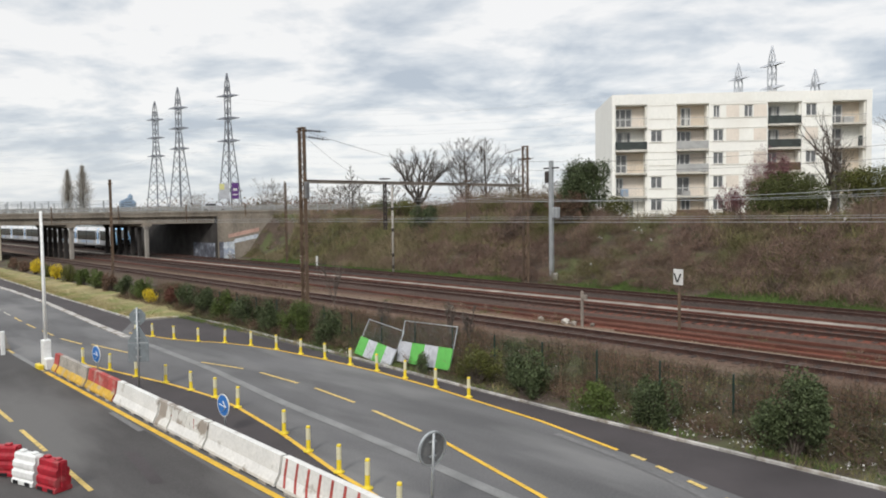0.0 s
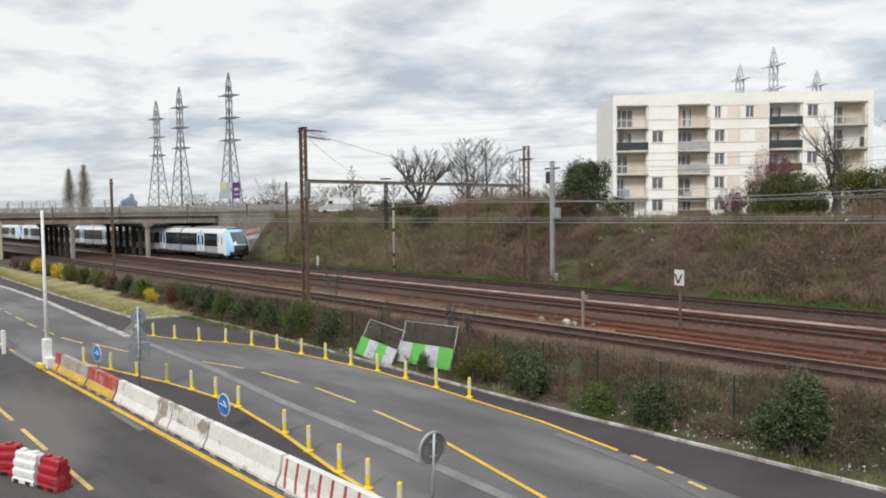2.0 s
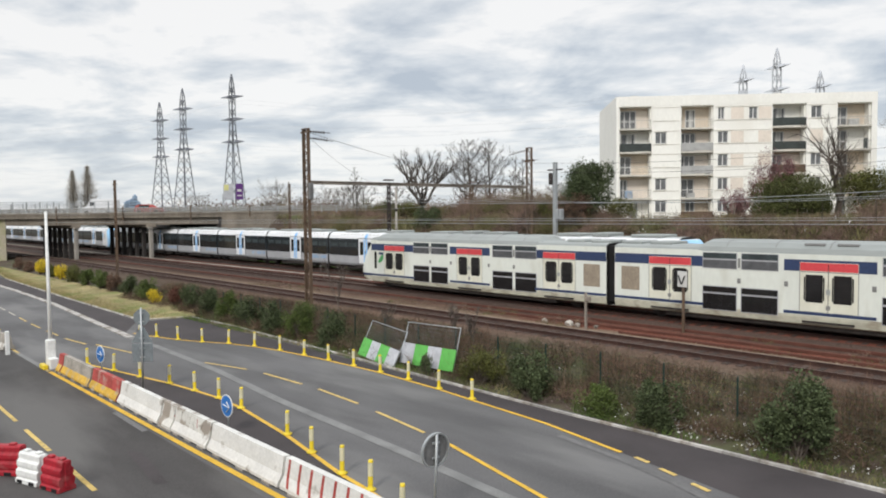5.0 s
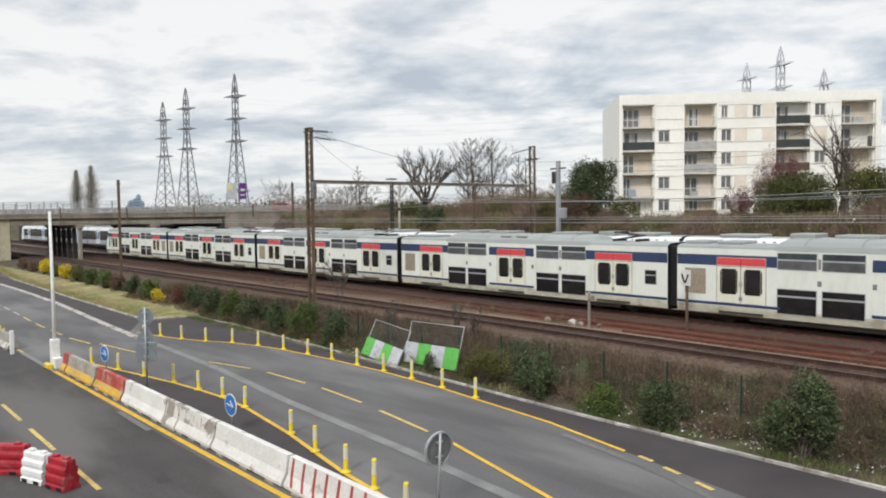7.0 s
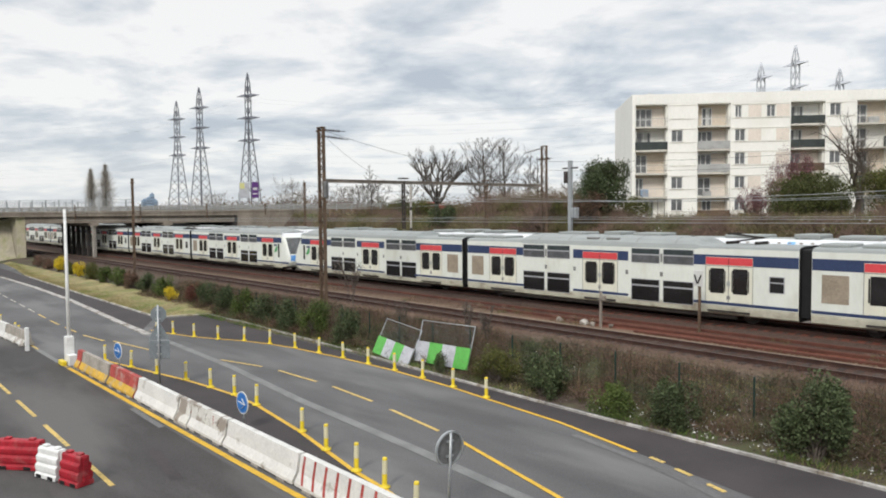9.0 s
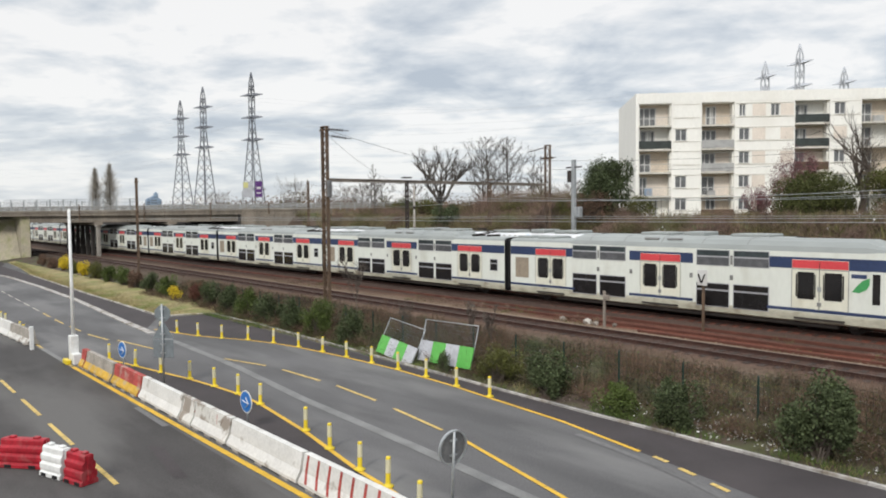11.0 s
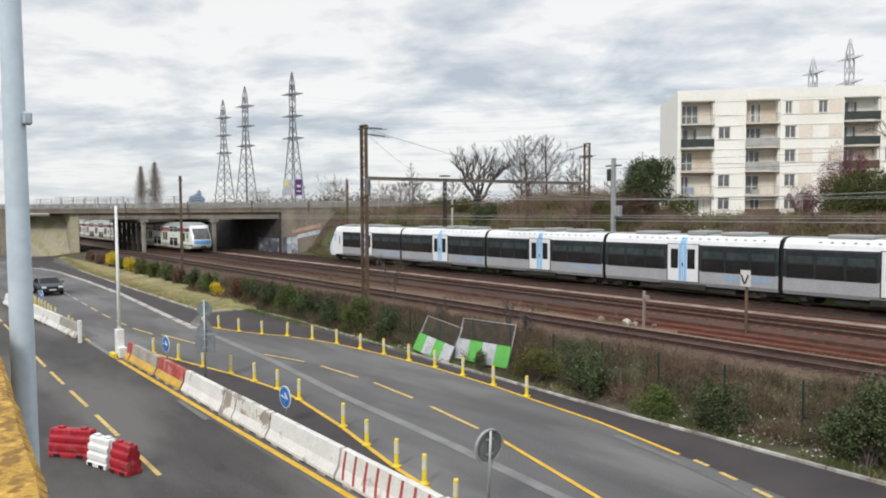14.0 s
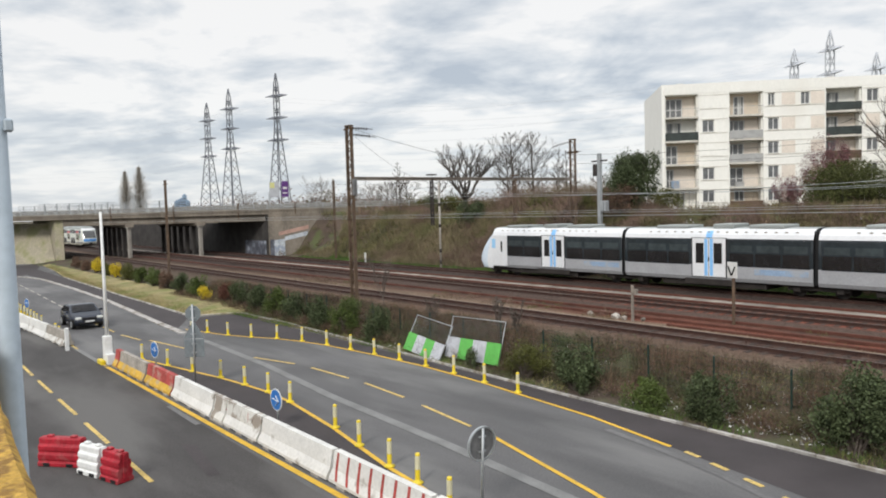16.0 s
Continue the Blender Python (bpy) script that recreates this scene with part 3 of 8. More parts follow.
def hull(bm, xs, section, slot):
    """A closed car body: rings at xs from section(x), faces given a slot by slot(centre)."""
    rings = []
    for x in xs:
        half = section(x)
        rings.append([(x, -y, z) for y, z in half] + [(x, y, z) for y, z in reversed(half)])
    add_loft(bm, rings, cap=True)
    bm.normal_update()
    for f in bm.faces:
        f.material_index = slot(f.calc_center_median(), f.normal)
    bmesh.ops.recalc_face_normals(bm, faces=bm.faces)


def nose(bm, x_base, sgn, prof, slot, rows=22, cols=12, round_=0.3):
    """A cab front: prof(z) -> (how far it reaches, half width)."""
    z0, z1 = 0.6, 3.93
    grid = []
    for i in range(rows + 1):
        z = z0 + (z1 - z0) * i / rows
        reach, hw = prof(z)[:2]
        row = []
        for j in range(cols + 1):
            v = -1 + 2 * j / cols
            y = hw * math.sin(v * math.pi / 2)
            row.append(bm.verts.new((x_base + sgn * (reach - min(round_, 0.85 * reach) * (y / hw) ** 2), y, z)))
        grid.append(row)
    back = []
    for i in range(rows + 1):
        z = z0 + (z1 - z0) * i / rows
        hw = prof(z)[2]
        back.append((bm.verts.new((x_base, -hw, z)), bm.verts.new((x_base, hw, z))))
    mids = [[bm.verts.new(back[i][k].co.lerp(grid[i][j].co, 0.5) + Vector((0, 0.03 * (2 * k - 1), 0))) for k, j in ((0, 0), (1, cols))] for i in range(rows + 1)]
    for i in range(rows):
        for j in range(cols):
            f = bm.faces.new((grid[i][j], grid[i][j + 1], grid[i + 1][j + 1], grid[i + 1][j]))
            f.smooth = True
            c = f.calc_center_median()
            f.material_index = slot(c, abs(c.y) / prof(c.z)[1], True)
        for k, j in ((0, 0), (1, cols)):
            quad = [(back[i][k], mids[i][k], mids[i + 1][k], back[i + 1][k]), (mids[i][k], grid[i][j], grid[i + 1][j], mids[i + 1][k])]
            for part_way, vs in zip((1.0, 0.99), quad):
                f = bm.faces.new(vs)
                f.smooth = part_way < 1
                f.material_index = slot(f.calc_center_median(), part_way, False)
    bm.faces.new([back[-1][0], mids[-1][0]] + grid[-1] + [mids[-1][1], back[-1][1]]).material_index = slot(Vector((x_base, 0, z1)), 0, False)
    bm.faces.new([back[0][0], mids[0][0]] + grid[0] + [mids[0][1], back[0][1]]).material_index = slot(Vector((x_base, 0, z0)), 0, False)
    bmesh.ops.recalc_face_normals(bm, faces=bm.faces)


def build_double_deck():
    train = thing("double_deck_train", "ivory double-deck commuter train with navy band and red door tops", "train", pose(227, 35.8, RAIL))
    LOW, MID, END = 5.4, 23.1, 24.5
    mats = [M["ivory"], M["silver"], M["underframe"], M["train_white"], M["black"], M["cab_blue"], M["window"], M["screen"], M["navy"], M["skirt_dirt"]]

    def body(L, cab):
        a, b = -L / 2 + 0.28, L / 2 - (1.9 if cab else 0.28)
        hi = L / 2 - (2.7 if cab else LOW)

        def sec(x):
            h = smooth((x + L / 2 - LOW + 0.25) / 0.5) * smooth((hi + 0.25 - x) / 0.5)
            if cab and x > hi - 0.5:
                h = smooth((L / 2 - 2.2 - x) / 0.8)
            k = lambda p, q: p + (q - p) * h
            return [(1.2, 0.42), (1.36, 0.5), (1.41, 0.8), (1.41, 0.9), (1.41, k(3.78, 3.72)), (k(1.33, 1.3), k(3.9, 3.97)), (k(1.1, 1.0), k(3.97, 4.20)), (k(0.6, 0.5), k(4.0, 4.31))]

        def slot(c, n):
            if c.z > 3.76 and abs(n.x) < 0.8:
                return 1
            if c.z < 0.45:
                return 2
            if c.z < 0.9 and abs(n.x) < 0.8:
                return 9
            return 3 if c.z > 3.5 else (4 if abs(n.x) > 0.8 and c.z < 3.9 else 0)

        xs = sorted({a, -L / 2 + LOW - 0.25, -L / 2 + LOW - 0.1, -L / 2 + LOW + 0.1, -L / 2 + LOW + 0.25, hi - 0.25, hi - 0.1, hi + 0.1, hi + 0.25, b} | ({hi - 0.8, hi - 0.5} if cab else set()))
        bm = bmesh.new()
        hull(bm, xs, sec, slot)
        # silver sheet seams and the dark arch where the roof steps up
        if cab:
            def prof(z):
                hw = 1.40 - 0.12 * max(0, (z - 2.6) / 1.3) - (0.15 if z > 3.8 else 0)
                reach = float(np.interp(z, [0.6, 0.8, 1.05, 1.4, 1.8, 2.4, 3.0, 3.4, 3.7, 3.93], [1.40, 1.66, 1.80, 1.84, 1.72, 1.44, 1.10, 0.80, 0.50, 0.12]))
                return (reach, hw * 0.95, 1.41 if z < 3.8 else 1.32)

            def nslot(c, v, front):
                if front and v < 0.89 and 1.85 < c.z < 3.45:
                    return 7
                if front and v < 0.86 and 1.22 < c.z <= 1.78:
                    return 5
                if not front and 0.94 < c.z < 1.08:
                    return 8
                if not front and c.z < 0.9:
                    return 9
                return 3 if c.z > 3.5 else 0
            nose(bm, b - 0.001, 1, prof, nslot, rows=34, cols=20, round_=0.55)
        return mesh_of("car_body", bm, mats)

    bodies = {False: body(MID, False), True: body(END, True)}
    dm = [M["door_ivory"], M["window"], M["train_red"], M["black"], M["silver"], M["seam"]]
    door = side_panel("door", 2.5, 0.98, 3.36, dm, [(-1.22, 1.22, 2.96, 3.35, 2, 0.004), (-1.25, -1.22, 0.98, 3.36, 5, 0.001), (1.22, 1.25, 0.98, 3.36, 5, 0.001), (-1.25, 1.25, 0.98, 1.03, 5, 0.001), (-1.22, 1.22, 2.90, 2.94, 5, 0.001), (-0.98, -0.22, 1.52, 2.80, 1, 0.006), (0.22, 0.98, 1.52, 2.80, 1, 0.006), (-1.06, -0.98, 1.62, 2.70, 1, 0.005), (0.98, 1.06, 1.62, 2.70, 1, 0.005), (-0.22, -0.15, 1.62, 2.70, 1, 0.005), (0.15, 0.22, 1.62, 2.70, 1, 0.005), (-0.1, 0.1, 1.22, 1.42, 5, 0.008), (-1.04, -0.2, 1.06, 1.1, 5, 0.002), (0.2, 1.04, 1.06, 1.1, 5, 0.002), (-0.02, 0.02, 0.99, 3.28, 3, 0.005), (-0.10, 0.10, 1.9, 2.15, 4, 0.009)], out=0.014)
    wl = side_panel("window", 1.8, 0.76, 1.98, [M["pale_grey"], M["window"]], [(-0.87, 0.87, 0.79, 1.58, 1, 0.004), (-0.87, 0.87, 1.66, 1.95, 1, 0.004)], out=0.012)
    wu = side_panel("window", 1.8, 2.86, 3.68, [M["pale_grey"], M["window_grey"], M["tint_high"]], [(-0.87, 0.87, 2.89, 3.30, 1, 0.004), (-0.87, 0.87, 3.37, 3.65, 2, 0.004)], out=0.012)
    ws = side_panel("window", 0.74, 1.72, 2.52, [M["pale_grey"], M["window"]], [(-0.33, 0.33, 1.75, 2.2, 1, 0.004), (-0.33, 0.33, 2.25, 2.49, 1, 0.004)], out=0.012)
    slot_box = side_panel("call_box", 0.17, 2.18, 2.42, [M["seam"]], [(-0.05, 0.05, 2.22, 2.36, 0, 0.01)], out=0.015)
    slit = side_panel("vent_slit", 0.12, 2.95, 3.42, [M["seam"]], (), out=0.012)
    rib_bm = bmesh.new()
    add_loft(rib_bm, [[(x, y, z) for y, z in ((-1.305, 3.985), (-1.0, 4.215), (-0.5, 4.325), (0.5, 4.325), (1.0, 4.215), (1.305, 3.985))] for x in (-0.025, 0.025)], close=False)
    rib = mesh_of("roof_seam", rib_bm, [M["seam"]])
    hatch = mesh_of("roof_hatch", box(-0.45, 0.45, -1.16, -0.92, 4.10, 4.22, bev=0.03), [M["seam"]])
    tan = side_panel("panel", 1.15, 1.45, 2.75, [M["tan_panel"]], (), out=0.012)
    band_end = side_panel("band", 5.3, 2.94, 3.47, [M["navy"]], (), out=0.008)
    band_mid = side_panel("band", 3.9, 2.94, 3.47, [M["navy"]], (), out=0.008)
    line_end = side_panel("stripe", 5.3, 0.94, 1.08, [M["navy"]], (), out=0.018)
    line_mid = side_panel("stripe", 3.9, 0.94, 1.08, [M["navy"]], (), out=0.018)
    step = side_panel("door_step", 2.2, 0.58, 0.66, [M["underframe"]], (), out=0.06)
    leaf_bm = bmesh.new()
    poly = [(-0.36, 2.0), (-0.05, 1.98), (0.24, 2.14), (0.36, 2.36), (0.36, 2.66), (0.06, 2.52), (-0.14, 2.30)]
    leaf_bm.faces.new([leaf_bm.verts.new((x, -0.012, z)) for x, z in poly])
    leaf = mesh_of("leaf_emblem", leaf_bm, [M["leaf_green"]])
    bars = side_panel("lettering", 0.62, 2.62, 2.80, [M["navy"]], (), out=0.006)
    slim = side_panel("cab_door", 0.46, 1.0, 2.95, [M["ivory"], M["window"]], [(-0.16, 0.16, 1.5, 2.85, 1, 0.006)], out=0.014)
    kits = [mesh_of("roof_equipment", box(x, x + 1.3, -0.9, 0.9, 4.0, 4.2, bev=0.05), [M["silver"]]) for x in (-2.4, -0.6)]
    pan_bm = bmesh.new()
    for y in (-0.45, 0.45):
        add_beam(pan_bm, (-1.0, y, 4.1), (0.5, y * 0.7, 4.32), 0.06)
        add_beam(pan_bm, (0.5, y * 0.7, 4.32), (-0.9, y * 0.5, 4.5), 0.05)
    add_beam(pan_bm, (-0.9, -0.7, 4.52), (-0.9, 0.7, 4.52), 0.08)
    for x in (-1.0, 0.5):
        add_box(pan_bm, x - 0.08, x + 0.08, -0.6, 0.6, 4.0, 4.14)
    pan = mesh_of("pantograph", pan_bm, [M["underframe"]])
    belly_bm = box(-8.2, 8.2, -1.2, 1.2, 0.22, 0.5, bev=0.04)
    belly = mesh_of("underframe", belly_bm, [M["underframe"]])
    gang_bm = box(-0.30, 0.30, -1.15, 1.15, 0.6, 3.85, bev=0.05)
    gang = mesh_of("gangway", gang_bm, [M["black"]])

    lamp = mesh_of("headlight", box(-0.12, 0.06, -0.15, 0.15, 1.08, 1.22, bev=0.04), [M["light_glass"]])
    tail_lamp = mesh_of("tail_light", box(-0.12, 0.04, -0.06, 0.06, 1.09, 1.19, bev=0.02), [M["tail_red"]])
    hook = mesh_of("coupler", box(-0.5, 0.55, -0.28, 0.28, 0.55, 1.0, bev=0.08), [M["underframe"]])

    def dress(car, L, cab, rear=False):
        def put(name, me, x, side, label=""):
            ob = part_of(name, me, None, car, label)
            ob.matrix_basis = Matrix.Translation((x, -1.41 * side, 0)) @ Matrix.Rotation(0 if side > 0 else math.pi, 4, "Z")
        e = L / 2
        for side in (1, -1):
            mid = -0.8 if cab else 0.0
            for x in (-e + 3.7, mid, (e - 4.8) if cab else (e - 3.7)):
                put("door", door, x, side, "ivory sliding doors under a red panel")
                put("door_step", step, x, side)
            for x in (-4.1, 4.05):
                put("vent_slit", slit, x + mid, side)
                put("call_box", slot_box, x + mid, side)
            for x in (-1.85, 1.85):
                put("call_box", slot_box, x + mid, side)
            for x in (-5.1, -3.1, 3.05, 5.05):
                put("window", wl, x + mid, side)
                put("window", wu, x + mid, side)
            put("panel", tan, -e + 1.3, side)
            if not cab:
                put("window", ws, e - 1.3, side)
                put("stripe", line_end, e - 2.95, side)
                put("band", band_end, e - 2.95, side, "navy blue band")
            else:
                put("band", band_end, e - 4.55, side, "navy blue band")
                put("stripe", line_end, e - 4.55, side)
                put("cab_door", slim, e - 2.45, side)
                put("leaf_emblem", leaf, e - 3.08, side, "green leaf emblem")
                put("lettering", bars, e - 3.15, side, "dark unreadable lettering")
            put("band", band_end, -e + 2.95, side, "navy blue band")
            put("band", band_mid, mid, side, "navy blue band")
            put("stripe", line_end, -e + 2.95, side)
            put("stripe", line_mid, mid, side)
        for x in (-e + 4.0, e - (4.6 if cab else 4.0)):
            part_of("bogie", BOGIE, None, car).location = (x, 0, 0)
        part_of("underframe", belly, None, car)
        for x in (-4.8, -2.4, 0.0, 2.4, 4.8):
            part_of("roof_seam", rib, None, car).location = (x + mid, 0, 0)
        for x in (-0.7, 0.7):
            part_of("roof_hatch", hatch, None, car, "dark roof hatch").location = (x + mid, 0, 0)
        if cab:
            for s in (-1, 1):
                part_of("headlight", lamp, None, car, "pale headlight").location = (e - 0.40, s * 1.02, 0)
                if rear:
                    part_of("tail_light", tail_lamp, None, car, "glowing red tail light").location = (e - 0.34, s * 0.72, 0)
            part_of("coupler", hook, None, car).location = (e - 0.35, 0, 0)
        if not cab:
            part_of("pantograph", pan, None, car, "folded pantograph").location = (e - 3.2, 0, 0)
        for kit in kits:
            part_of("roof_equipment", kit, None, car).location = (-e + 2.8, 0, -0.06)
        part_of("gangway", gang, None, car).location = (-e, 0, 0)

    for unit in (-1, 1):
        x = unit * 59.15 - 59.15
        for k in range(5):
            cab = k in (0, 4)
            L = END if cab else MID
            car = part_of("car_body", bodies[cab], None, train)
            car.matrix_basis = Matrix.Translation((x + L / 2, 0, 0)) @ Matrix.Rotation(math.pi if k == 0 else 0, 4, "Z")
            dress(car, L, cab, unit == 1 and k == 4)
            x += L
    return train


def build_single_deck():
    train = thing("single_deck_train", "white and grey commuter train with dark windows and blue doors", "train", pose(-126, 43.4, RAIL))
    MID, END = 13.23, 16.2
    W = 1.5
    mats = [M["pale_grey"], M["tint"], M["train_white"], M["silver"], M["underframe"], M["black"], M["cab_light"], M["window"], M["screen"]]

    def slot(c, n):
        if abs(n.x) > 0.8:
            return 5
        if c.z < 0.82:
            return 4
        if c.z < 1.72:
            return 0
        if c.z < 3.36:
            return 1
        return 2 if c.z < 4.0 else 3

    sec = [(1.2, 0.62), (1.40, 0.72), (W, 0.94), (W, 1.72), (W, 2.6), (1.47, 3.40), (1.40, 3.66), (1.24, 3.88), (0.95, 4.02), (0.4, 4.08)]

    def body(L, cab):
        bm = bmesh.new()
        b = L / 2 - (2.6 if cab else 0.14)
        hull(bm, [-L / 2 + 0.14, -L / 2 + 0.22, 0, b - 0.1, b], lambda x: sec, slot)
        if cab:
            def prof(z):
                t = max(0.0, (z - 1.3) / 2.63)
                low = max(0.0, (1.1 - z) / 0.7)
                hw = 1.36 - 0.25 * t ** 2
                back = 1.5 if z < 2.9 else 1.5 - 0.26 * ((z - 2.9) / 1.03) ** 1.6
                return (2.6 - 1.9 * t ** 1.7 - 0.35 * low, hw, back)

            def nslot(c, v, front):
                if front and v < 0.80 and 2.05 < c.z < 3.62:
                    return 8
                if front and v < 0.72 and 1.0 < c.z <= 1.95:
                    return 7
                if front and c.z < 1.0:
                    return 4
                if front:
                    return 6
                if c.z < 0.6:
                    return 4
                return 6 if c.z < 3.75 and v < 1.0 else 2
            nose(bm, b - 0.001, 1, prof, nslot, rows=30, cols=18, round_=1.05)
        return mesh_of("car_body", bm, mats)

    bodies = {False: body(MID, False), True: body(END, True)}
    mats[6] = M["cab_pale"]
    tail = body(END, True)
    dm = [M["train_white"], M["window"], M["sky_blue"], M["black"]]
    door = side_panel("door", 2.3, 0.96, 3.42, dm, [(-0.92, -0.34, 1.80, 3.12, 1, 0.006), (0.34, 0.92, 1.80, 3.12, 1, 0.006), (-0.30, -0.07, 1.0, 3.40, 2, 0.003), (0.07, 0.30, 1.0, 3.40, 2, 0.003), (-0.018, 0.018, 1.0, 3.40, 3, 0.006), (-0.06, 0.06, 1.95, 2.2, 3, 0.009)], out=0.03, bev=0.0)
    gap_l = side_panel("door_seal", 2.46, 0.92, 3.46, [M["black"]], (), out=0.012)
    win = {}

    def window_mesh(w):
        if w not in win:
            n = max(1, round(w / 1.5))
            win[w] = (side_panel("window_band", w, 1.68, 3.28, [M["tint"]], (), out=0.008), n)
        return win[w]

    panes = {}

    def glaze(band, w, n):
        """Fixed lower and hinged upper panes along one window band."""
        p = w / n
        key = round(p, 2)
        if key not in panes:
            panes[key] = (mesh_of("pane", box(-p / 2 + 0.05, p / 2 - 0.05, -0.013, -0.006, 1.72, 2.5), [M["window"]]), mesh_of("vent_pane", box(-p / 2 + 0.14, p / 2 - 0.14, -0.012, -0.006, 2.58, 3.0), [M["tint_high"]]))
        for i in range(n):
            for me, nm in zip(panes[key], ("pane", "vent_pane")):
                part_of(nm, me, None, band).location = (-w / 2 + p * (i + 0.5), 0, 0)

    blue = side_panel("blue_panel", 3.2, 1.22, 1.56, [M["pale_blue"]], (), out=0.01)
    skirt = side_panel("skirt", 3.4, 0.45, 0.80, [M["underframe"]], (), out=0.01)
    white_side = side_panel("cab_side", 1.9, 0.82, 3.4, [M["train_white"], M["window"], M["cab_light"], M["cab_beige"]], [(0.18, 0.40, 2.0, 2.9, 1, 0.004), (0.16, 0.18, 1.0, 3.2, 3, 0.003), (0.74, 0.76, 1.0, 3.2, 3, 0.003), (-0.9, -0.45, 2.3, 3.1, 2, 0.003)], out=0.02)
    arch_bm = bmesh.new()
    pts = sec[5:8]
    add_loft(arch_bm, [[(x, W - y - 0.014, z + 0.012) for y, z in pts] for x in (-0.22, 0.22)], close=False)
    arch = mesh_of("roof_stripe", arch_bm, [M["sky_blue"]])
    kits = [mesh_of("roof_equipment", box(a, b, -1.0, 1.0, 4.02, h, bev=0.06), [M["silver"]]) for a, b, h in ((-4.6, -2.4, 4.26), (-1.4, 0.0, 4.32), (1.8, 4.2, 4.24))]
    ribs_bm = bmesh.new()
    for k in range(-9, 8):
        for s in (-1, 1):
            add_box(ribs_bm, k * 0.62, k * 0.62 + 0.16, s * 1.31 - 0.04, s * 1.31 + 0.04, 3.78, 3.85)
    ribs = mesh_of("gutter", ribs_bm, [M["concrete_light"]])
    gang = mesh_of("gangway", box(-0.17, 0.17, -1.38, 1.38, 0.7, 3.95, bev=0.1), [M["black"]])
    belly = mesh_of("underframe", box(-3.6, 3.6, -1.2, 1.2, 0.3, 0.66, bev=0.04), [M["underframe"]])

    def dress(car, L, cab):
        def put(name, me, x, side, label=""):
            ob = part_of(name, me, None, car, label)
            ob.matrix_basis = Matrix.Translation((x, -W * side, 0)) @ Matrix.Rotation(0 if side > 0 else math.pi, 4, "Z")
            return ob

        def windows(w, x, side):
            me, n = window_mesh(w)
            glaze(put("window_band", me, x, side, "dark tinted windows"), w, n)
        e = L / 2
        xd = 0.0 if not cab else -e + 6.7
        for side in (1, -1):
            put("door", door, xd, side, "white door with a sky blue stripe")
            put("door_seal", gap_l, xd, side)
            put("roof_stripe", arch, xd, side)
            w1 = xd - 1.35 + e - 0.3
            windows(round(w1, 2), (xd - 1.35 - e + 0.3) / 2, side)
            right = e - 0.3 if not cab else e - 4.4
            w2 = right - xd - 1.35
            windows(round(w2, 2), (xd + 1.35 + right) / 2, side)
            put("blue_panel", blue, -e + 2.0, side)
            put("skirt", skirt, xd, side)
            if cab:
                put("cab_side", white_side, e - 3.4, side, "white cab side")
        part_of("gangway", gang, None, car).location = (-e, 0, 0)
        part_of("bogie", BOGIE, None, car).location = (-e, 0, 0)
        if cab:
            part_of("bogie", BOGIE, None, car).location = (e - 3.6, 0, 0)
        for kit in kits:
            part_of("roof_equipment", kit, None, car)
        tagged(part_of("gutter", ribs, None, car), kind="stuff")
        part_of("underframe", belly, None, car)

    x = 0.0
    for unit in range(2):
        for k in range(8):
            cab = k in (0, 7)
            L = END if cab else MID
            car = part_of("car_body", tail if k == 7 else bodies[cab], None, train)
            car.matrix_basis = Matrix.Translation((x - L / 2, 0, 0)) @ Matrix.Rotation(0 if k == 0 else math.pi, 4, "Z")
            dress(car, L, cab)
            x -= L
    return train


double_deck = build_double_deck()
single_deck = build_single_deck()

# ---------------------------------------------------------------- road bridge
M.update(
    bridge_rail=mat("pale_railing", (0.33, 0.32, 0.295), 0.6, 0.2, var=0.2, scale=1.5, fine=8),
    bridge_conc=mat("bridge_concrete", (0.215, 0.185, 0.15), 0.9, var=0.38, scale=0.45, fine=7, spots=(0.5, 0.52, 0.72, (0.20, 0.175, 0.145)), stretch=(1, 1, 0.4)),
    # shaded copy of the concrete: the bridge underside's shade is in this colour
    bridge_shade=mat("shaded_concrete", (0.05, 0.045, 0.042), 0.95, var=0.4, scale=0.6, fine=8),
    tan_slope=mat("tan_paving", (0.40, 0.36, 0.27), 0.95, var=0.3, scale=0.5, fine=6, spots=(0.5, 0.47, 0.62, (0.24, 0.235, 0.13))),
    graffiti=mat("graffiti_wall", (0.13, 0.14, 0.17), 0.8, var=0.5, scale=0.9, fine=3, tint=(0.05, 0.052, 0.065), spots=(0.9, 0.58, 0.64, (0.26, 0.28, 0.32)), bump=0.1),
    pale_paint=mat("pale_painted_wall", (0.44, 0.47, 0.50), 0.85, var=0.3, scale=1.2, fine=4, spots=(1.3, 0.54, 0.62, (0.24, 0.27, 0.33)), bump=0.1),
    galvanised=mat("galvanised_steel", (0.42, 0.44, 0.45), 0.5, 0.6, var=0.15, scale=2, fine=12, bump=0.05),
    iron=mat("rusty_iron", (0.155, 0.105, 0.07), 0.85, 0.1, var=0.35, scale=1.2, fine=12, spots=(1.4, 0.52, 0.66, (0.10, 0.075, 0.06))),
    dark_iron=mat("dark_iron", (0.055, 0.045, 0.042), 0.8, 0.2, var=0.3, scale=2, fine=12),
    roof_tile=mat("pink_render", (0.43, 0.275, 0.225), 0.9, var=0.25, scale=0.8, fine=5),
)


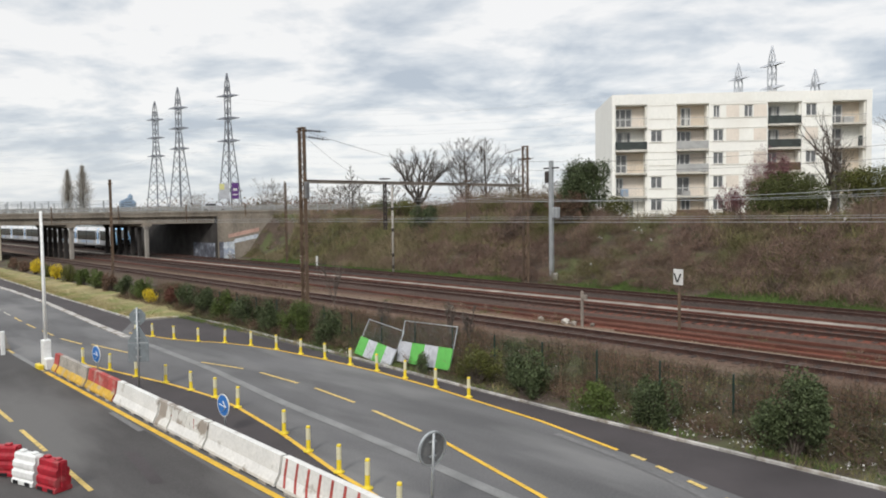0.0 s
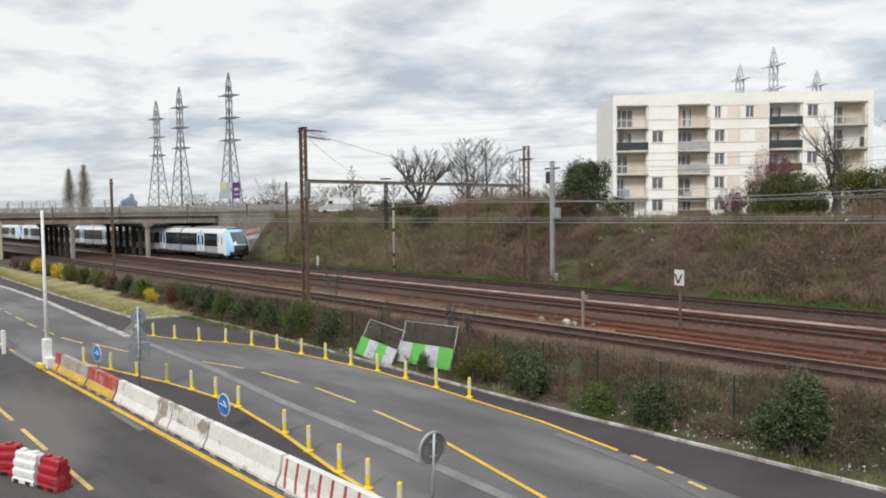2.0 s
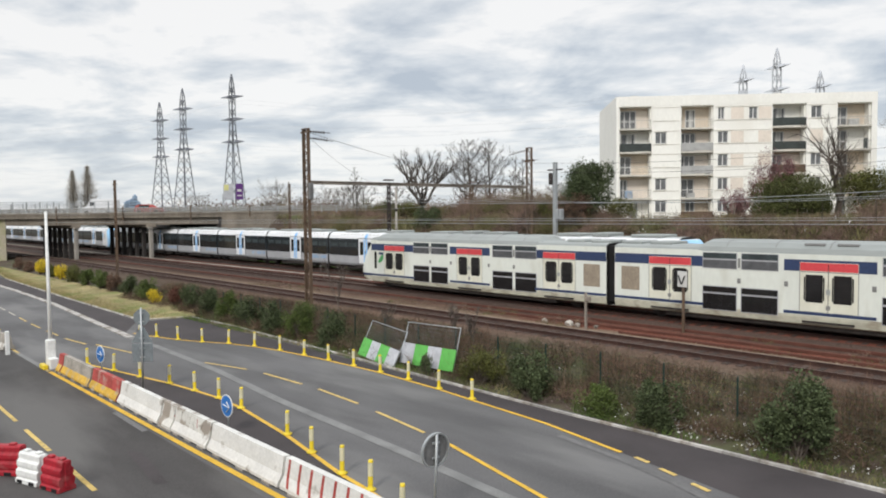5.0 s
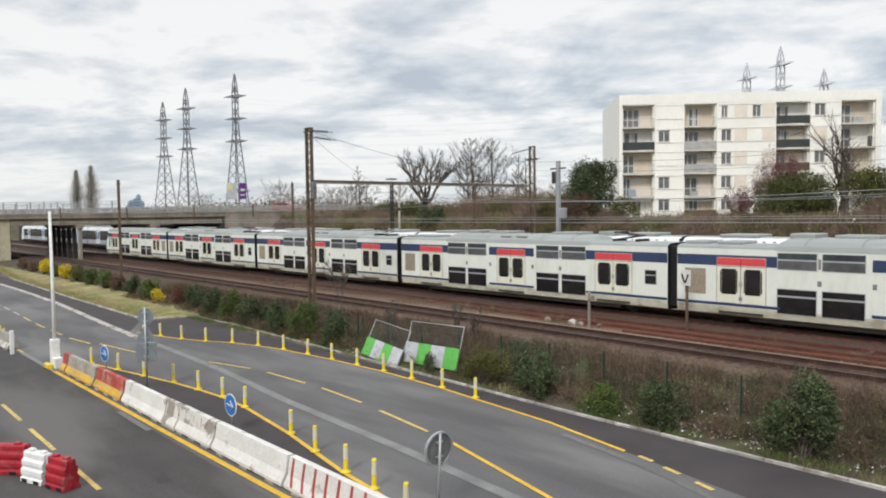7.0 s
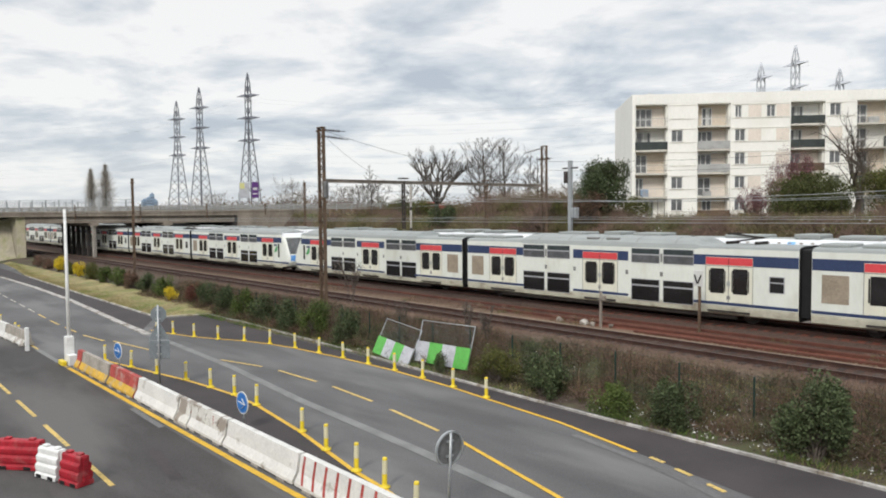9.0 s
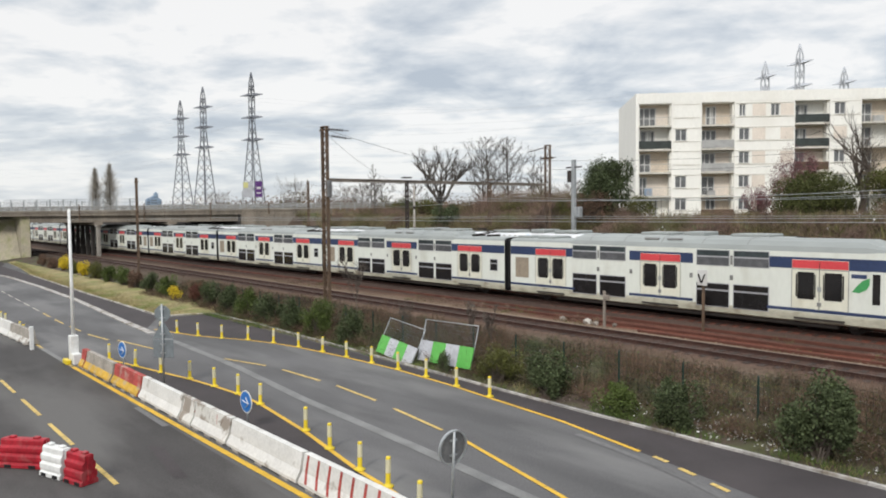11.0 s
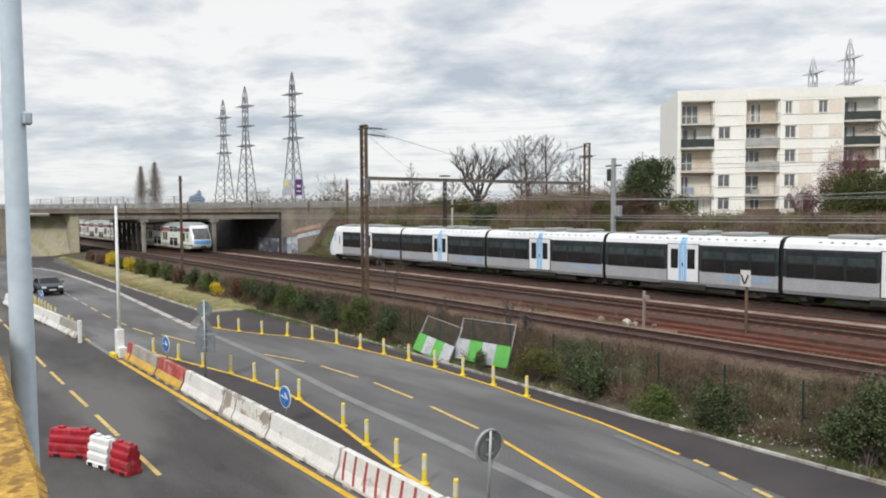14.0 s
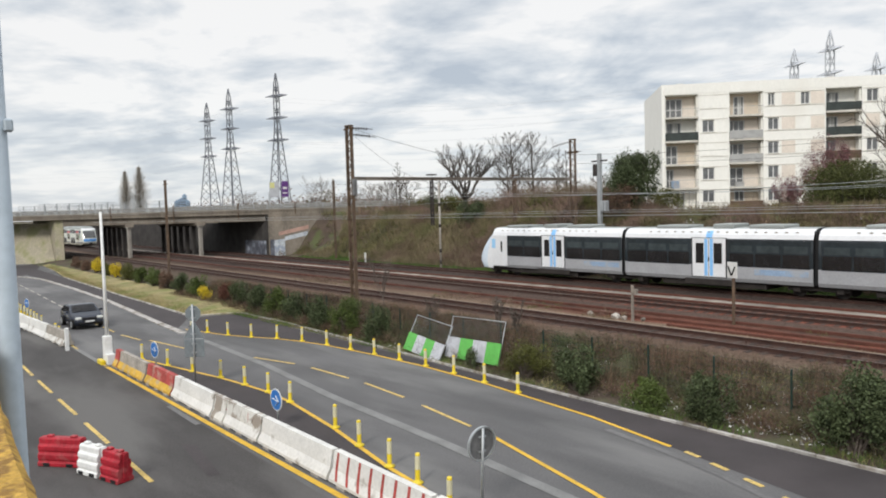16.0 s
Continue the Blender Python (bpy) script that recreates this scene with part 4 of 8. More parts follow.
def skew_box(bm, y0, y1, d0, d1, z0, z1, mi=0, dz=0.0):
    """A box between two offsets behind the bridge's near face."""
    secs = []
    for y in (y0, y1):
        up = dz if y == y1 else 0
        secs.append([(BR(y) - d0, y, z0 + up), (BR(y) - d1, y, z0 + up), (BR(y) - d1, y, z1 + up), (BR(y) - d0, y, z1 + up)])
    rings = [[bm.verts.new(p) for p in s] for s in secs]
    for k in range(4):
        bm.faces.new((rings[0][k], rings[0][(k + 1) % 4], rings[1][(k + 1) % 4], rings[1][k])).material_index = mi
    bm.faces.new(rings[0][::-1]).material_index = mi
    bm.faces.new(rings[1]).material_index = mi


def build_bridge():
    # deck widened so that less light comes in from behind
    W = 19.0
    br = thing("road_bridge", "weathered concrete road bridge over the railway on rows of columns", "bridge", kind="structure")
    bm = bmesh.new(); skew_box(bm, -30, 56, 0, W, 6.85, 7.35)
    part("deck", bm, M["bridge_conc"], br)
    for d in (0.0, W - 0.25):
        bm = bmesh.new()
        skew_box(bm, -30, 56, d - 0.15, d + 0.25, 7.354, 7.62)
        part("edge_beam", bm, M["bridge_conc"], br)
    # outer girder in plain concrete, inner ones in the colour with shade
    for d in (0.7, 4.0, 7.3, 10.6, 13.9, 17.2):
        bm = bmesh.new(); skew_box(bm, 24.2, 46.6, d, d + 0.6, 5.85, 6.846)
        part("girder", bm, M["bridge_shade"] if d > 1 else M["bridge_conc"], br)
    for y in (31.7, 39.6):
        bm = bmesh.new(); skew_box(bm, y - 0.45, y + 0.45, 0.3, W - 0.3, 5.45, 5.846)
        part("cross_beam", bm, M["bridge_conc"], br)
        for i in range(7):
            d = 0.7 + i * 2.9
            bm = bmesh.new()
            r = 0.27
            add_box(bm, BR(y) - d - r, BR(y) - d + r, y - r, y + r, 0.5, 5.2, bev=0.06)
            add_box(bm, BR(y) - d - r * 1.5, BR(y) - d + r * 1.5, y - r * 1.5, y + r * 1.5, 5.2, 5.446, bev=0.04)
            # front column in the lit tone, those behind it painted as shaded
            part("column", bm, M["concrete"] if i < 1 else M["bridge_shade"], br)
    # abutments
    bm = bmesh.new(); skew_box(bm, 23.2, 24.2, 0.9, W, -0.1, 6.846)
    part("abutment", bm, M["tan_slope"], br)
    # shade under the deck is put into this wall's colour
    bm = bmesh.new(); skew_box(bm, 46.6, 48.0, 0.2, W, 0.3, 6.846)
    part("abutment", bm, M["bridge_shade"], br, "abutment wall painted dark for the deck's shade")
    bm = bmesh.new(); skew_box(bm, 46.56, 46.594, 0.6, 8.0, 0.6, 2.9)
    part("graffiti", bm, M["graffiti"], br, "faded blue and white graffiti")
    # dark wall added to keep the view through the opening dark
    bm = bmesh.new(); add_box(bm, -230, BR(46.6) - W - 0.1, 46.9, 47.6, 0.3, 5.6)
    part("track_wall", bm, M["bridge_shade"], br)
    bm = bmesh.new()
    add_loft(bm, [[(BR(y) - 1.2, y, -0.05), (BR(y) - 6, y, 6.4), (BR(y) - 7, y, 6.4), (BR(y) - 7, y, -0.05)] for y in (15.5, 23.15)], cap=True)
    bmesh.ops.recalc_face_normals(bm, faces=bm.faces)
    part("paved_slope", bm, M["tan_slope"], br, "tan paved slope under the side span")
    # dark backing added for the shade under the side span
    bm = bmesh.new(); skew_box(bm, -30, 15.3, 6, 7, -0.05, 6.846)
    part("back_wall", bm, M["bridge_shade"], br)
    bm = bmesh.new(); skew_box(bm, 14.6, 15.4, 0.2, 5.5, -0.05, 6.846)
    part("pier_wall", bm, M["bridge_conc"], br)
    # wing wall that climbs with the bank
    bm = bmesh.new()
    add_loft(bm, [[(BR(y) + 0.6, y, 0.4), (BR(y) + 0.15, y, 0.4), (BR(y) + 0.15, y, z), (BR(y) + 0.6, y, z)] for y, z in ((46.65, 6.84), (50.0, 6.84), (55.8, 6.84))], cap=True)
    bmesh.ops.recalc_face_normals(bm, faces=bm.faces)
    part("wing_wall", bm, M["bridge_conc"], br, "tan concrete wing wall")
    for name, mt, lo, hi, y0, y1, rise in (("painted_patch", "graffiti", 0.5, 3.1, 46.66, 47.1, 0.0), ("painted_patch", "pale_paint", 0.5, 3.0, 47.1, 48.2, 0.2), ("painted_strip", "pale_paint", 2.9, 3.5, 48.2, 50.6, 0.75)):
        bm = bmesh.new()
        add_loft(bm, [[(BR(y) + 0.606, y, lo + u), (BR(y) + 0.59, y, lo + u), (BR(y) + 0.59, y, hi + u), (BR(y) + 0.606, y, hi + u)] for y, u in ((y0, 0), (y1, rise))], cap=True)
        bmesh.ops.recalc_face_normals(bm, faces=bm.faces)
        part(name, bm, M[mt], br)
    bm = bmesh.new()
    add_loft(bm, [[(BR(y) + 0.64, y, z - 0.55), (BR(y) + 0.55, y, z - 0.55), (BR(y) + 0.55, y, z), (BR(y) + 0.64, y, z)] for y, z in ((47.6, 4.2), (50.7, 5.15))], cap=True)
    bmesh.ops.recalc_face_normals(bm, faces=bm.faces)
    part("upper_wing_wall", bm, M["roof_tile"], br, "pinkish upper wing wall")
    # railings: posts, rails and infill
    post = mesh_of("post", box(-0.05, 0.05, -0.05, 0.05, 0, 1.0), [M["galvanised"]])
    tall = mesh_of("post", box(-0.07, 0.07, -0.07, 0.07, 0, 1.6), [M["galvanised"]])
    y = -20.0
    while y < 62:
        h = 21.3 < y < 36
        for d in (0.1, W - 0.1):
            part_of("post", tall if h else post, None, br).location = (BR(y) - d, y, 7.8 if h else 7.35)
        y += 1.45
    for d in (0.1, W - 0.1):
        for z, y0, y1 in ((8.36, -20, 62), (7.98, -20, 62), (9.35, 21.3, 36), (8.85, 21.3, 36)):
            bm = bmesh.new()
            add_beam(bm, (BR(y0) - d, y0, z), (BR(y1) - d, y1, z), 0.06)
            part("handrail", bm, M["galvanised"], br)
        bm = bmesh.new()
        for k in range(80):
            yy = 21.3 + k * 0.185
            add_box(bm, BR(yy) - d - 0.014, BR(yy) - d + 0.014, yy - 0.014, yy + 0.014, 8.36, 9.35)
        tagged(part("balusters", bm, M["galvanised"], br), kind="stuff")
        # pale slatted panels between the posts
        yy = -20.0
        me = None
        while yy < 60:
            if me is None:
                bm = bmesh.new()
                for k in range(11):
                    yk = 0.1 + k * 0.118
                    add_box(bm, BR(yk) - BR(0) - 0.02, BR(yk) - BR(0) + 0.02, yk, yk + 0.085, 7.64, 8.3)
                for z in (7.64, 8.24):
                    add_beam(bm, (0.05, 0.05, z), (BR(1.4) - BR(0), 1.4, z), 0.07)
                me = mesh_of("railing_panel", bm, [M["bridge_rail"]])
            part_of("railing_panel", me, None, br).location = (BR(yy) - d, yy, 0)
            yy += 1.45
    # gauge posts along the deck's face
    for y in (29.5, 36.5, 43.5, 49.5):
        bm = box(BR(y) + 0.18, BR(y) + 0.3, y - 0.06, y + 0.06, 5.9, 8.6)
        part("stanchion", bm, M["iron"], br)


build_bridge()

# ---------------------------------------------------------------- apartment building
M.update(
    facade=mat("cream_render", (0.84, 0.83, 0.775), 0.85, var=0.05, scale=0.3, fine=4, bump=0.05, spots=(0.25, 0.55, 0.85, (0.76, 0.735, 0.67)), stretch=(1, 1, 0.6)),
    beige=mat("beige_panel", (0.74, 0.665, 0.58), 0.85, var=0.1, scale=0.6, fine=6, bump=0.05),
    slab=mat("slab_edge", (0.62, 0.59, 0.53), 0.9, var=0.2, scale=1, fine=8),
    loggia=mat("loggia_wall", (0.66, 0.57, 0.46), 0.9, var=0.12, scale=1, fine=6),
    pane=glass("window_pane", (0.15, 0.155, 0.16), 0.15),
    frame_white=mat("window_frame", (0.66, 0.66, 0.64), 0.5, var=0.08, scale=2, fine=10, bump=0.02),
    rail_dark=mat("balcony_dark", (0.045, 0.055, 0.052), 0.6, var=0.3, scale=1.2, fine=10),
    rail_grey=mat("balcony_grey", (0.40, 0.40, 0.39), 0.6, var=0.2, scale=1.2, fine=10),
    curtain=mat("curtain", (0.50, 0.50, 0.48), 0.9, var=0.25, scale=2, fine=9, stretch=(4, 4, 0.5)),
    roof_felt=mat("roof_felt", (0.22, 0.21, 0.20), 0.95, var=0.2, scale=0.8, fine=8),
)


def build_apartments():
    base = Matrix.Translation((-49.8, 75, 5.3)) @ Matrix.Rotation(math.atan2(20.8, 21.8), 4, "Z")
    bld = thing("apartment_building", "five-storey cream apartment block with recessed balconies", "building", base)
    L, D, Z0 = 30.13, 13.3, 0.6
    FL = [Z0, 3.3, 6.15, 8.93, 11.77]
    TOP = 14.5
    ROOF = 15.65
    log = [(0.1, 3.95), (7.45, 11.3), (18.25, 22.2), (25.8, 29.75)]
    solid = [(0.0, 0.1), (3.95, 7.45), (11.3, 18.25), (22.2, 25.8), (29.75, L)]
    wins = {1: [(4.4, 5.75, f) for f in (0, 1, 3)], 2: [(11.85, 13.05, f) for f in (0, 1, 2, 3)] + [(11.85, 12.6, 4), (15.5, 16.5, 4)], 3: [(22.75, 24.0, f) for f in (4, 2, 1)]}
    for k, (u0, u1) in enumerate(solid):
        holes = [(a, b, FL[f] + 0.95, FL[f] + 2.35) for a, b, f in wins.get(k, [])]
        us = sorted({u0, u1} | {v for h in holes for v in h[:2]})
        zs = sorted({0.0, TOP} | {v for h in holes for v in h[2:]})
        bm = bmesh.new()
        for a, b in zip(us, us[1:]):
            for c, d in zip(zs, zs[1:]):
                m_u, m_z = (a + b) / 2, (c + d) / 2
                if not any(h[0] < m_u < h[1] and h[2] < m_z < h[3] for h in holes):
                    add_box(bm, a, b, 0, 0.3, c, d)
        bmesh.ops.remove_doubles(bm, verts=bm.verts, dist=0.001)
        part("wall", bm, M["facade"], bld)
        for a, b, c, d in holes:
            bm = bmesh.new()
            for q in ((a, a + 0.07, c, d), (b - 0.07, b, c, d), ((a + b) / 2 - 0.05, (a + b) / 2 + 0.05, c, d), (a, b, c, c + 0.07), (a, b, d - 0.07, d)):
                add_box(bm, q[0], q[1], 0.12, 0.2, q[2], q[3])
            w = part("window", bm, M["frame_white"], bld)
            part("pane", box(a + 0.06, b - 0.06, 0.155, 0.17, c + 0.06, d - 0.06), M["pane"], w)
            part("sill", box(a - 0.06, b + 0.06, -0.07, 0.12, c - 0.08, c - 0.003), M["slab"], w)
            if (round(a * 7 + c)) % 2:
                part("curtain", box(a + 0.1, a + (b - a) * 0.42, 0.22, 0.24, c + 0.1, d - 0.1), M["curtain"], w)
        # shallow string lines and beige infill panels
        if u1 - u0 > 1:
            for f in range(5):
                for dz in (0.80, 2.42):
                    part("string_course", box(u0 + 0.15, u1 - 0.15, -0.04, -0.002, FL[f] + dz, FL[f] + dz + 0.07), M["slab"], bld)
                used = [(h[0], h[1]) for h in holes if abs(h[2] - FL[f] - 0.95) < 0.1]
                a = u0 + 0.45
                while a + 1.5 < u1:
                    if not any(a < h1 + 0.1 and a + 1.5 > h0 - 0.1 for h0, h1 in used):
                        cell = round((a - u0 - 0.45) / 1.62)
                        part("infill_panel", box(a, a + 1.5, -0.025, -0.002, FL[f] + 0.95, FL[f] + 2.35), M["beige"] if cell % 2 == (0 if k == 3 else 1) else M["facade"], bld)
                    a += 1.62
    part("fascia", box(0.0, L, -0.02, 0.3, TOP + 0.002, ROOF), M["facade"], bld)
    part("end_wall", box(-0.28, -0.002, 0, D, 0, ROOF - 0.003), M["facade"], bld)
    part("end_wall", box(L + 0.002, L + 0.28, 0, D, 0, ROOF - 0.003), M["facade"], bld)
    part("rear_wall", box(0, L, D - 0.3, D - 0.002, 0, ROOF - 0.003), M["facade"], bld)
    part("roof", box(0.0, L, 0.304, D - 0.304, ROOF - 0.45, ROOF - 0.25), M["roof_felt"], bld)
    for u, v in ((2.0, 3.0), (7.5, 4.0), (14.0, 5.0), (19.5, 3.0)):
        part("vent", box(u, u + 0.9, v, v + 0.9, ROOF - 0.3, ROOF + 0.55, bev=0.05), M["slab"], bld)
    rnd = random.Random(5)
    # French windows of each balcony column, ground floor first: offset, width, pinkish shutter beside it
    bays = [
        [(1.45, 1.0, 0), (0.25, 0.9, 1), (0.25, 1.35, 0), (0.45, 1.6, 0), (0.15, 2.05, 1)],
        [(0.95, 1.05, 0), (0.4, 1.5, 1), (0.15, 1.8, 1), (0.25, 1.8, 1), (0.9, 1.1, 0)],
        [(0.4, 1.2, 1), (0.4, 1.2, 1), (0.4, 1.2, 1), (0.3, 1.5, 1), (0.4, 1.5, 0)],
        [(0.2, 1.5, 0), (0.2, 1.5, 0), (0.2, 1.6, 0), (0.2, 1.5, 0), (0.2, 1.5, 0)],
    ]
    style = {(0, 3): "dark", (0, 1): "clear", (0, 2): "clear", (0, 0): "clear", (1, 4): "clear", (1, 3): "grey", (1, 2): "grey", (1, 1): "clear", (1, 0): "brown", (2, 4): "dark", (2, 3): "dark", (2, 2): "brown", (3, 4): "clear", (3, 3): "clear", (3, 2): "clear", (3, 1): "clear", (0, 4): "clear"}
    for i, (u0, u1) in enumerate(log):
        for f in range(5):
            z0, z1 = FL[f], (FL[f + 1] if f < 4 else TOP + 0.1)
            part("balcony_slab", box(u0 + 0.002, u1 - 0.002, -0.12, 1.45, z0 - 0.2, z0), M["slab"], bld)
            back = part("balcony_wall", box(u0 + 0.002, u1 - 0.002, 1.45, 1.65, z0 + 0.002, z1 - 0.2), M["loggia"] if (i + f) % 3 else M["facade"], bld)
            for s in (u0 + 0.002, u1 - 0.152):
                part("partition", box(s, s + 0.15, 0.302, 1.448, z0 + 0.002, z1 - 0.202), M["facade"], bld)
            if f == 4:
                part("ceiling_slab", box(u0 + 0.002, u1 - 0.002, 0.0, 1.65, TOP - 0.098, TOP), M["facade"], bld)
            # French window
            off, w, shut = bays[i][f]
            a = u0 + off
            n = 2 if w < 1.7 else 3
            fw = part("french_window", box(a - 0.06, a + w + 0.06, 1.43, 1.447, z0 + 0.03, z0 + 2.34), M["frame_white"], bld)
            for q in range(n + 1):
                xx = a + w * q / n
                part("stile", box(xx - 0.05, xx + 0.05, 1.36, 1.428, z0 + 0.05, z0 + 2.3), M["frame_white"], fw)
            for zz in (z0 + 0.05, z0 + 0.95, z0 + 2.22):
                part("cross_rail", box(a + 0.05, a + w - 0.05, 1.37, 1.427, zz, zz + 0.08), M["frame_white"], fw)
            part("pane", box(a, a + w, 1.40, 1.425, z0 + 0.1, z0 + 2.25), M["pane"], fw)
            if shut:
                part("shutter", box(a + w + 0.1, u1 - 0.2, 1.36, 1.448, z0 + 0.05, z0 + 2.3), M["beige"], bld)
            if (i, f) in ((0, 3), (2, 3), (2, 4), (0, 0), (1, 4), (3, 2)):
                part("curtain", box(a + w * 0.35, a + w * 0.8, 1.385, 1.398, z0 + 0.2, z0 + 2.2), M["curtain"], fw)
            st = style.get((i, f), "clear" if rnd.random() < 0.6 else "grey")
            bm = bmesh.new()
            if st == "clear":
                add_box(bm, u0 + 0.02, u1 - 0.02, -0.08, -0.03, z0 + 0.95, z0 + 1.0)
                for q in range(int((u1 - u0) / 0.13)):
                    xx = u0 + 0.1 + q * 0.13
                    add_box(bm, xx - 0.007, xx + 0.007, -0.062, -0.048, z0, z0 + 0.95)
                m_ = M["rail_grey"]
            else:
                add_box(bm, u0 + 0.02, u1 - 0.02, -0.09, -0.03, z0 + 0.05, z0 + 1.0, bev=0.02)
                m_ = {"dark": M["rail_dark"], "grey": M["rail_grey"], "brown": M["iron"]}[st]
            part("balustrade", bm, m_, bld)
    # things kept on the balconies
    for i, f, u, hgt, wid, mt in ((0, 1, 0.9, 0.9, 0.9, "pale_blue"), (1, 2, 10.6, 0.5, 0.5, "rail_dark"), (3, 4, 27.4, 0.8, 1.2, "curtain"), (1, 1, 8.3, 0.6, 1.0, "rail_grey"), (3, 3, 29.3, 1.3, 0.4, "rail_dark")):
        bm = box(u, u + wid, 0.5, 0.95, FL[f] + 0.003, FL[f] + hgt, bev=0.04, m=base)
        tagged(part("storage_box", bm, M[mt]), "box and clutter stored on a balcony", "box", group="balcony clutter")


build_apartments()

# ---------------------------------------------------------------- railway furniture
def lattice_mast(name, x, y, z0, z1, w, label, mt, group="catenary masts"):
    th = thing(name, label, "mast", pose(x, y, 0), group=group)
    for s in (-1, 1):
        bm = bmesh.new()
        add_box(bm, s * w * 0.62 - 0.03, s * w * 0.62 + 0.03, -w * 0.27, w * 0.27, z0, z1, bev=0.01)
        part("upright", bm, mt, th)
    bm = bmesh.new()
    n = int((z1 - z0) / (w * 1.1))
    for i in range(n):
        a, b = z0 + (z1 - z0) * i / n, z0 + (z1 - z0) * (i + 1) / n
        s = 1 if i % 2 else -1
        for yy in (-w * 0.25, w * 0.25):
            add_beam(bm, (-s * w * 0.60, yy, a), (s * w * 0.60, yy, b), 0.055, 0.02)
    part("lacing", bm, mt, th)
    part("cap", box(-w * 0.72, w * 0.72, -w * 0.36, w * 0.36, z1, z1 + 0.08, bev=0.02), mt, th)
    part("footing", box(-0.45, 0.45, -0.45, 0.45, z0 - 0.6, z0 + 0.15, bev=0.03), M["concrete_light"], th)
    return th


def insulator(parent, p, q):
    bm = bmesh.new()
    p, q = Vector(p), Vector(q)
    add_tube(bm, [p, q], 0.025, 6)
    for k in range(6):
        c = p.lerp(q, 0.25 + 0.1 * k)
        d = (q - p).normalized() * 0.02
        add_tube(bm, [c - d, c + d], 0.09, 8)
    part("insulator", bm, M["dark_iron"], parent)


def wire(pts_sag, r, name, label, mt, group):
    """A hanging wire through supports: list of points, with a sag between each two."""
    pts = []
    for (a, b, sag) in pts_sag:
        a, b = Vector(a), Vector(b)
        for i in range(13):
            k = i / 12
            p = a.lerp(b, k)
            p.z -= sag * 4 * k * (1 - k)
            if not pts or (p - pts[-1]).length > 0.01:
                pts.append(p)
    bm = bmesh.new()
    add_tube(bm, pts, r, 4)
    tagged(part(name, bm, mt), label, "wire", group=group)


def build_rail_furniture():
    M["sign_dull"] = mat("dull_grey_paint", (0.16, 0.16, 0.16), 0.7, var=0.3, scale=2, fine=10)
    A = lattice_mast("catenary_mast", -40.8, 25.3, 0.5, 12.5, 0.46, "rusty brown lattice steel catenary mast", M["iron"])
    B = lattice_mast("catenary_mast", -39.3, 46.0, 0.6, 12.3, 0.42, "rusty brown lattice steel catenary mast", M["iron"])
    L = lattice_mast("catenary_mast", -78.0, 25.2, 0.5, 10.7, 0.30, "weathered catenary mast near the bridge", M["iron"])
    lattice_mast("catenary_mast", -80.3, 47.2, 0.6, 10.9, 0.28, "weathered catenary mast near the bridge", M["iron"])
    lattice_mast("catenary_mast", -130.5, 25.3, 0.5, 7.2, 0.34, "weathered catenary mast near the bridge", M["iron"])
    lattice_mast("catenary_mast", 4.0, 46.0, 0.6, 12.3, 0.42, "rusty brown lattice steel catenary mast", M["iron"])
    for th, pts in ((A, ((0, -0.1, 12.4), (1.5, 0.9, 12.2))), (A, ((0, 0.1, 12.0), (1.4, 1.2, 11.7))), (B, ((-0.9, 0, 11.3), (0.9, 0, 11.3))), (B, ((0, 0, 12.2), (-1.4, -1.0, 11.8)))):
        insulator(th, *pts)
    for th in (A, B, L):
        zz = {0: 12.3, 1: 11.2, 2: 10.3}[(A, B, L).index(th)]
        part("cross_arm", box(-0.6, 0.6, -0.05, 0.05, zz, zz + 0.1), M["iron"], th)
    part("weight_stack", box(0.36, 0.62, -0.14, 0.14, 7.9, 9.0, bev=0.04), M["sign_dull"], A)
    # portal beam over the tracks with its drop posts
    portal = thing("portal_beam", "weathered grey steel beam spanning the tracks", "portal beam")
    x0, y0, x1, y1, z = -40.8, 25.6, -39.3, 45.7, 9.05
    for dz, w, h in ((-0.10, 0.2, 0.035), (0.10, 0.2, 0.035), (0.0, 0.05, 0.165)):
        bm = bmesh.new()
        add_beam(bm, (x0, y0, z + dz), (x1, y1, z + dz), w, h)
        part("web" if h > 0.1 else "flange", bm, M["trough"], portal)
    bm = bmesh.new()
    for i in range(12):
        a = (i + 0.5) / 12
        cx, cy = x0 + (x1 - x0) * a, y0 + (y1 - y0) * a
        add_box(bm, cx - 0.1, cx + 0.1, cy - 0.015, cy + 0.015, z - 0.082, z + 0.082)
    part("stiffeners", bm, M["trough"], portal)
    for y in (31.8, 39.6):
        k = (y - y0) / (y1 - y0)
        xx = x0 + (x1 - x0) * k
        bm = bmesh.new()
        for s in (-1, 1):
            add_box(bm, xx + s * 0.13 - 0.025, xx + s * 0.13 + 0.025, y - 0.06, y + 0.06, 5.7, z)
        for i in range(8):
            zz = 5.8 + i * 0.4
            add_beam(bm, (xx - 0.12, y, zz), (xx + 0.12, y, zz + 0.4), 0.04)
        add_box(bm, xx - 0.25, xx + 0.25, y - 0.3, y + 0.3, z + 0.25, z + 0.33)
        part("drop_post", bm, M["dark_iron"] if y < 35 else M["iron"], portal)
    # silver pole with cabinet
    pole = thing("steel_pole", "silver galvanised steel catenary pole with brackets", "pole", pose(-38.45, 48.4, 0))
    part("shaft", box(-0.16, 0.16, -0.16, 0.16, 0.6, 11.2, bev=0.03), M["galvanised"], pole)
    part("bracket", box(-0.8, 0.8, -0.06, 0.06, 10.5, 10.62), M["dark_iron"], pole)
    part("control_box", box(0.2, 0.75, -0.2, 0.25, 6.3, 7.2, bev=0.04), M["galvanised"], pole)
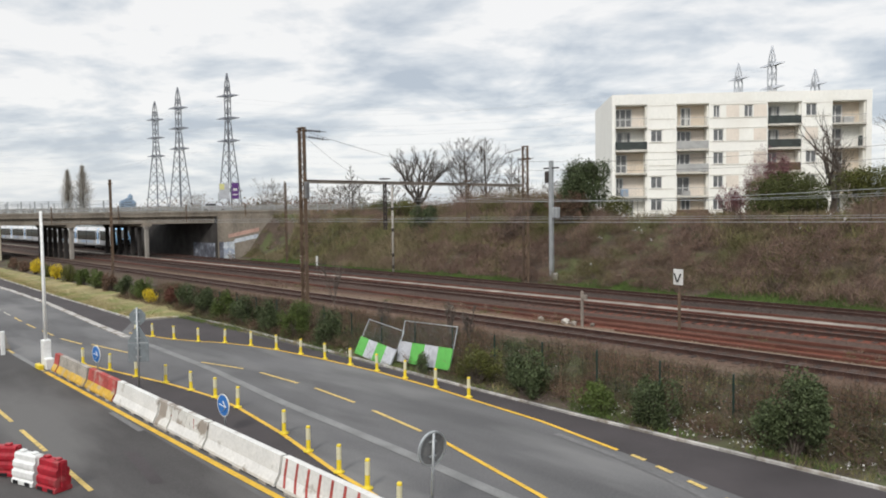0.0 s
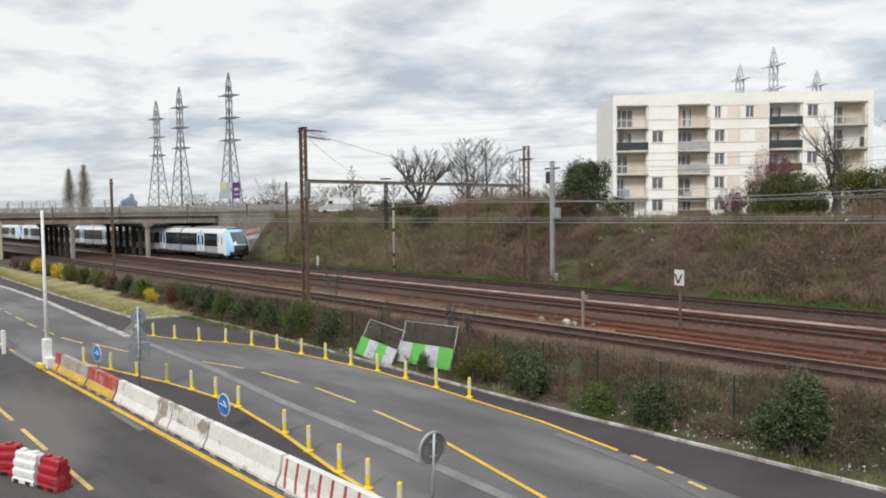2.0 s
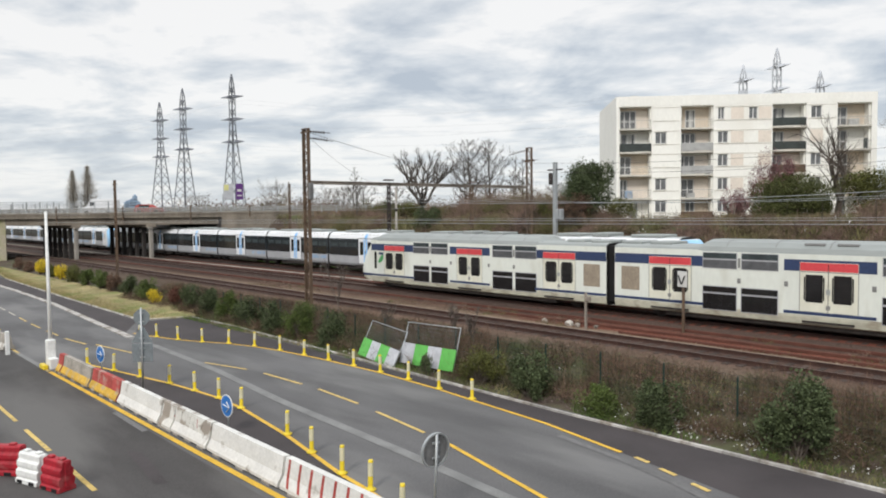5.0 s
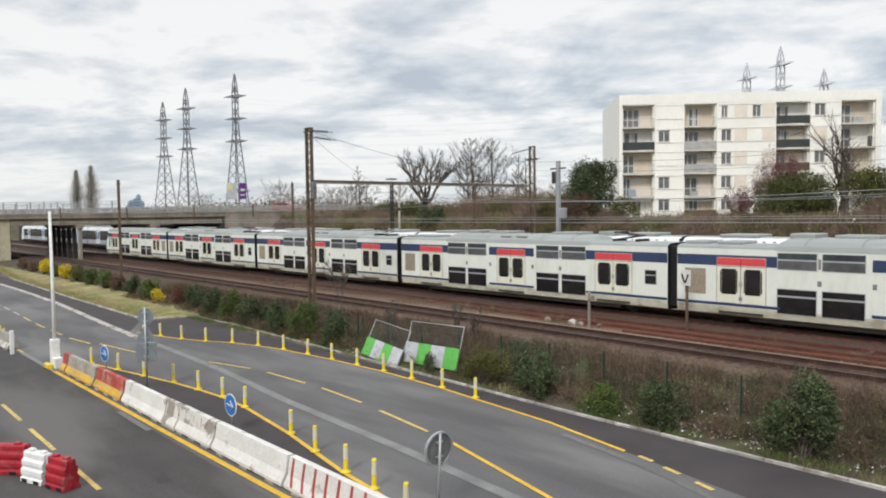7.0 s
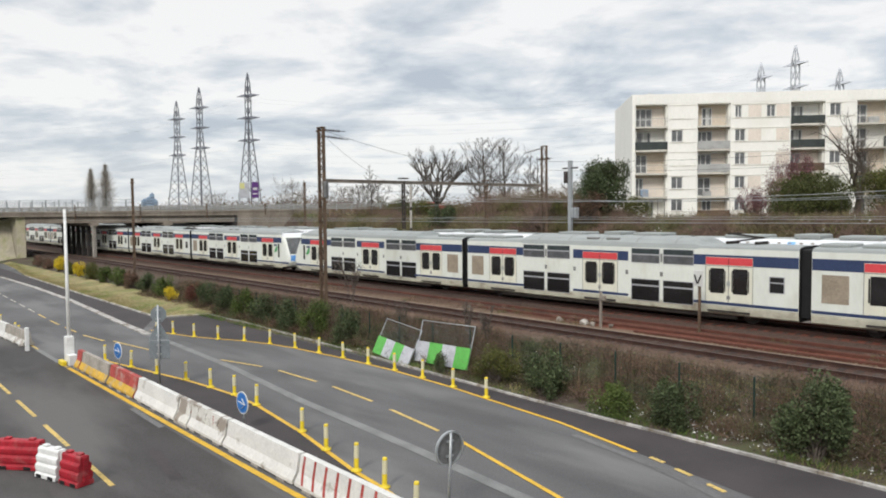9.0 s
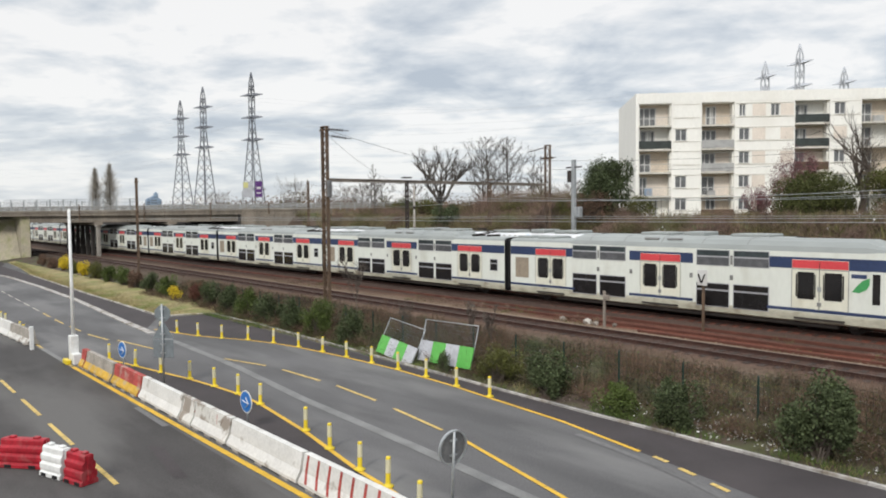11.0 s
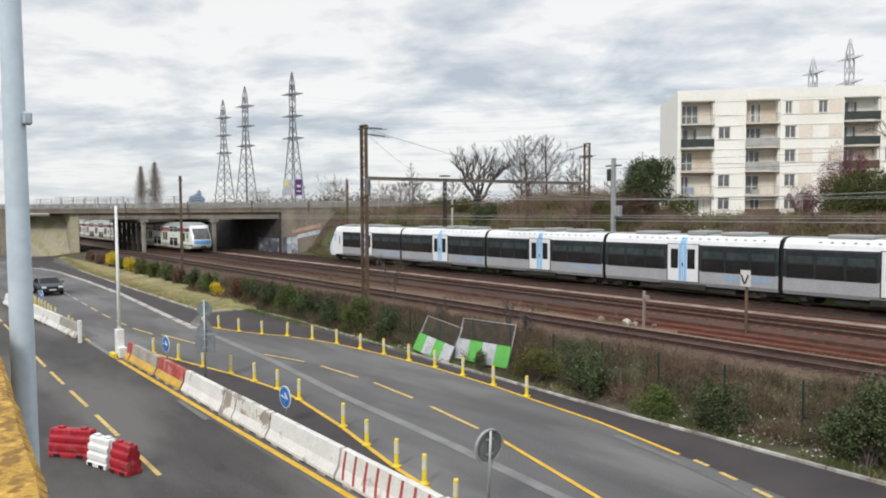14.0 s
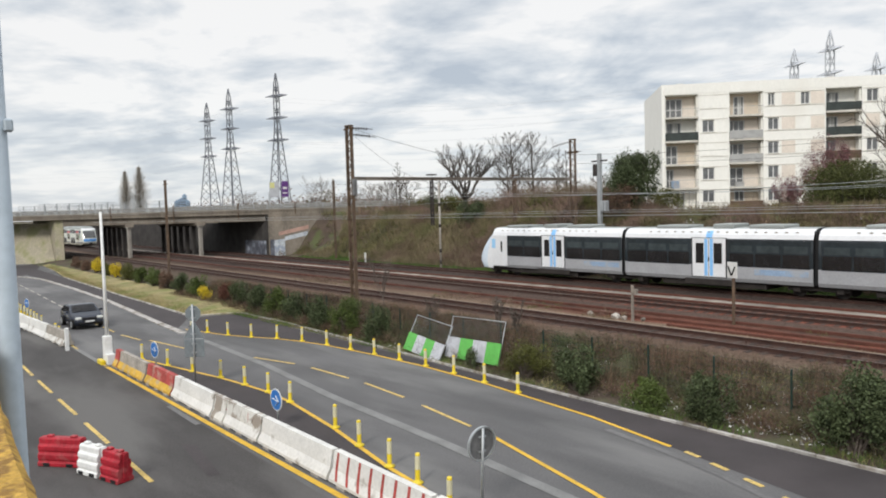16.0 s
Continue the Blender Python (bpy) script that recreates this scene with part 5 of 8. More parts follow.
    part("pulley", box(-0.6, -0.2, -0.2, 0.2, 9.3, 10.3, bev=0.05), M["dark_iron"], pole)
    part("base_box", box(0.3, 0.6, -0.2, 0.1, 0.6, 1.6, bev=0.03), M["white_paint"], pole)
    # slim white pole with dark bands
    p = thing("signal_pole", "slim white pole with dark bands", "pole", pose(-57.4, 46.2, 0))
    part("shaft", tube([(0, 0, 0.5), (0, 0, 9.6)], 0.11, 8), M["concrete_light"], p)
    for zz in (1.2, 2.4, 5.0, 7.2):
        part("band", tube([(0, 0, zz), (0, 0, zz + 0.35)], 0.122, 8), M["dark_iron"], p)
    # V board and marker posts
    v = thing("track_sign", "white square track sign with a black V on a brown post", "sign", pose(-18.1, 33.0, 0, 0, 0, -15))
    part("post", box(-0.065, 0.065, -0.05, 0.05, 0.55, 3.2, bev=0.01), M["iron"], v)
    part("board", box(-0.31, 0.31, -0.1, -0.06, 3.06, 3.85, bev=0.01), M["white_paint"], v)
    bm = bmesh.new()
    for s in (-1, 1):
        add_beam(bm, (s * 0.02, -0.108, 3.2), (s * 0.21, -0.108, 3.64), 0.16, 0.012)
    part("letter_v", bm, M["black"], v)
    for x, y in ((-75.4, 46.3), (-71.9, 46.3)):
        mp = thing("marker_post", "short white marker post at the embankment's foot", "post", pose(x, y, 0), group="marker posts")
        part("shaft", box(-0.09, 0.09, -0.09, 0.09, 0.4, 1.85, bev=0.02), M["white_paint"], mp)
        part("cap", box(-0.11, 0.11, -0.11, 0.11, 1.85, 1.93, bev=0.02), M["white_paint"], mp)
    for x, y, z in ((-22.6, 31.0, 2.6),):
        mp = thing("marker_post", "short pale concrete marker post beside the track", "post", pose(x, y, 0), group="marker posts")
        part("shaft", box(-0.06, 0.06, -0.06, 0.06, 0.5, z, bev=0.01), M["trough"], mp)
        part("head", box(-0.02, 0.3, -0.08, 0.08, z - 0.45, z - 0.2, bev=0.02), M["trough"], mp)
    rnd = random.Random(11)
    for x, y in ((-25.7, 31.4), (-24.0, 31.4), (-23.3, 31.2), (-22.3, 31.5), (-33.3, 31.5)):
        bm = bmesh.new()
        bmesh.ops.create_icosphere(bm, subdivisions=1, radius=0.14 + 0.12 * rnd.random())
        for vtx in bm.verts:
            vtx.co *= 1 + 0.7 * noise.noise(vtx.co * 4 + Vector((x, y, 0)))
            vtx.co.z *= 0.8
        o = part("rock", bm, M["concrete_light"] if rnd.random() < 0.5 else M["trough"], None)
        tagged(o, "pale lump of broken concrete beside the track", "rock", group="rubble")
        o.location = (x, y, 0.76)
    # contact wires, messengers and feeders
    spans = [-178, -131, -78, -40.8, 4, 50]
    for y, dz in ((27.7, 0.0), (35.8, 0.05), (43.4, 0.1)):
        wire([((a, y, 6.35 + dz), (b, y, 6.35 + dz), 0.04) for a, b in zip(spans, spans[1:])], 0.011, "contact_wire", "thin contact wire over the track", M["galvanised"], "overhead wires")
        wire([((a, y, 8.0 + dz), (b, y, 8.0 + dz), 0.7) for a, b in zip(spans, spans[1:])], 0.010, "messenger_wire", "thin messenger wire over the track", M["galvanised"], "overhead wires")
        for i in range(30):
            x = -77 + i * 4.6
            bm = bmesh.new()
            k = ((x + 78) / 37.2) if x < -40.8 else ((x + 40.8) / 44.8) % 1
            add_tube(bm, [(x, y, 6.35 + dz), (x, y, 8.0 + dz - 0.7 * 4 * k * (1 - k))], 0.008, 4)
            tagged(part("dropper", bm, M["dark_iron"]), "thin vertical dropper wire over the track", "wire", group="overhead wires")
    for y, z0, sag, k in ((46.0, 11.2, 0.9, 5), (48.4, 10.5, 0.8, 5)):
        wire([((a, y, z0 - (0.8 if a < -60 else 0)), (b, y, z0), sag) for a, b in zip(spans[2:k], spans[3:k])], 0.010, "feeder_wire", "thin feeder wire along the masts", M["dark_iron"], "overhead wires")
    wire([((-40.8, 25.3, 12.4), (-39.3, 46, 9.4), 0.5)], 0.012, "stay_wire", "thin dark stay wire between the masts", M["dark_iron"], "overhead wires")
    wire([((-40.8, 25.3, 12.2), (-57.4, 46.2, 9.5), 0.8)], 0.012, "stay_wire", "thin dark stay wire between the masts", M["dark_iron"], "overhead wires")


def pylon(x, y, z0, z1, w, turn, mt, arms):
    th = thing("power_pylon", "tall grey lattice electricity pylon", "pylon", pose(x, y, 0, 0, 0, turn), group="power pylons")
    H = z1 - z0
    half = lambda z: max(0.05, w * (1 - 0.78 * min(1, (z - z0) / (H * 0.62))) if z < z1 - H * 0.1 else w * 0.22 * (z1 - z) / (H * 0.1))
    t = max(0.16, w * 0.055)
    zs = [z0 + H * k / 14 for k in range(15)]
    for sx, sy in ((-1, -1), (-1, 1), (1, 1), (1, -1)):
        part("leg", tube([(sx * half(a), sy * half(a), a) for a in zs], t * 0.95, 4), mt, th)
    bm = bmesh.new()
    for i, (a, b) in enumerate(zip(zs, zs[1:])):
        for q in range(4):
            c = [(-1, -1), (1, -1), (1, 1), (-1, 1)]
            p, r = c[q], c[(q + 1) % 4]
            if i % 2:
                p, r = r, p
            add_beam(bm, (p[0] * half(a), p[1] * half(a), a), (r[0] * half(b), r[1] * half(b), b), t * 0.8)
    tagged(part("bracing", bm, mt, th), kind="stuff")
    for zz in arms:
        for s in (-1, 1):
            bm = bmesh.new()
            hw, tip = half(zz), (s * H * 0.095, 0, zz + H * 0.006)
            a = [(s * hw, -hw, zz), (s * hw, hw, zz), (s * hw, 0, zz + H * 0.022)]
            add_loft(bm, [a, [(tip[0], k * 0.06, tip[2] + z) for k, z in ((-1, 0), (1, 0), (0, 0.15))]], cap=True)
            bmesh.ops.recalc_face_normals(bm, faces=bm.faces)
            part("cross_arm", bm, mt, th)
    return th


def build_pylons():
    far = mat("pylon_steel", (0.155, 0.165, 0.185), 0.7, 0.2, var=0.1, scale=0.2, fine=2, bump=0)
    # farther pylons get a paler copy: distance haze put into the steel's colour
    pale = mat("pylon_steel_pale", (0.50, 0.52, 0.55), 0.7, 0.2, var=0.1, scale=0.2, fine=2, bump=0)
    spots = ((-200.8, 99.2, 5.0, 49.5, 2.8, 0), (-235.2, 98.5, 5.0, 49.9, 3.0, 0), (-265.9, 102.6, 5.0, 49.5, 3.1, 0))
    for x, y, z0, z1, w, tn in spots:
        h = z1 - z0
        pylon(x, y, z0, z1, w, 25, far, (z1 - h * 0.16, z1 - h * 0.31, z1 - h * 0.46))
    for x, y, z1, w in ((-137.7, 299.9, 68.8, 5), (-106.8, 258.8, 64.3, 4.4), (-114.3, 320.2, 65.4, 5)):
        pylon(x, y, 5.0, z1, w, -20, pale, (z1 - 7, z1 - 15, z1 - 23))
    ends = ((-137.7, 299.9, 62), (-106.8, 258.8, 57), (-114.3, 320.2, 58))
    for (x, y, z0, z1, w, tn), (ex, ey, ez) in zip(spots, ends):
        h = z1 - z0
        for k, drop in enumerate((0.18, 0.33, 0.48)):
            for s in (-1, 1):
                off = Vector((s * h * 0.105 * math.cos(radians(25)), s * h * 0.105 * math.sin(radians(25)), 0))
                p = Vector((x, y, z1 - h * drop)) + off
                wire([(p, Vector((ex, ey, ez - k * 8)) + off, 7)], 0.013, "power_line", "thin grey overhead power line", pale, "power lines")
                wire([(p, p + Vector((-170, -60 - 30 * s, 2)), 6)], 0.013, "power_line", "thin grey overhead power line", pale, "power lines")


build_rail_furniture()
build_pylons()

# ---------------------------------------------------------------- street things
M.update(
    red_plastic=mat("red_plastic", (0.36, 0.014, 0.026), 0.5, var=0.3, scale=2, fine=10, bump=0.1, spots=(3.2, 0.54, 0.70, (0.30, 0.07, 0.07))),
    white_plastic=mat("white_plastic", (0.72, 0.72, 0.70), 0.45, var=0.12, scale=2, fine=10, bump=0.05),
    barrier_white=mat("barrier_white", (0.62, 0.61, 0.58), 0.8, var=0.12, scale=1.2, fine=12, spots=(1.6, 0.60, 0.68, (0.30, 0.275, 0.24)), bump=0.2),
    barrier_chipped=mat("chipped_paint", (0.60, 0.59, 0.55), 0.85, var=0.15, scale=1.2, fine=12, spots=(2.1, 0.50, 0.57, (0.27, 0.235, 0.20)), bump=0.3),
    barrier_grey=mat("bare_concrete", (0.34, 0.31, 0.27), 0.9, var=0.3, scale=1.5, fine=12),
    barrier_red=mat("faded_red_paint", (0.40, 0.07, 0.06), 0.8, var=0.3, scale=1.4, fine=10, spots=(2.0, 0.55, 0.7, (0.36, 0.24, 0.2))),
    barrier_yellow=mat("faded_yellow_paint", (0.55, 0.34, 0.05), 0.8, var=0.25, scale=1.4, fine=10, spots=(2.0, 0.52, 0.68, (0.33, 0.29, 0.22))),
    sign_blue=mat("sign_blue", (0.02, 0.14, 0.42), 0.35, var=0.08, scale=2, fine=8, bump=0.0),
    sign_back=mat("sign_back", (0.22, 0.25, 0.265), 0.5, 0.5, var=0.12, scale=2, fine=8, bump=0.02),
    green_panel=mat("green_panel", (0.11, 0.40, 0.08), 0.5, var=0.1, scale=2, fine=8, bump=0.05),
    grey_panel=mat("grey_panel", (0.44, 0.45, 0.48), 0.5, var=0.15, scale=2, fine=8, bump=0.05),
    fence_green=mat("fence_green", (0.014, 0.036, 0.029), 0.5, var=0.2, scale=2, fine=10, bump=0.05),
    car_paint=mat("car_paint", (0.022, 0.027, 0.040), 0.22, 0.2, var=0.1, scale=2, fine=8, bump=0.0, spec=0.6),
    ochre=mat("ochre_render", (0.56, 0.34, 0.07), 0.95, var=0.35, scale=5, fine=40, bump=1.0, bump_scale=22, spots=(17, 0.47, 0.58, (0.22, 0.125, 0.035))),
    lamp_grey=mat("lamp_post_paint", (0.38, 0.44, 0.49), 0.7, 0.0, var=0.1, scale=2, fine=10, bump=0.03),
    trash=mat("litter", (0.50, 0.49, 0.47), 0.8, var=0.2, scale=5, fine=20, island=0.55),
    purple=mat("poster_purple", (0.10, 0.03, 0.17), 0.5, var=0.1, scale=1, fine=5, bump=0),
)


def bollard_master():
    th = thing("bollard", "yellow plastic lane bollard with a pale reflective top", "bollard", pose(0, 0, -30), group="lane bollards")
    bm = bmesh.new()
    prof = [(0.15, 0.014), (0.15, 0.04), (0.075, 0.07), (0.065, 0.12), (0.062, 0.72), (0.055, 0.76), (0.0, 0.765)]
    add_loft(bm, [[(r * math.cos(a * math.tau / 12), r * math.sin(a * math.tau / 12), z) for a in range(12)] for r, z in prof if r > 0] , cap=True, smooth=True)
    part("body", bm, M["lemon"], th)
    bm = bmesh.new()
    for a, b in ((0.36, 0.70),):
        add_loft(bm, [[(0.067 * math.cos(k * math.tau / 12), 0.067 * math.sin(k * math.tau / 12), z) for k in range(12)] for z in (a, b)], smooth=True)
    part("reflector", bm, mat("reflector", (0.62, 0.58, 0.40), 0.35, var=0.1, bump=0), th)
    return th


def build_bollards():
    first = bollard_master()
    spots = [(-18.45, 18.32), (-20.47, 18.5), (-22.52, 18.65), (-24.47, 18.69), (-26.37, 18.63), (-28.29, 18.54), (-30.21, 18.4), (-32.15, 18.17), (-34.13, 17.8), (-35.94, 17.22), (-37.35, 16.37), (-39.07, 15.73), (-40.92, 15.25), (-42.47, 14.85)]
    spots += [(-12.3, 9.95), (-14.04, 10.36), (-15.47, 10.5), (-17.48, 10.83), (-19.49, 11.21), (-23.34, 11.6), (-25.28, 11.67), (-27.05, 11.5), (-29.02, 11.28), (-31.09, 10.84), (-33.24, 10.45), (-35.59, 10.02)]
    spots += [(-45.5, 8.35), (-46.9, 8.4)] + [(-51.5 - 1.35 * i, 8.45 + 0.015 * i) for i in range(9)]
    first.matrix_basis = pose(*spots[0], 0)
    rnd = random.Random(2)
    for x, y in spots[1:]:
        copy_thing(first, pose(x, y, 0, rnd.uniform(-2, 2), rnd.uniform(-2, 2), rnd.uniform(0, 90)))


def jersey(x0, x1, y, turn, mats_, label, stripes=False, cuts=0):
    """A concrete lane barrier with its flared foot."""
    L = abs(x1 - x0)
    th = thing("concrete_barrier", label, "barrier", pose(min(x0, x1), y, 0, 0, 0, turn), group="concrete barriers")
    prof = [(-0.29, 0.06), (-0.29, 0.14), (-0.16, 0.36), (-0.085, 0.80), (0.085, 0.80), (0.16, 0.36), (0.29, 0.14), (0.29, 0.06)]
    up, low = mats_
    bm = bmesh.new()
    n = 8
    add_loft(bm, [[(0.02 + (L - 0.04) * i / n, a, b) for a, b in prof] for i in range(n + 1)], cap=True)
    for f in bm.faces:
        f.material_index = 0 if f.calc_center_median().z > 0.30 else 1
    part("body", bm, [up, low], th)
    for i in range(3):
        xx = L * (0.15 + 0.35 * i)
        part("foot", box(xx - 0.2, xx + 0.2, -0.31, 0.31, 0.0, 0.057), M["barrier_grey"], th)
    if stripes:
        for i in range(int(L / 0.5)):
            xx = 0.25 + i * 0.5
            bm = bmesh.new()
            for s in (-1,):
                vs = [bm.verts.new(p) for p in ((xx + 0.08, s * 0.293, 0.145), (xx + 0.19, s * 0.293, 0.145), (xx + 0.02, s * 0.164, 0.365), (xx - 0.09, s * 0.164, 0.365), (xx + 0.03, s * 0.092, 0.79), (xx - 0.07, s * 0.092, 0.79))]
                bm.faces.new(vs[:4])
                bm.faces.new((vs[3], vs[2], vs[4], vs[5]))
            part("red_stripe", bm, M["barrier_red"], th)
    return th


def build_barriers():
    w = (M["barrier_white"], M["barrier_white"])
    jersey(-15.6, -11.6, 9.0, 0.0, w, "white concrete lane barrier with slanting red stripes", True)
    jersey(-11.55, -7.55, 9.05, 0.3, w, "white concrete lane barrier with slanting red stripes", True)
    jersey(-19.7, -15.65, 8.97, 0.2, w, "white painted concrete lane barrier with scuffs")
    jersey(-22.3, -19.75, 8.95, 0.2, (M["barrier_chipped"], M["barrier_white"]), "chipped white concrete lane barrier with bare patches")
    jersey(-23.3, -22.32, 8.93, 0.2, (M["barrier_chipped"], M["barrier_chipped"]), "bare concrete barrier section with chipped paint")
    jersey(-27.2, -23.35, 8.9, 0.2, w, "white painted concrete lane barrier with scuffs")
    jersey(-30.4, -27.25, 8.86, 0.3, (M["barrier_red"], M["barrier_yellow"]), "concrete barrier with faded red and yellow paint")
    jersey(-34.2, -30.45, 8.8, 0.3, (M["barrier_grey"], M["barrier_yellow"]), "concrete barrier with worn grey and yellow paint")
    jersey(-34.9, -34.25, 8.78, 0.3, (M["barrier_red"], M["barrier_yellow"]), "short red and yellow concrete barrier end")
    scrawl = thing("graffiti", "unreadable brown and red scrawl on a lane barrier", "graffiti")
    rnd = random.Random(8)
    for k in range(11):
        x = -23.1 + k * 0.27 + rnd.uniform(-0.05, 0.05)
        bm = bmesh.new()
        add_beam(bm, (x, 8.825, 0.40 + rnd.uniform(0, 0.08)), (x + rnd.uniform(-0.1, 0.16), 8.862, 0.62 + rnd.uniform(0, 0.1)), 0.05, 0.012)
        part("stroke", bm, M["barrier_red"] if k % 3 == 0 else M["iron"], scrawl)
    for i in range(5):
        x = -42.3 - i * 4.05
        jersey(x - 4.0, x, 7.95 - 0.14 * i * 1.6, 3.2, (M["barrier_grey"] if i == 0 else M["barrier_white"], M["barrier_chipped"] if i == 0 else M["barrier_white"]), "white and grey concrete lane barrier")
    # red and white water-filled barriers
    for x, y, tn, mt, lab in ((-21.92, 3.95, 40, "red_plastic", "red"), (-20.55, 4.42, 20, "white_plastic", "white"), (-19.62, 4.74, 18, "red_plastic", "red")):
        th = thing("plastic_barrier", lab + " water-filled plastic road barrier standing in the lane", "barrier", pose(x, y, 0.01, 0, 0, tn), group="plastic barriers")
        L = 1.3 if x < -21 else (0.86 if x < -20 else 0.78)
        bm = bmesh.new()
        zs = [(a, b * 0.86) for a, b in ((0.24, 0.0), (0.24, 0.12), (0.19, 0.16), (0.22, 0.24), (0.22, 0.38), (0.16, 0.44), (0.19, 0.52), (0.19, 0.64), (0.13, 0.70), (0.13, 0.86), (0.09, 0.9))]
        add_loft(bm, [[(sx * (L / 2 - 0.02 * (z > 0.8)), sy * hy, z) for sx, sy in ((-1, -1), (1, -1), (1, 1), (-1, 1))] for hy, z in zs], cap=True)
        bmesh.ops.bevel(bm, geom=[e for e in bm.edges], offset=0.012, segments=1, affect="EDGES", clamp_overlap=True)
        part("body", bm, M[mt], th)
        for s in (-0.28, 0.28):
            part("lug", box(s * L - 0.09, s * L + 0.09, -0.07, 0.07, 0.77, 0.83, bev=0.02), M[mt], th)
            part("slot", box(s * L - 0.1, s * L + 0.1, -0.256, -0.235, 0.02, 0.1), M["black"], th)
        part("coupling", box(L / 2 - 0.015, L / 2 + 0.03, -0.06, 0.06, 0.1, 0.74, bev=0.01), M[mt], th)


def disc(r, y0, y1, n=28, z=0.0):
    bm = bmesh.new()
    add_loft(bm, [[(r * math.cos(a * math.tau / n), y, z + r * math.sin(a * math.tau / n)) for a in range(n)] for y in (y0, y1)], cap=True)
    bmesh.ops.recalc_face_normals(bm, faces=bm.faces)
    return bm


def build_signs():
    for x, y, zc, tn in ((-20.95, 9.93, 0.87, 3), (-32.2, 9.6, 1.0, 8), (-57.5, 8.6, 1.0, 12)):
        th = thing("direction_sign", "round blue traffic sign with a white arrow on a short post", "road sign", pose(x, y, 0, 0, 0, tn), group="blue arrow signs")
        part("post", tube([(0, 0.04, 0.0), (0, 0.04, zc + 0.2)], 0.03, 8), M["galvanised"], th)
        rim = part("rim", disc(0.36, -0.012, 0.012, z=zc), M["white_paint"], th)
        part("face", disc(0.325, -0.018, -0.0125, z=zc), M["sign_blue"], th)
        bm = bmesh.new()
        add_beam(bm, (-0.2, -0.022, zc + 0.03), (0.16, -0.022, zc - 0.03), 0.07, 0.006)
        for a in ((0.0, -0.19), (0.03, 0.15)):
            add_beam(bm, (0.2, -0.0224, zc - 0.035), (a[0], -0.0224, zc + a[1]), 0.065, 0.006)
        part("arrow", bm, M["white_paint"], th, "white arrow")
    # back of a cluster of road signs
    th = thing("sign_cluster", "grey backs of three road signs on one post", "road sign", pose(-28.4, 10.0, 0, 0, 0, 50))
    part("post", tube([(0, 0, 0), (0, 0, 3.3)], 0.04, 8), M["galvanised"], th)
    oc = bmesh.new()
    add_loft(oc, [[(0.33 * math.cos((a + 0.5) * math.tau / 8), y, 2.92 + 0.33 * math.sin((a + 0.5) * math.tau / 8)) for a in range(8)] for y in (0.045, 0.07)], cap=True)
    bmesh.ops.recalc_face_normals(oc, faces=oc.faces)
    part("octagonal_plate", oc, M["sign_back"], th)
    tr = bmesh.new()
    add_loft(tr, [[(-0.42, y, 1.92), (0.42, y, 1.92), (0.05, y, 2.56), (-0.05, y, 2.56)] for y in (0.045, 0.07)], cap=True)
    bmesh.ops.recalc_face_normals(tr, faces=tr.faces)
    part("triangular_plate", tr, M["sign_back"], th)
    part("square_plate", box(-0.40, 0.40, 0.045, 0.07, 1.15, 1.88, bev=0.008), M["sign_back"], th)
    for z in (2.75, 3.1, 2.1, 1.35, 1.7):
        part("clamp", box(-0.1, 0.1, 0.0, 0.044, z - 0.025, z + 0.025), M["galvanised"], th)
    # ring-shaped back of a round sign
    th = thing("round_sign", "round road sign back with bright rim on post", "road sign", pose(-11.75, 10.45, 0, 3, 0, 88))
    part("post", tube([(0, 0, 0), (0, 0, 1.92)], 0.035, 8), M["galvanised"], th)
    bm = bmesh.new()
    n = 32
    rings = []
    for k in range(n):
        a = k * math.tau / n
        rings.append([(math.cos(a) * r, y, 1.55 + math.sin(a) * r) for r, y in ((0.36, 0.0), (0.40, 0.0), (0.40, 0.06), (0.36, 0.06))])
    rings.append(rings[0])
    add_loft(bm, rings)
    bmesh.ops.recalc_face_normals(bm, faces=bm.faces)
    part("rim", bm, M["galvanised"], th)
    part("plate", disc(0.36, 0.045, 0.055, z=1.55), M["sign_dull"], th)
    for z in (1.38, 1.72):
        part("clamp", box(-0.1, 0.1, 0.0, 0.04, z - 0.02, z + 0.02), M["galvanised"], th)
    # height-gauge pole with its white plinth
    th = thing("white_pole", "tall slim white pole on a white plinth with a yellow foot", "pole", pose(-36.0, 8.6, 0))
    part("shaft", tube([(0, 0, 0.3), (0, 0, 7.15)], [0.085, 0.06], 10), M["white_plastic"], th)
    part("plinth", box(-0.18, 0.18, -0.18, 0.18, 0.0, 1.3, bev=0.03), M["white_plastic"], th)
    part("side_box", box(0.186, 0.62, -0.18, 0.18, 0.0, 0.5, bev=0.03), M["white_plastic"], th)
    part("yellow_foot", box(-0.3, 0.4, -0.42, -0.21, 0.0, 0.22, bev=0.03), M["lemon"], th)
    th = thing("white_post", "short white post beside the lane barrier", "post", pose(-41.0, 7.85, 0))
    part("shaft", box(-0.09, 0.09, -0.09, 0.09, 0, 1.2, bev=0.02), M["white_plastic"], th)
    tagged(part("drain_grating", box(-41.0, -36.4, 8.2, 8.42, 0.0, 0.016), M["strip"]), "pale drain cover strip across the lane", "drain", kind="structure")


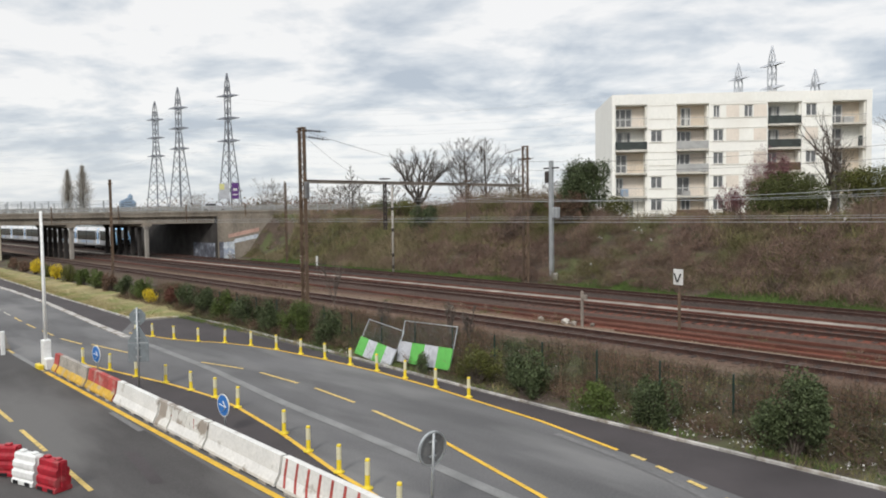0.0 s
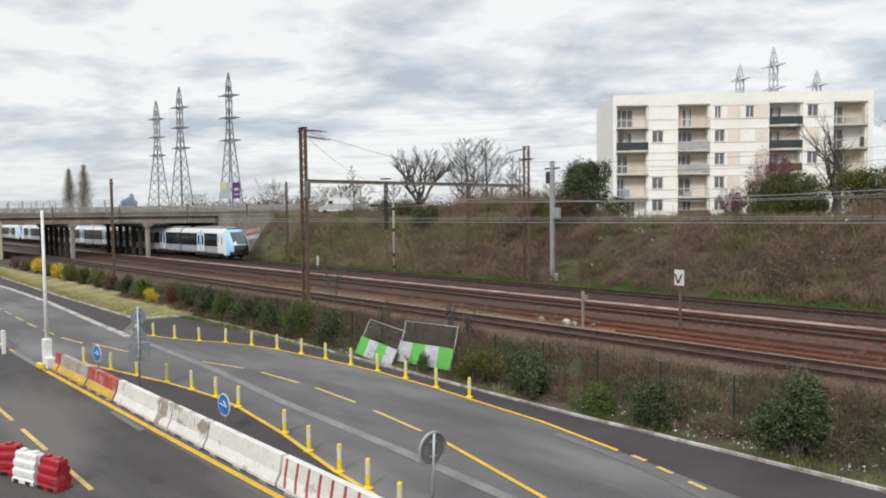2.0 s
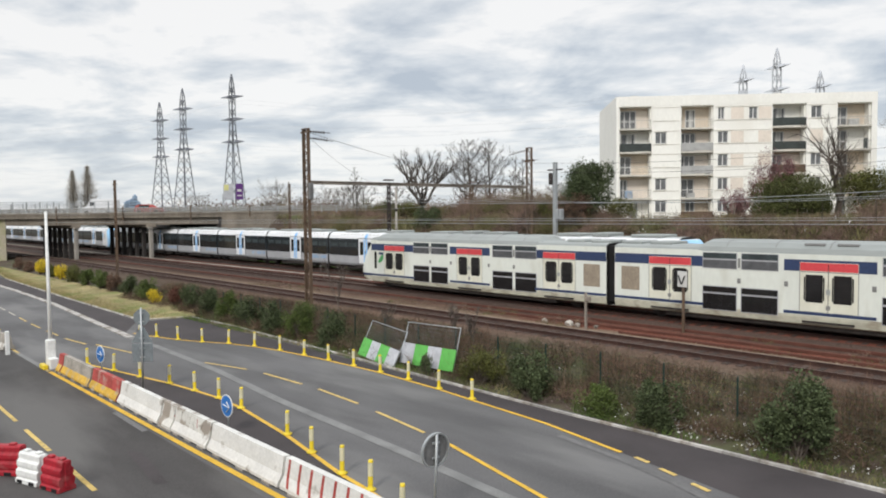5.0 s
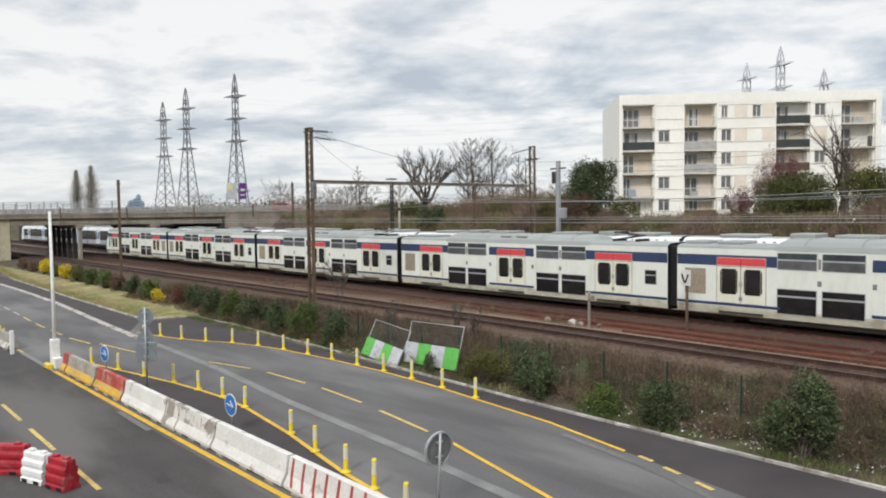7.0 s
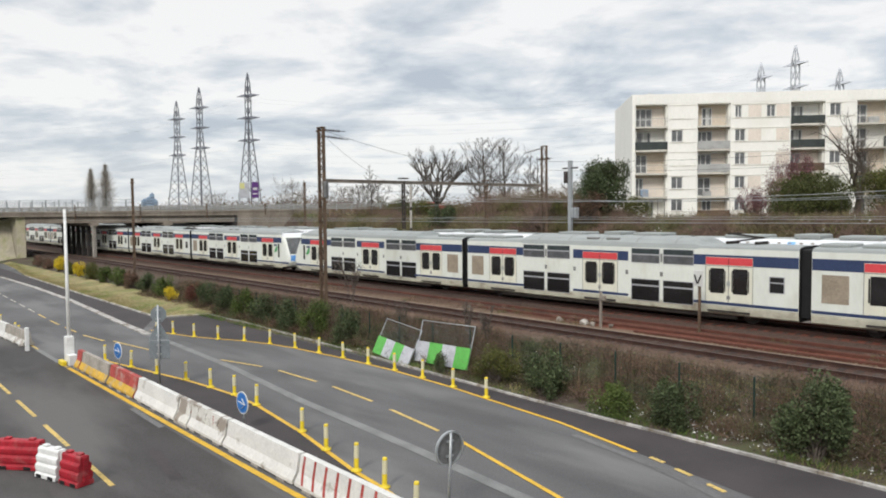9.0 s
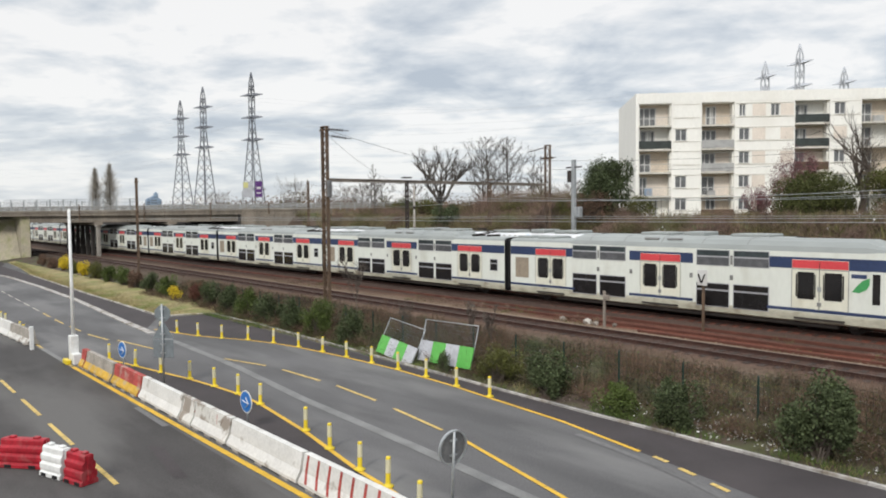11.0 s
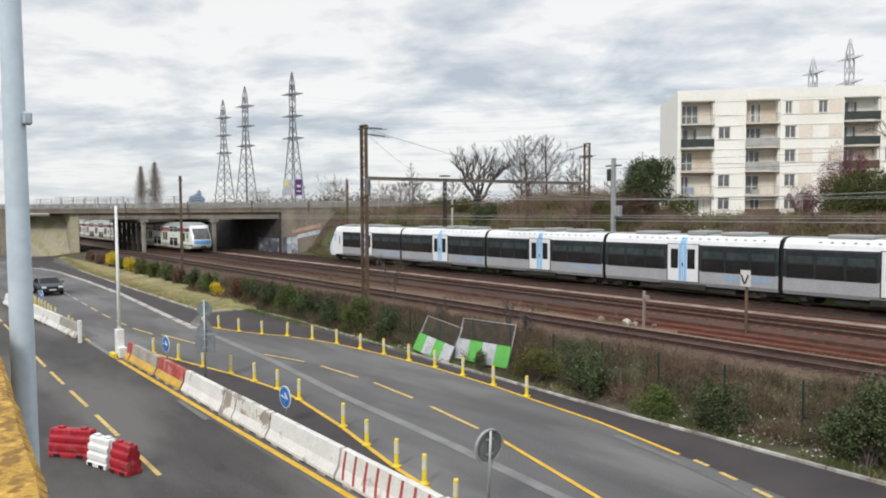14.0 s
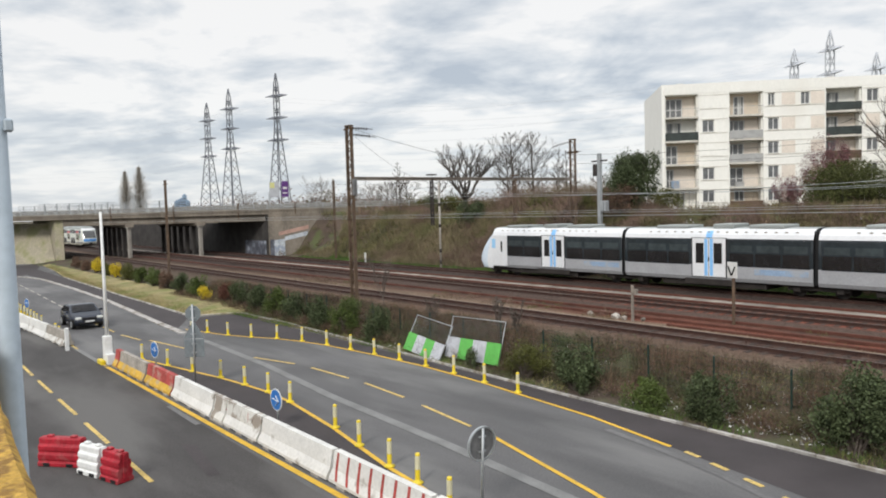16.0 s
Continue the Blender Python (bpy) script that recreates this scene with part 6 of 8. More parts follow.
def build_panels():
    """Fallen site-fence panels with green and grey boards."""
    for a, yaw, tilt, lean, W, H, board in (((-28.1, 20.12, 0.10), -8.0, 3.0, 25, 3.3, 1.76, 0.86), ((-25.0, 20.2, 0.14), 0.0, -1.5, 17, 3.5, 1.86, 0.92)):
        th = thing("site_fence_panel", "leaning site fence panel with green and grey striped board", "fence panel", Matrix.Translation(a) @ Matrix.Rotation(radians(yaw), 4, "Z") @ Matrix.Rotation(radians(tilt), 4, "Y") @ Matrix.Rotation(radians(-lean), 4, "X"), group="site fence panels")
        for i in range(4):
            part("stripe_board", box(i * W / 4, (i + 1) * W / 4, -0.02, 0.02, 0.0, board), M["green_panel"] if (i + (0 if a[0] < -26 else 1)) % 2 == 0 else M["grey_panel"], th)
        for x in (0.02, W - 0.02):
            part("upright", tube([(x, 0.045, 0.0), (x, 0.045, H)], 0.018, 8), M["galvanised"], th)
        part("top_rail", tube([(0, 0.045, H), (W, 0.045, H)], 0.018, 8), M["galvanised"], th)
        bm = bmesh.new()
        for k in range(1, 24):
            add_beam(bm, (k * W / 24, 0.045, board), (k * W / 24, 0.045, H - 0.01), 0.003)
        for k in range(1, 6):
            add_beam(bm, (0, 0.05, board + k * (H - board) / 6), (W, 0.05, board + k * (H - board) / 6), 0.003)
        part("wire_mesh", bm, M["galvanised"], th)


def build_wire_fence():
    th = thing("wire_fence", "dark green wire mesh fence along the bank", "fence")
    y = 21.6
    xs = [-4.9 - 2.55 * i for i in range(19)]
    pm = mesh_of("post", box(-0.024, 0.024, -0.024, 0.024, 0, 1.68), [M["fence_green"]])
    for x in xs:
        part_of("post", pm, None, th).location = (x, y, ground_z(x, y) - 0.1)
    for a, b in zip(xs, xs[1:]):
        bm = bmesh.new()
        za, zb = ground_z(a, y), ground_z(b, y)
        for k in range(9):
            h = 0.08 + k * 0.19
            add_beam(bm, (a, y, za + h), (b, y, zb + h), 0.006)
        for k in range(1, 16):
            t = k / 16
            xx, zz = a + (b - a) * t, za + (zb - za) * t
            add_beam(bm, (xx, y, zz + 0.05), (xx, y, zz + 1.6), 0.005)
        part("mesh_panel", bm, M["fence_green"], th)


def build_car():
    th = thing("car", "dark navy saloon car driving along the road", "car", pose(-60, 11.6, 0))
    # the car's front points along +x
    prof = [(-2.2, 0.30), (-2.24, 0.72), (-2.12, 0.94), (-1.62, 1.0), (-1.05, 1.34), (-0.5, 1.42), (0.05, 1.42), (0.35, 1.38), (1.05, 0.98), (1.8, 0.83), (2.1, 0.62), (2.08, 0.28)]
    bm = bmesh.new()

    def ring(y, s, inset):
        return [(x * (1 - 0.02 * s) , y if z < 1.0 else y * (1 - 0.17 * min(1, (z - 0.98) / 0.45)), z) for x, z in prof]
    add_loft(bm, [ring(y, abs(y), 0) for y in (-0.87, -0.80, 0.80, 0.87)], cap=True, smooth=False)
    for vtx in bm.verts:
        if abs(vtx.co.y) > 0.7:
            vtx.co.y *= 1 - 0.17 * max(0, abs(vtx.co.x) - 1.35)
    bmesh.ops.recalc_face_normals(bm, faces=bm.faces)
    bmesh.ops.bevel(bm, geom=list(bm.edges), offset=0.03, segments=2, affect="EDGES", clamp_overlap=True)
    body = part("body", bm, M["car_paint"], th, smooth=True)

    def plate(name, pts, mt, label=""):
        b = bmesh.new()
        b.faces.new([b.verts.new(p) for p in pts])
        r = bmesh.ops.extrude_face_region(b, geom=list(b.faces))
        bmesh.ops.recalc_face_normals(b, faces=b.faces)
        return part(name, b, mt, th, label)
    ws = lambda z: 0.35 + (1.38 - z) / 0.40 * 0.70
    plate("windscreen", [(ws(1.02) + 0.02, -0.74, 1.03), (ws(1.02) + 0.02, 0.74, 1.03), (ws(1.37) + 0.02, 0.62, 1.385), (ws(1.37) + 0.02, -0.62, 1.385)], M["window"])
    for s in (-1, 1):
        plate("side_window", [(0.85, s * 0.872, 1.0), (-1.35, s * 0.872, 1.0), (-0.95, s * 0.765, 1.33), (0.30, s * 0.765, 1.34)], M["window"])
        part("mirror", box(0.72, 0.86, s * 1.0 - 0.1, s * 1.0 + 0.1, 0.98, 1.12, bev=0.03), M["car_paint"], th)
        lamp = part("headlight", box(1.9, 2.05, s * 0.62 - 0.17, s * 0.62 + 0.17, 0.64, 0.78, bev=0.03), M["light_glass"], th)
        for x in (-1.28, 1.28):
            bm = bmesh.new()
            n = 20
            add_loft(bm, [[(0.31 * math.cos(a * math.tau / n), s * yy, 0.31 + 0.31 * math.sin(a * math.tau / n)) for a in range(n)] for yy in (0.68, 0.885)], cap=True)
            bmesh.ops.recalc_face_normals(bm, faces=bm.faces)
            wh = part("wheel", bm, M["black"], th)
            wh.location = (x, 0, 0)
            rim = bmesh.new()
            add_loft(rim, [[(0.2 * math.cos(a * math.tau / n), s * yy, 0.31 + 0.2 * math.sin(a * math.tau / n)) for a in range(n)] for yy in (0.80, 0.895)], cap=True)
            bmesh.ops.recalc_face_normals(rim, faces=rim.faces)
            part("rim", rim, M["galvanised"], wh)
    part("grille", box(1.98, 2.09, -0.42, 0.42, 0.55, 0.74, bev=0.02), M["black"], th)
    part("bumper_intake", box(2.0, 2.085, -0.6, 0.6, 0.34, 0.46, bev=0.02), M["black"], th)
    part("number_plate", box(2.06, 2.10, -0.26, 0.26, 0.46, 0.56), M["white_plastic"], th)
    return th


def build_near_camera():
    # ochre parapet of the viewing ramp, and the lamp post beside it
    wall = thing("parapet", "weathered ochre rendered parapet wall", "wall", kind="structure")
    top = 5.9
    bm = bmesh.new()
    ring = []
    for i in range(40):
        x = -1.9 - i * 0.22
        y = 0.385 + (-x - 2.5) * 0.062
        y += 0.012 * noise.noise(Vector((x * 3, 0, 0)))
        z = top + 0.012 * noise.noise(Vector((x * 4, 2, 0)))
        ring.append([(x, y, -0.02), (x, y, z - 0.03), (x, y - 0.03, z), (x, y - 0.55, z), (x, y - 0.55, -0.02)])
    add_loft(bm, ring, cap=True)
    bmesh.ops.recalc_face_normals(bm, faces=bm.faces)
    part("wall_body", bm, M["ochre"], wall)
    th = thing("lamp_post", "tall grey-blue tapered street lamp post", "lamp post", pose(-7.025, 0.895, 0))
    part("shaft", tube([(0, 0, 0), (0, 0, 1.2), (0, 0, 12.0)], [0.118, 0.112, 0.07], 16), M["lamp_grey"], th)
    part("arm", tube([(0, 0, 11.9), (-0.3, 0.5, 12.6), (-0.7, 1.4, 12.8)], 0.05, 8), M["lamp_grey"], th)
    part("lamp_head", box(-0.95, -0.55, 1.3, 2.0, 12.72, 12.88, bev=0.04), M["galvanised"], th)
    part("fixing", box(0.05, 0.12, 0.05, 0.12, 7.55, 7.66, bev=0.015), M["lamp_grey"], th)


def build_billboard():
    th = thing("billboard", "roadside billboard with pale and purple posters", "billboard", pose(-117.5, 57.7, 0, 0, 0, 62))
    for x in (-1.6, 1.8):
        part("post", box(x - 0.1, x + 0.1, 0.1, 0.3, 7.0, 10.6), M["galvanised"], th)
    part("pale_poster", box(-1.5, 0.2, -0.05, 0.1, 9.9, 12.6, bev=0.03), M["grey_panel"], th)
    part("yellow_patch", box(-1.4, -0.6, -0.065, -0.052, 11.5, 12.5), mat("poster_yellow", (0.6, 0.58, 0.25), 0.5, var=0.1, bump=0), th)
    part("purple_poster", box(0.6, 1.8, -0.05, 0.1, 9.9, 12.7, bev=0.03), M["purple"], th)
    part("white_mark", box(0.85, 1.55, -0.065, -0.052, 11.3, 11.7), M["white_paint"], th)
    part("white_bar", box(0.8, 1.6, -0.065, -0.052, 10.5, 10.7), M["white_paint"], th)


def bridge_vehicle(name, label, category, prof, half, glass_side, mt):
    """A road vehicle for the bridge; its front points along +x."""
    v = thing(name, label, category, group="bridge traffic")
    bm = bmesh.new()
    add_loft(bm, [[(a, yy * (1 if b < 1.1 else 0.9), b) for a, b in prof] for yy in (-half, half)], cap=True)
    bmesh.ops.recalc_face_normals(bm, faces=bm.faces)
    bmesh.ops.bevel(bm, geom=list(bm.edges), offset=0.06, segments=2, affect="EDGES", clamp_overlap=True)
    part("body", bm, M[mt], v)
    x0, x1, z0, z1 = glass_side
    x_s, x_e = prof[-4][0], prof[-3][0]
    for s in (-1, 1):
        part("side_window", box(x0, x1, s * half * 0.93 - 0.05, s * half * 0.93 + 0.05, z0, z1, bev=0.02), M["window"], v)
        for wx in (prof[0][0] * 0.62, prof[-1][0] * 0.66):
            part("wheel", tube([(wx, s * (half - 0.2), 0.33), (wx, s * (half + 0.02), 0.33)], 0.33, 16), M["black"], v)
    return v


VAN = bridge_vehicle("delivery_van", "white high-roofed delivery van driving over the bridge", "van", [(-2.7, 0.4), (-2.75, 2.3), (-2.6, 2.5), (1.0, 2.5), (1.9, 1.35), (2.65, 1.1), (2.75, 0.4)], 0.97, (0.55, 1.25, 1.45, 2.0), "train_white")
GREY_CAR = bridge_vehicle("grey_car", "pale silver car driving over the bridge", "car", [(-2.05, 0.35), (-2.08, 0.95), (-1.5, 1.42), (0.1, 1.45), (1.0, 0.98), (1.95, 0.8), (2.05, 0.35)], 0.86, (-1.3, 0.3, 1.0, 1.34), "grey_panel")
RED_CAR = bridge_vehicle("red_car", "dull red car driving over the bridge", "car", [(-2.05, 0.35), (-2.08, 1.0), (-1.6, 1.48), (0.1, 1.5), (1.0, 1.0), (1.95, 0.82), (2.05, 0.35)], 0.88, (-1.3, 0.3, 1.02, 1.38), "barrier_red")

build_bollards()
build_barriers()
build_signs()
build_panels()
build_wire_fence()
car = build_car()
build_near_camera()
build_billboard()

# ---------------------------------------------------------------- plants
M.update(
    twig=mat("brown_twigs", (0.205, 0.138, 0.108), 0.95, var=0.3, scale=0.35, fine=3, bump=0, island=0.35, spots=(0.22, 0.5, 0.62, (0.125, 0.115, 0.05))),
    twig_dark=mat("dark_twigs", (0.085, 0.062, 0.05), 0.95, var=0.3, scale=0.35, fine=3, bump=0, island=0.35),
    weed=mat("dry_weed", (0.140, 0.090, 0.062), 0.95, var=0.4, scale=0.4, fine=3, bump=0, island=0.55, spots=(0.3, 0.54, 0.66, (0.070, 0.078, 0.04))),
    poplar_bark=mat("poplar_twigs", (0.36, 0.33, 0.285), 0.95, var=0.25, scale=1, fine=4, bump=0, island=0.3),
    slope_grass=mat("slope_grass", (0.150, 0.138, 0.058), 0.9, var=0.35, scale=0.3, fine=3, bump=0, island=0.45, spots=(0.25, 0.48, 0.62, (0.20, 0.155, 0.09))),
    limb=mat("wet_bark", (0.105, 0.092, 0.08), 0.95, var=0.3, scale=1, fine=12, bump=0.2),
    pale_limb=mat("pale_bark", (0.19, 0.17, 0.15), 0.95, var=0.3, scale=1, fine=12, bump=0.2),
    bark=mat("bark", (0.115, 0.095, 0.08), 0.95, var=0.3, scale=1, fine=12),
    leaf_dark=mat("dark_green_leaves", (0.074, 0.095, 0.044), 0.7, var=0.3, scale=0.7, fine=4, bump=0, island=0.45, spec=0.15),
    leaf_russet=mat("russet_leaves", (0.15, 0.066, 0.048), 0.8, var=0.3, scale=0.5, fine=4, bump=0, island=0.45, spec=0.15),
    rubble=mat("mixed_rubble", (0.19, 0.155, 0.13), 0.95, var=0.3, scale=1, fine=6, bump=0, island=0.6),
    pale_grass=mat("pale_slope_grass", (0.23, 0.185, 0.115), 0.9, var=0.3, scale=0.3, fine=3, bump=0, island=0.4, spots=(0.2, 0.46, 0.60, (0.17, 0.165, 0.075))),
    leaf_hedge=mat("hedge_leaves", (0.085, 0.095, 0.034), 0.7, var=0.35, scale=0.5, fine=4, bump=0, island=0.45, spec=0.12),
    leaf_mid=mat("green_leaves", (0.085, 0.115, 0.032), 0.6, var=0.3, scale=0.7, fine=4, bump=0, island=0.4, spec=0.15),
    leaf_olive=mat("olive_leaves", (0.10, 0.105, 0.03), 0.65, var=0.3, scale=0.7, fine=4, bump=0, island=0.4, spec=0.15),
    leaf_brown=mat("dry_leaves", (0.165, 0.105, 0.074), 0.8, var=0.3, scale=0.5, fine=4, bump=0, island=0.45, spec=0.15),
    leaf_red=mat("purple_red_leaves", (0.21, 0.098, 0.105), 0.6, var=0.3, scale=0.7, fine=4, bump=0, island=0.4, spec=0.15),
    stones=track_bed("loose_stones", BED, (0.104, 0.047, 0.034), island=0.45, fine=8, bump=0.0),
    bloom=mat("yellow_blossom", (0.62, 0.47, 0.02), 0.6, var=0.2, scale=1, fine=5, bump=0, island=0.3),
    grass=mat("spring_grass", (0.115, 0.135, 0.038), 0.85, var=0.3, scale=0.3, fine=4, bump=0, island=0.4, spots=(0.35, 0.47, 0.62, (0.26, 0.22, 0.10))),
    grass_green=mat("fresh_grass", (0.085, 0.14, 0.03), 0.85, var=0.3, scale=0.4, fine=4, bump=0, island=0.4),
    straw=mat("straw_grass", (0.30, 0.25, 0.12), 0.9, var=0.3, scale=0.35, fine=4, bump=0.2, island=0.3, spots=(0.4, 0.48, 0.62, (0.17, 0.18, 0.06))),
)
RNG = np.random.default_rng(7)


def quad_mesh(name, quads, mt):
    """A mesh from an array of four-cornered pieces (n, 4, 3)."""
    n = len(quads)
    me = bpy.data.meshes.new(name)
    me.vertices.add(4 * n)
    me.vertices.foreach_set("co", np.ascontiguousarray(quads, dtype=np.float32).ravel())
    me.loops.add(4 * n)
    me.loops.foreach_set("vertex_index", np.arange(4 * n, dtype=np.int32))
    me.polygons.add(n)
    me.polygons.foreach_set("loop_start", np.arange(0, 4 * n, 4, dtype=np.int32))
    me.update(calc_edges=True)
    me.materials.append(mt)
    return me


def unit(v):
    return v / np.maximum(np.linalg.norm(v, axis=1, keepdims=True), 1e-6)


def leaves(c, size, up=0.2):
    """Small pointed leaves at the points c."""
    n = len(c)
    a = unit(RNG.normal(size=(n, 3)) + np.array([0, 0, up]))
    b = unit(np.cross(a, RNG.normal(size=(n, 3))))
    s = (size * RNG.uniform(0.6, 1.4, n))[:, None]
    return np.stack([c, c + a * s * 0.5 + b * s * 0.32, c + a * s, c + a * s * 0.5 - b * s * 0.32], 1)


def blades(c, d, length, width):
    """Thin tapered stems from c along d."""
    n = len(c)
    b = unit(np.cross(d, RNG.normal(size=(n, 3)))) * (np.broadcast_to(width, (n,)) / 2)[:, None]
    e = c + d * np.broadcast_to(length, (n,))[:, None]
    return np.stack([c - b, c + b, e + b * 0.35, e - b * 0.35], 1)


def lumpy(n, rx, ry, h, seed, lobes=20):
    """Points in a bush made of several lobes, thinner inside."""
    r = np.random.default_rng(seed)
    ctr = np.stack([r.uniform(-0.72, 0.72, lobes) * rx, r.uniform(-0.72, 0.72, lobes) * ry, r.uniform(0.18, 0.80, lobes) * h], 1)
    ctr[:, :2] *= np.sqrt(np.maximum(0.15, 1 - (ctr[:, 2:] / h - 0.3) ** 2 * 2.2))
    rad = r.uniform(0.17, 0.44, lobes)
    k = r.integers(0, lobes, n)
    v = r.normal(size=(n, 3))
    v /= np.linalg.norm(v, axis=1, keepdims=True)
    p = ctr[k] + v * (np.where(r.random(n) < 0.12, r.uniform(1.0, 1.3, n), r.uniform(0.3, 1.0, n) ** 0.5) * rad[k])[:, None] * np.array([rx, ry, h * 0.75])
    p[:, 2] = np.abs(p[:, 2]) + 0.03
    return p


def bush(x, y, rx, ry, h, mt, n, leaf, seed, label, group="", twigs=140, name="bush", z=None):
    th = thing(name, label, "bush", pose(x, y, (ground_z(x, y) if z is None else z) - 0.04), group=group)
    pts = lumpy(n, rx, ry, h, seed)
    part_of("foliage", quad_mesh("foliage", leaves(pts, leaf), mt), None, th)
    r = np.random.default_rng(seed + 1)
    tip = lumpy(twigs, rx * 0.95, ry * 0.95, h, seed)
    base = np.stack([r.normal(0, 0.12 * rx, twigs), r.normal(0, 0.12 * ry, twigs), np.zeros(twigs)], 1)
    d = tip - base
    ln = np.linalg.norm(d, axis=1)
    part_of("branchwork", quad_mesh("branchwork", blades(base, unit(d), ln, 0.03), M["bark"]), None, th)
    return th


def branch_mesh(h, r0, seed, spread=0.75, depth=5, lean=0.0, upward=0.25, fine=3):
    """A bare tree's trunk and limbs as one tapered mesh, and the tips of its limbs."""
    r = random.Random(seed)
    verts, faces, tips = [], [], []

    def limb(p, d, ln, rad, lev):
        segs = 4 if lev == 0 else 3
        n = 6 if lev < 2 else (4 if lev < 4 else 3)
        prev = None
        for i in range(segs + 1):
            q = d.to_track_quat("Z", "Y")
            rr = max(0.009, rad) * (1 - 0.45 * i / segs)
            idx = len(verts)
            for k in range(n):
                verts.append(tuple(p + q @ Vector((math.cos(k * math.tau / n) * rr, math.sin(k * math.tau / n) * rr, 0))))
            if prev is not None:
                for k in range(n):
                    faces.append((prev + k, prev + (k + 1) % n, idx + (k + 1) % n, idx + k))
            prev = idx
            if i < segs:
                if lev > 0 and lev < depth and i > 0 and r.random() < 0.55:
                    fork(p, d, ln * r.uniform(0.45, 0.7), rr * 0.6, lev + 1)
                d = (d + Vector((r.uniform(-1, 1), r.uniform(-1, 1), r.uniform(-0.3, 0.7) * upward * 2)) * 0.22).normalized()
                p = p + d * (ln / segs)
        if lev < depth:
            for _ in range(4 if lev == 0 else 2):
                fork(p, d, ln * (r.uniform(1.0, 1.4) if lev == 0 else r.uniform(0.62, 0.88)), rad * 0.55, lev + 1)
        else:
            tips.append((p, d))

    def fork(p, d, ln, rad, lev):
        v = Vector((r.uniform(-1, 1), r.uniform(-1, 1), r.uniform(-0.5, 0.6)))
        limb(p, (d + v * spread + Vector((0, 0, upward))).normalized(), ln, rad, lev)

    limb(Vector((0, 0, 0)), Vector((lean, 0, 1)).normalized(), h * 0.20, r0, 0)
    return verts, faces, tips


def tree(x, y, z, h, r0, seed, label, spread=0.75, depth=5, upward=0.25, crown=None, leaf=0.1, per_tip=2, mt=None, name="tree", group="bare trees"):
    th = thing(name, label, "tree", pose(x, y, z - 0.1), group=group)
    verts, faces, tips = branch_mesh(h, r0, seed, spread, depth, upward=upward)
    top = max(v[2] for v in verts)
    k = h / top
    me = bpy.data.meshes.new("trunk")
    me.from_pydata([(a * k, b * k, c * k) for a, b, c in verts], [], faces)
    part_of("trunk", me, mt or M["bark"], th)
    c = np.array([tuple(p) for p, d in tips]) * k
    d = np.array([tuple(q) for p, q in tips])
    c4, d4 = np.repeat(c, 5, 0), unit(np.repeat(d, 5, 0) + RNG.normal(0, 0.5, (len(c) * 5, 3)))
    part_of("crown", quad_mesh("crown", blades(c4, d4, RNG.uniform(0.5, 1.25, len(c4)) * h / 9, 0.028), mt or M["bark"]), None, th)
    if crown is not None:
        cc = np.repeat(c, per_tip, 0) + RNG.normal(0, h * 0.035, (len(c) * per_tip, 3))
        part_of("crown", quad_mesh("crown", leaves(cc, leaf), crown), None, th)
    return th


def add_limb(verts, faces, pts, r0, r1, n=5):
    """A tapered limb through pts, added to vertex and face lists."""
    prev = None
    for i, p in enumerate(pts):
        d = (pts[min(i + 1, len(pts) - 1)] - pts[max(i - 1, 0)]).normalized()
        q = d.to_track_quat("Z", "Y")
        rr = r0 + (r1 - r0) * i / (len(pts) - 1)
        idx = len(verts)
        for k in range(n):
            verts.append(tuple(p + q @ Vector((math.cos(k * math.tau / n) * rr, math.sin(k * math.tau / n) * rr, 0))))
        if prev is not None:
            for k in range(n):
                faces.append((prev + k, prev + (k + 1) % n, idx + (k + 1) % n, idx + k))
        prev = idx


def bent(p, d, ln, r, wobble, rise, segs=4):
    """Points of a limb that wavers and turns upward."""
    pts = [p]
    for _ in range(segs):
        d = (d + Vector((r.uniform(-1, 1), r.uniform(-1, 1), r.uniform(-1, 1))) * wobble + Vector((0, 0, rise))).normalized()
        p = p + d * (ln / segs)
        pts.append(p)
    return pts, d


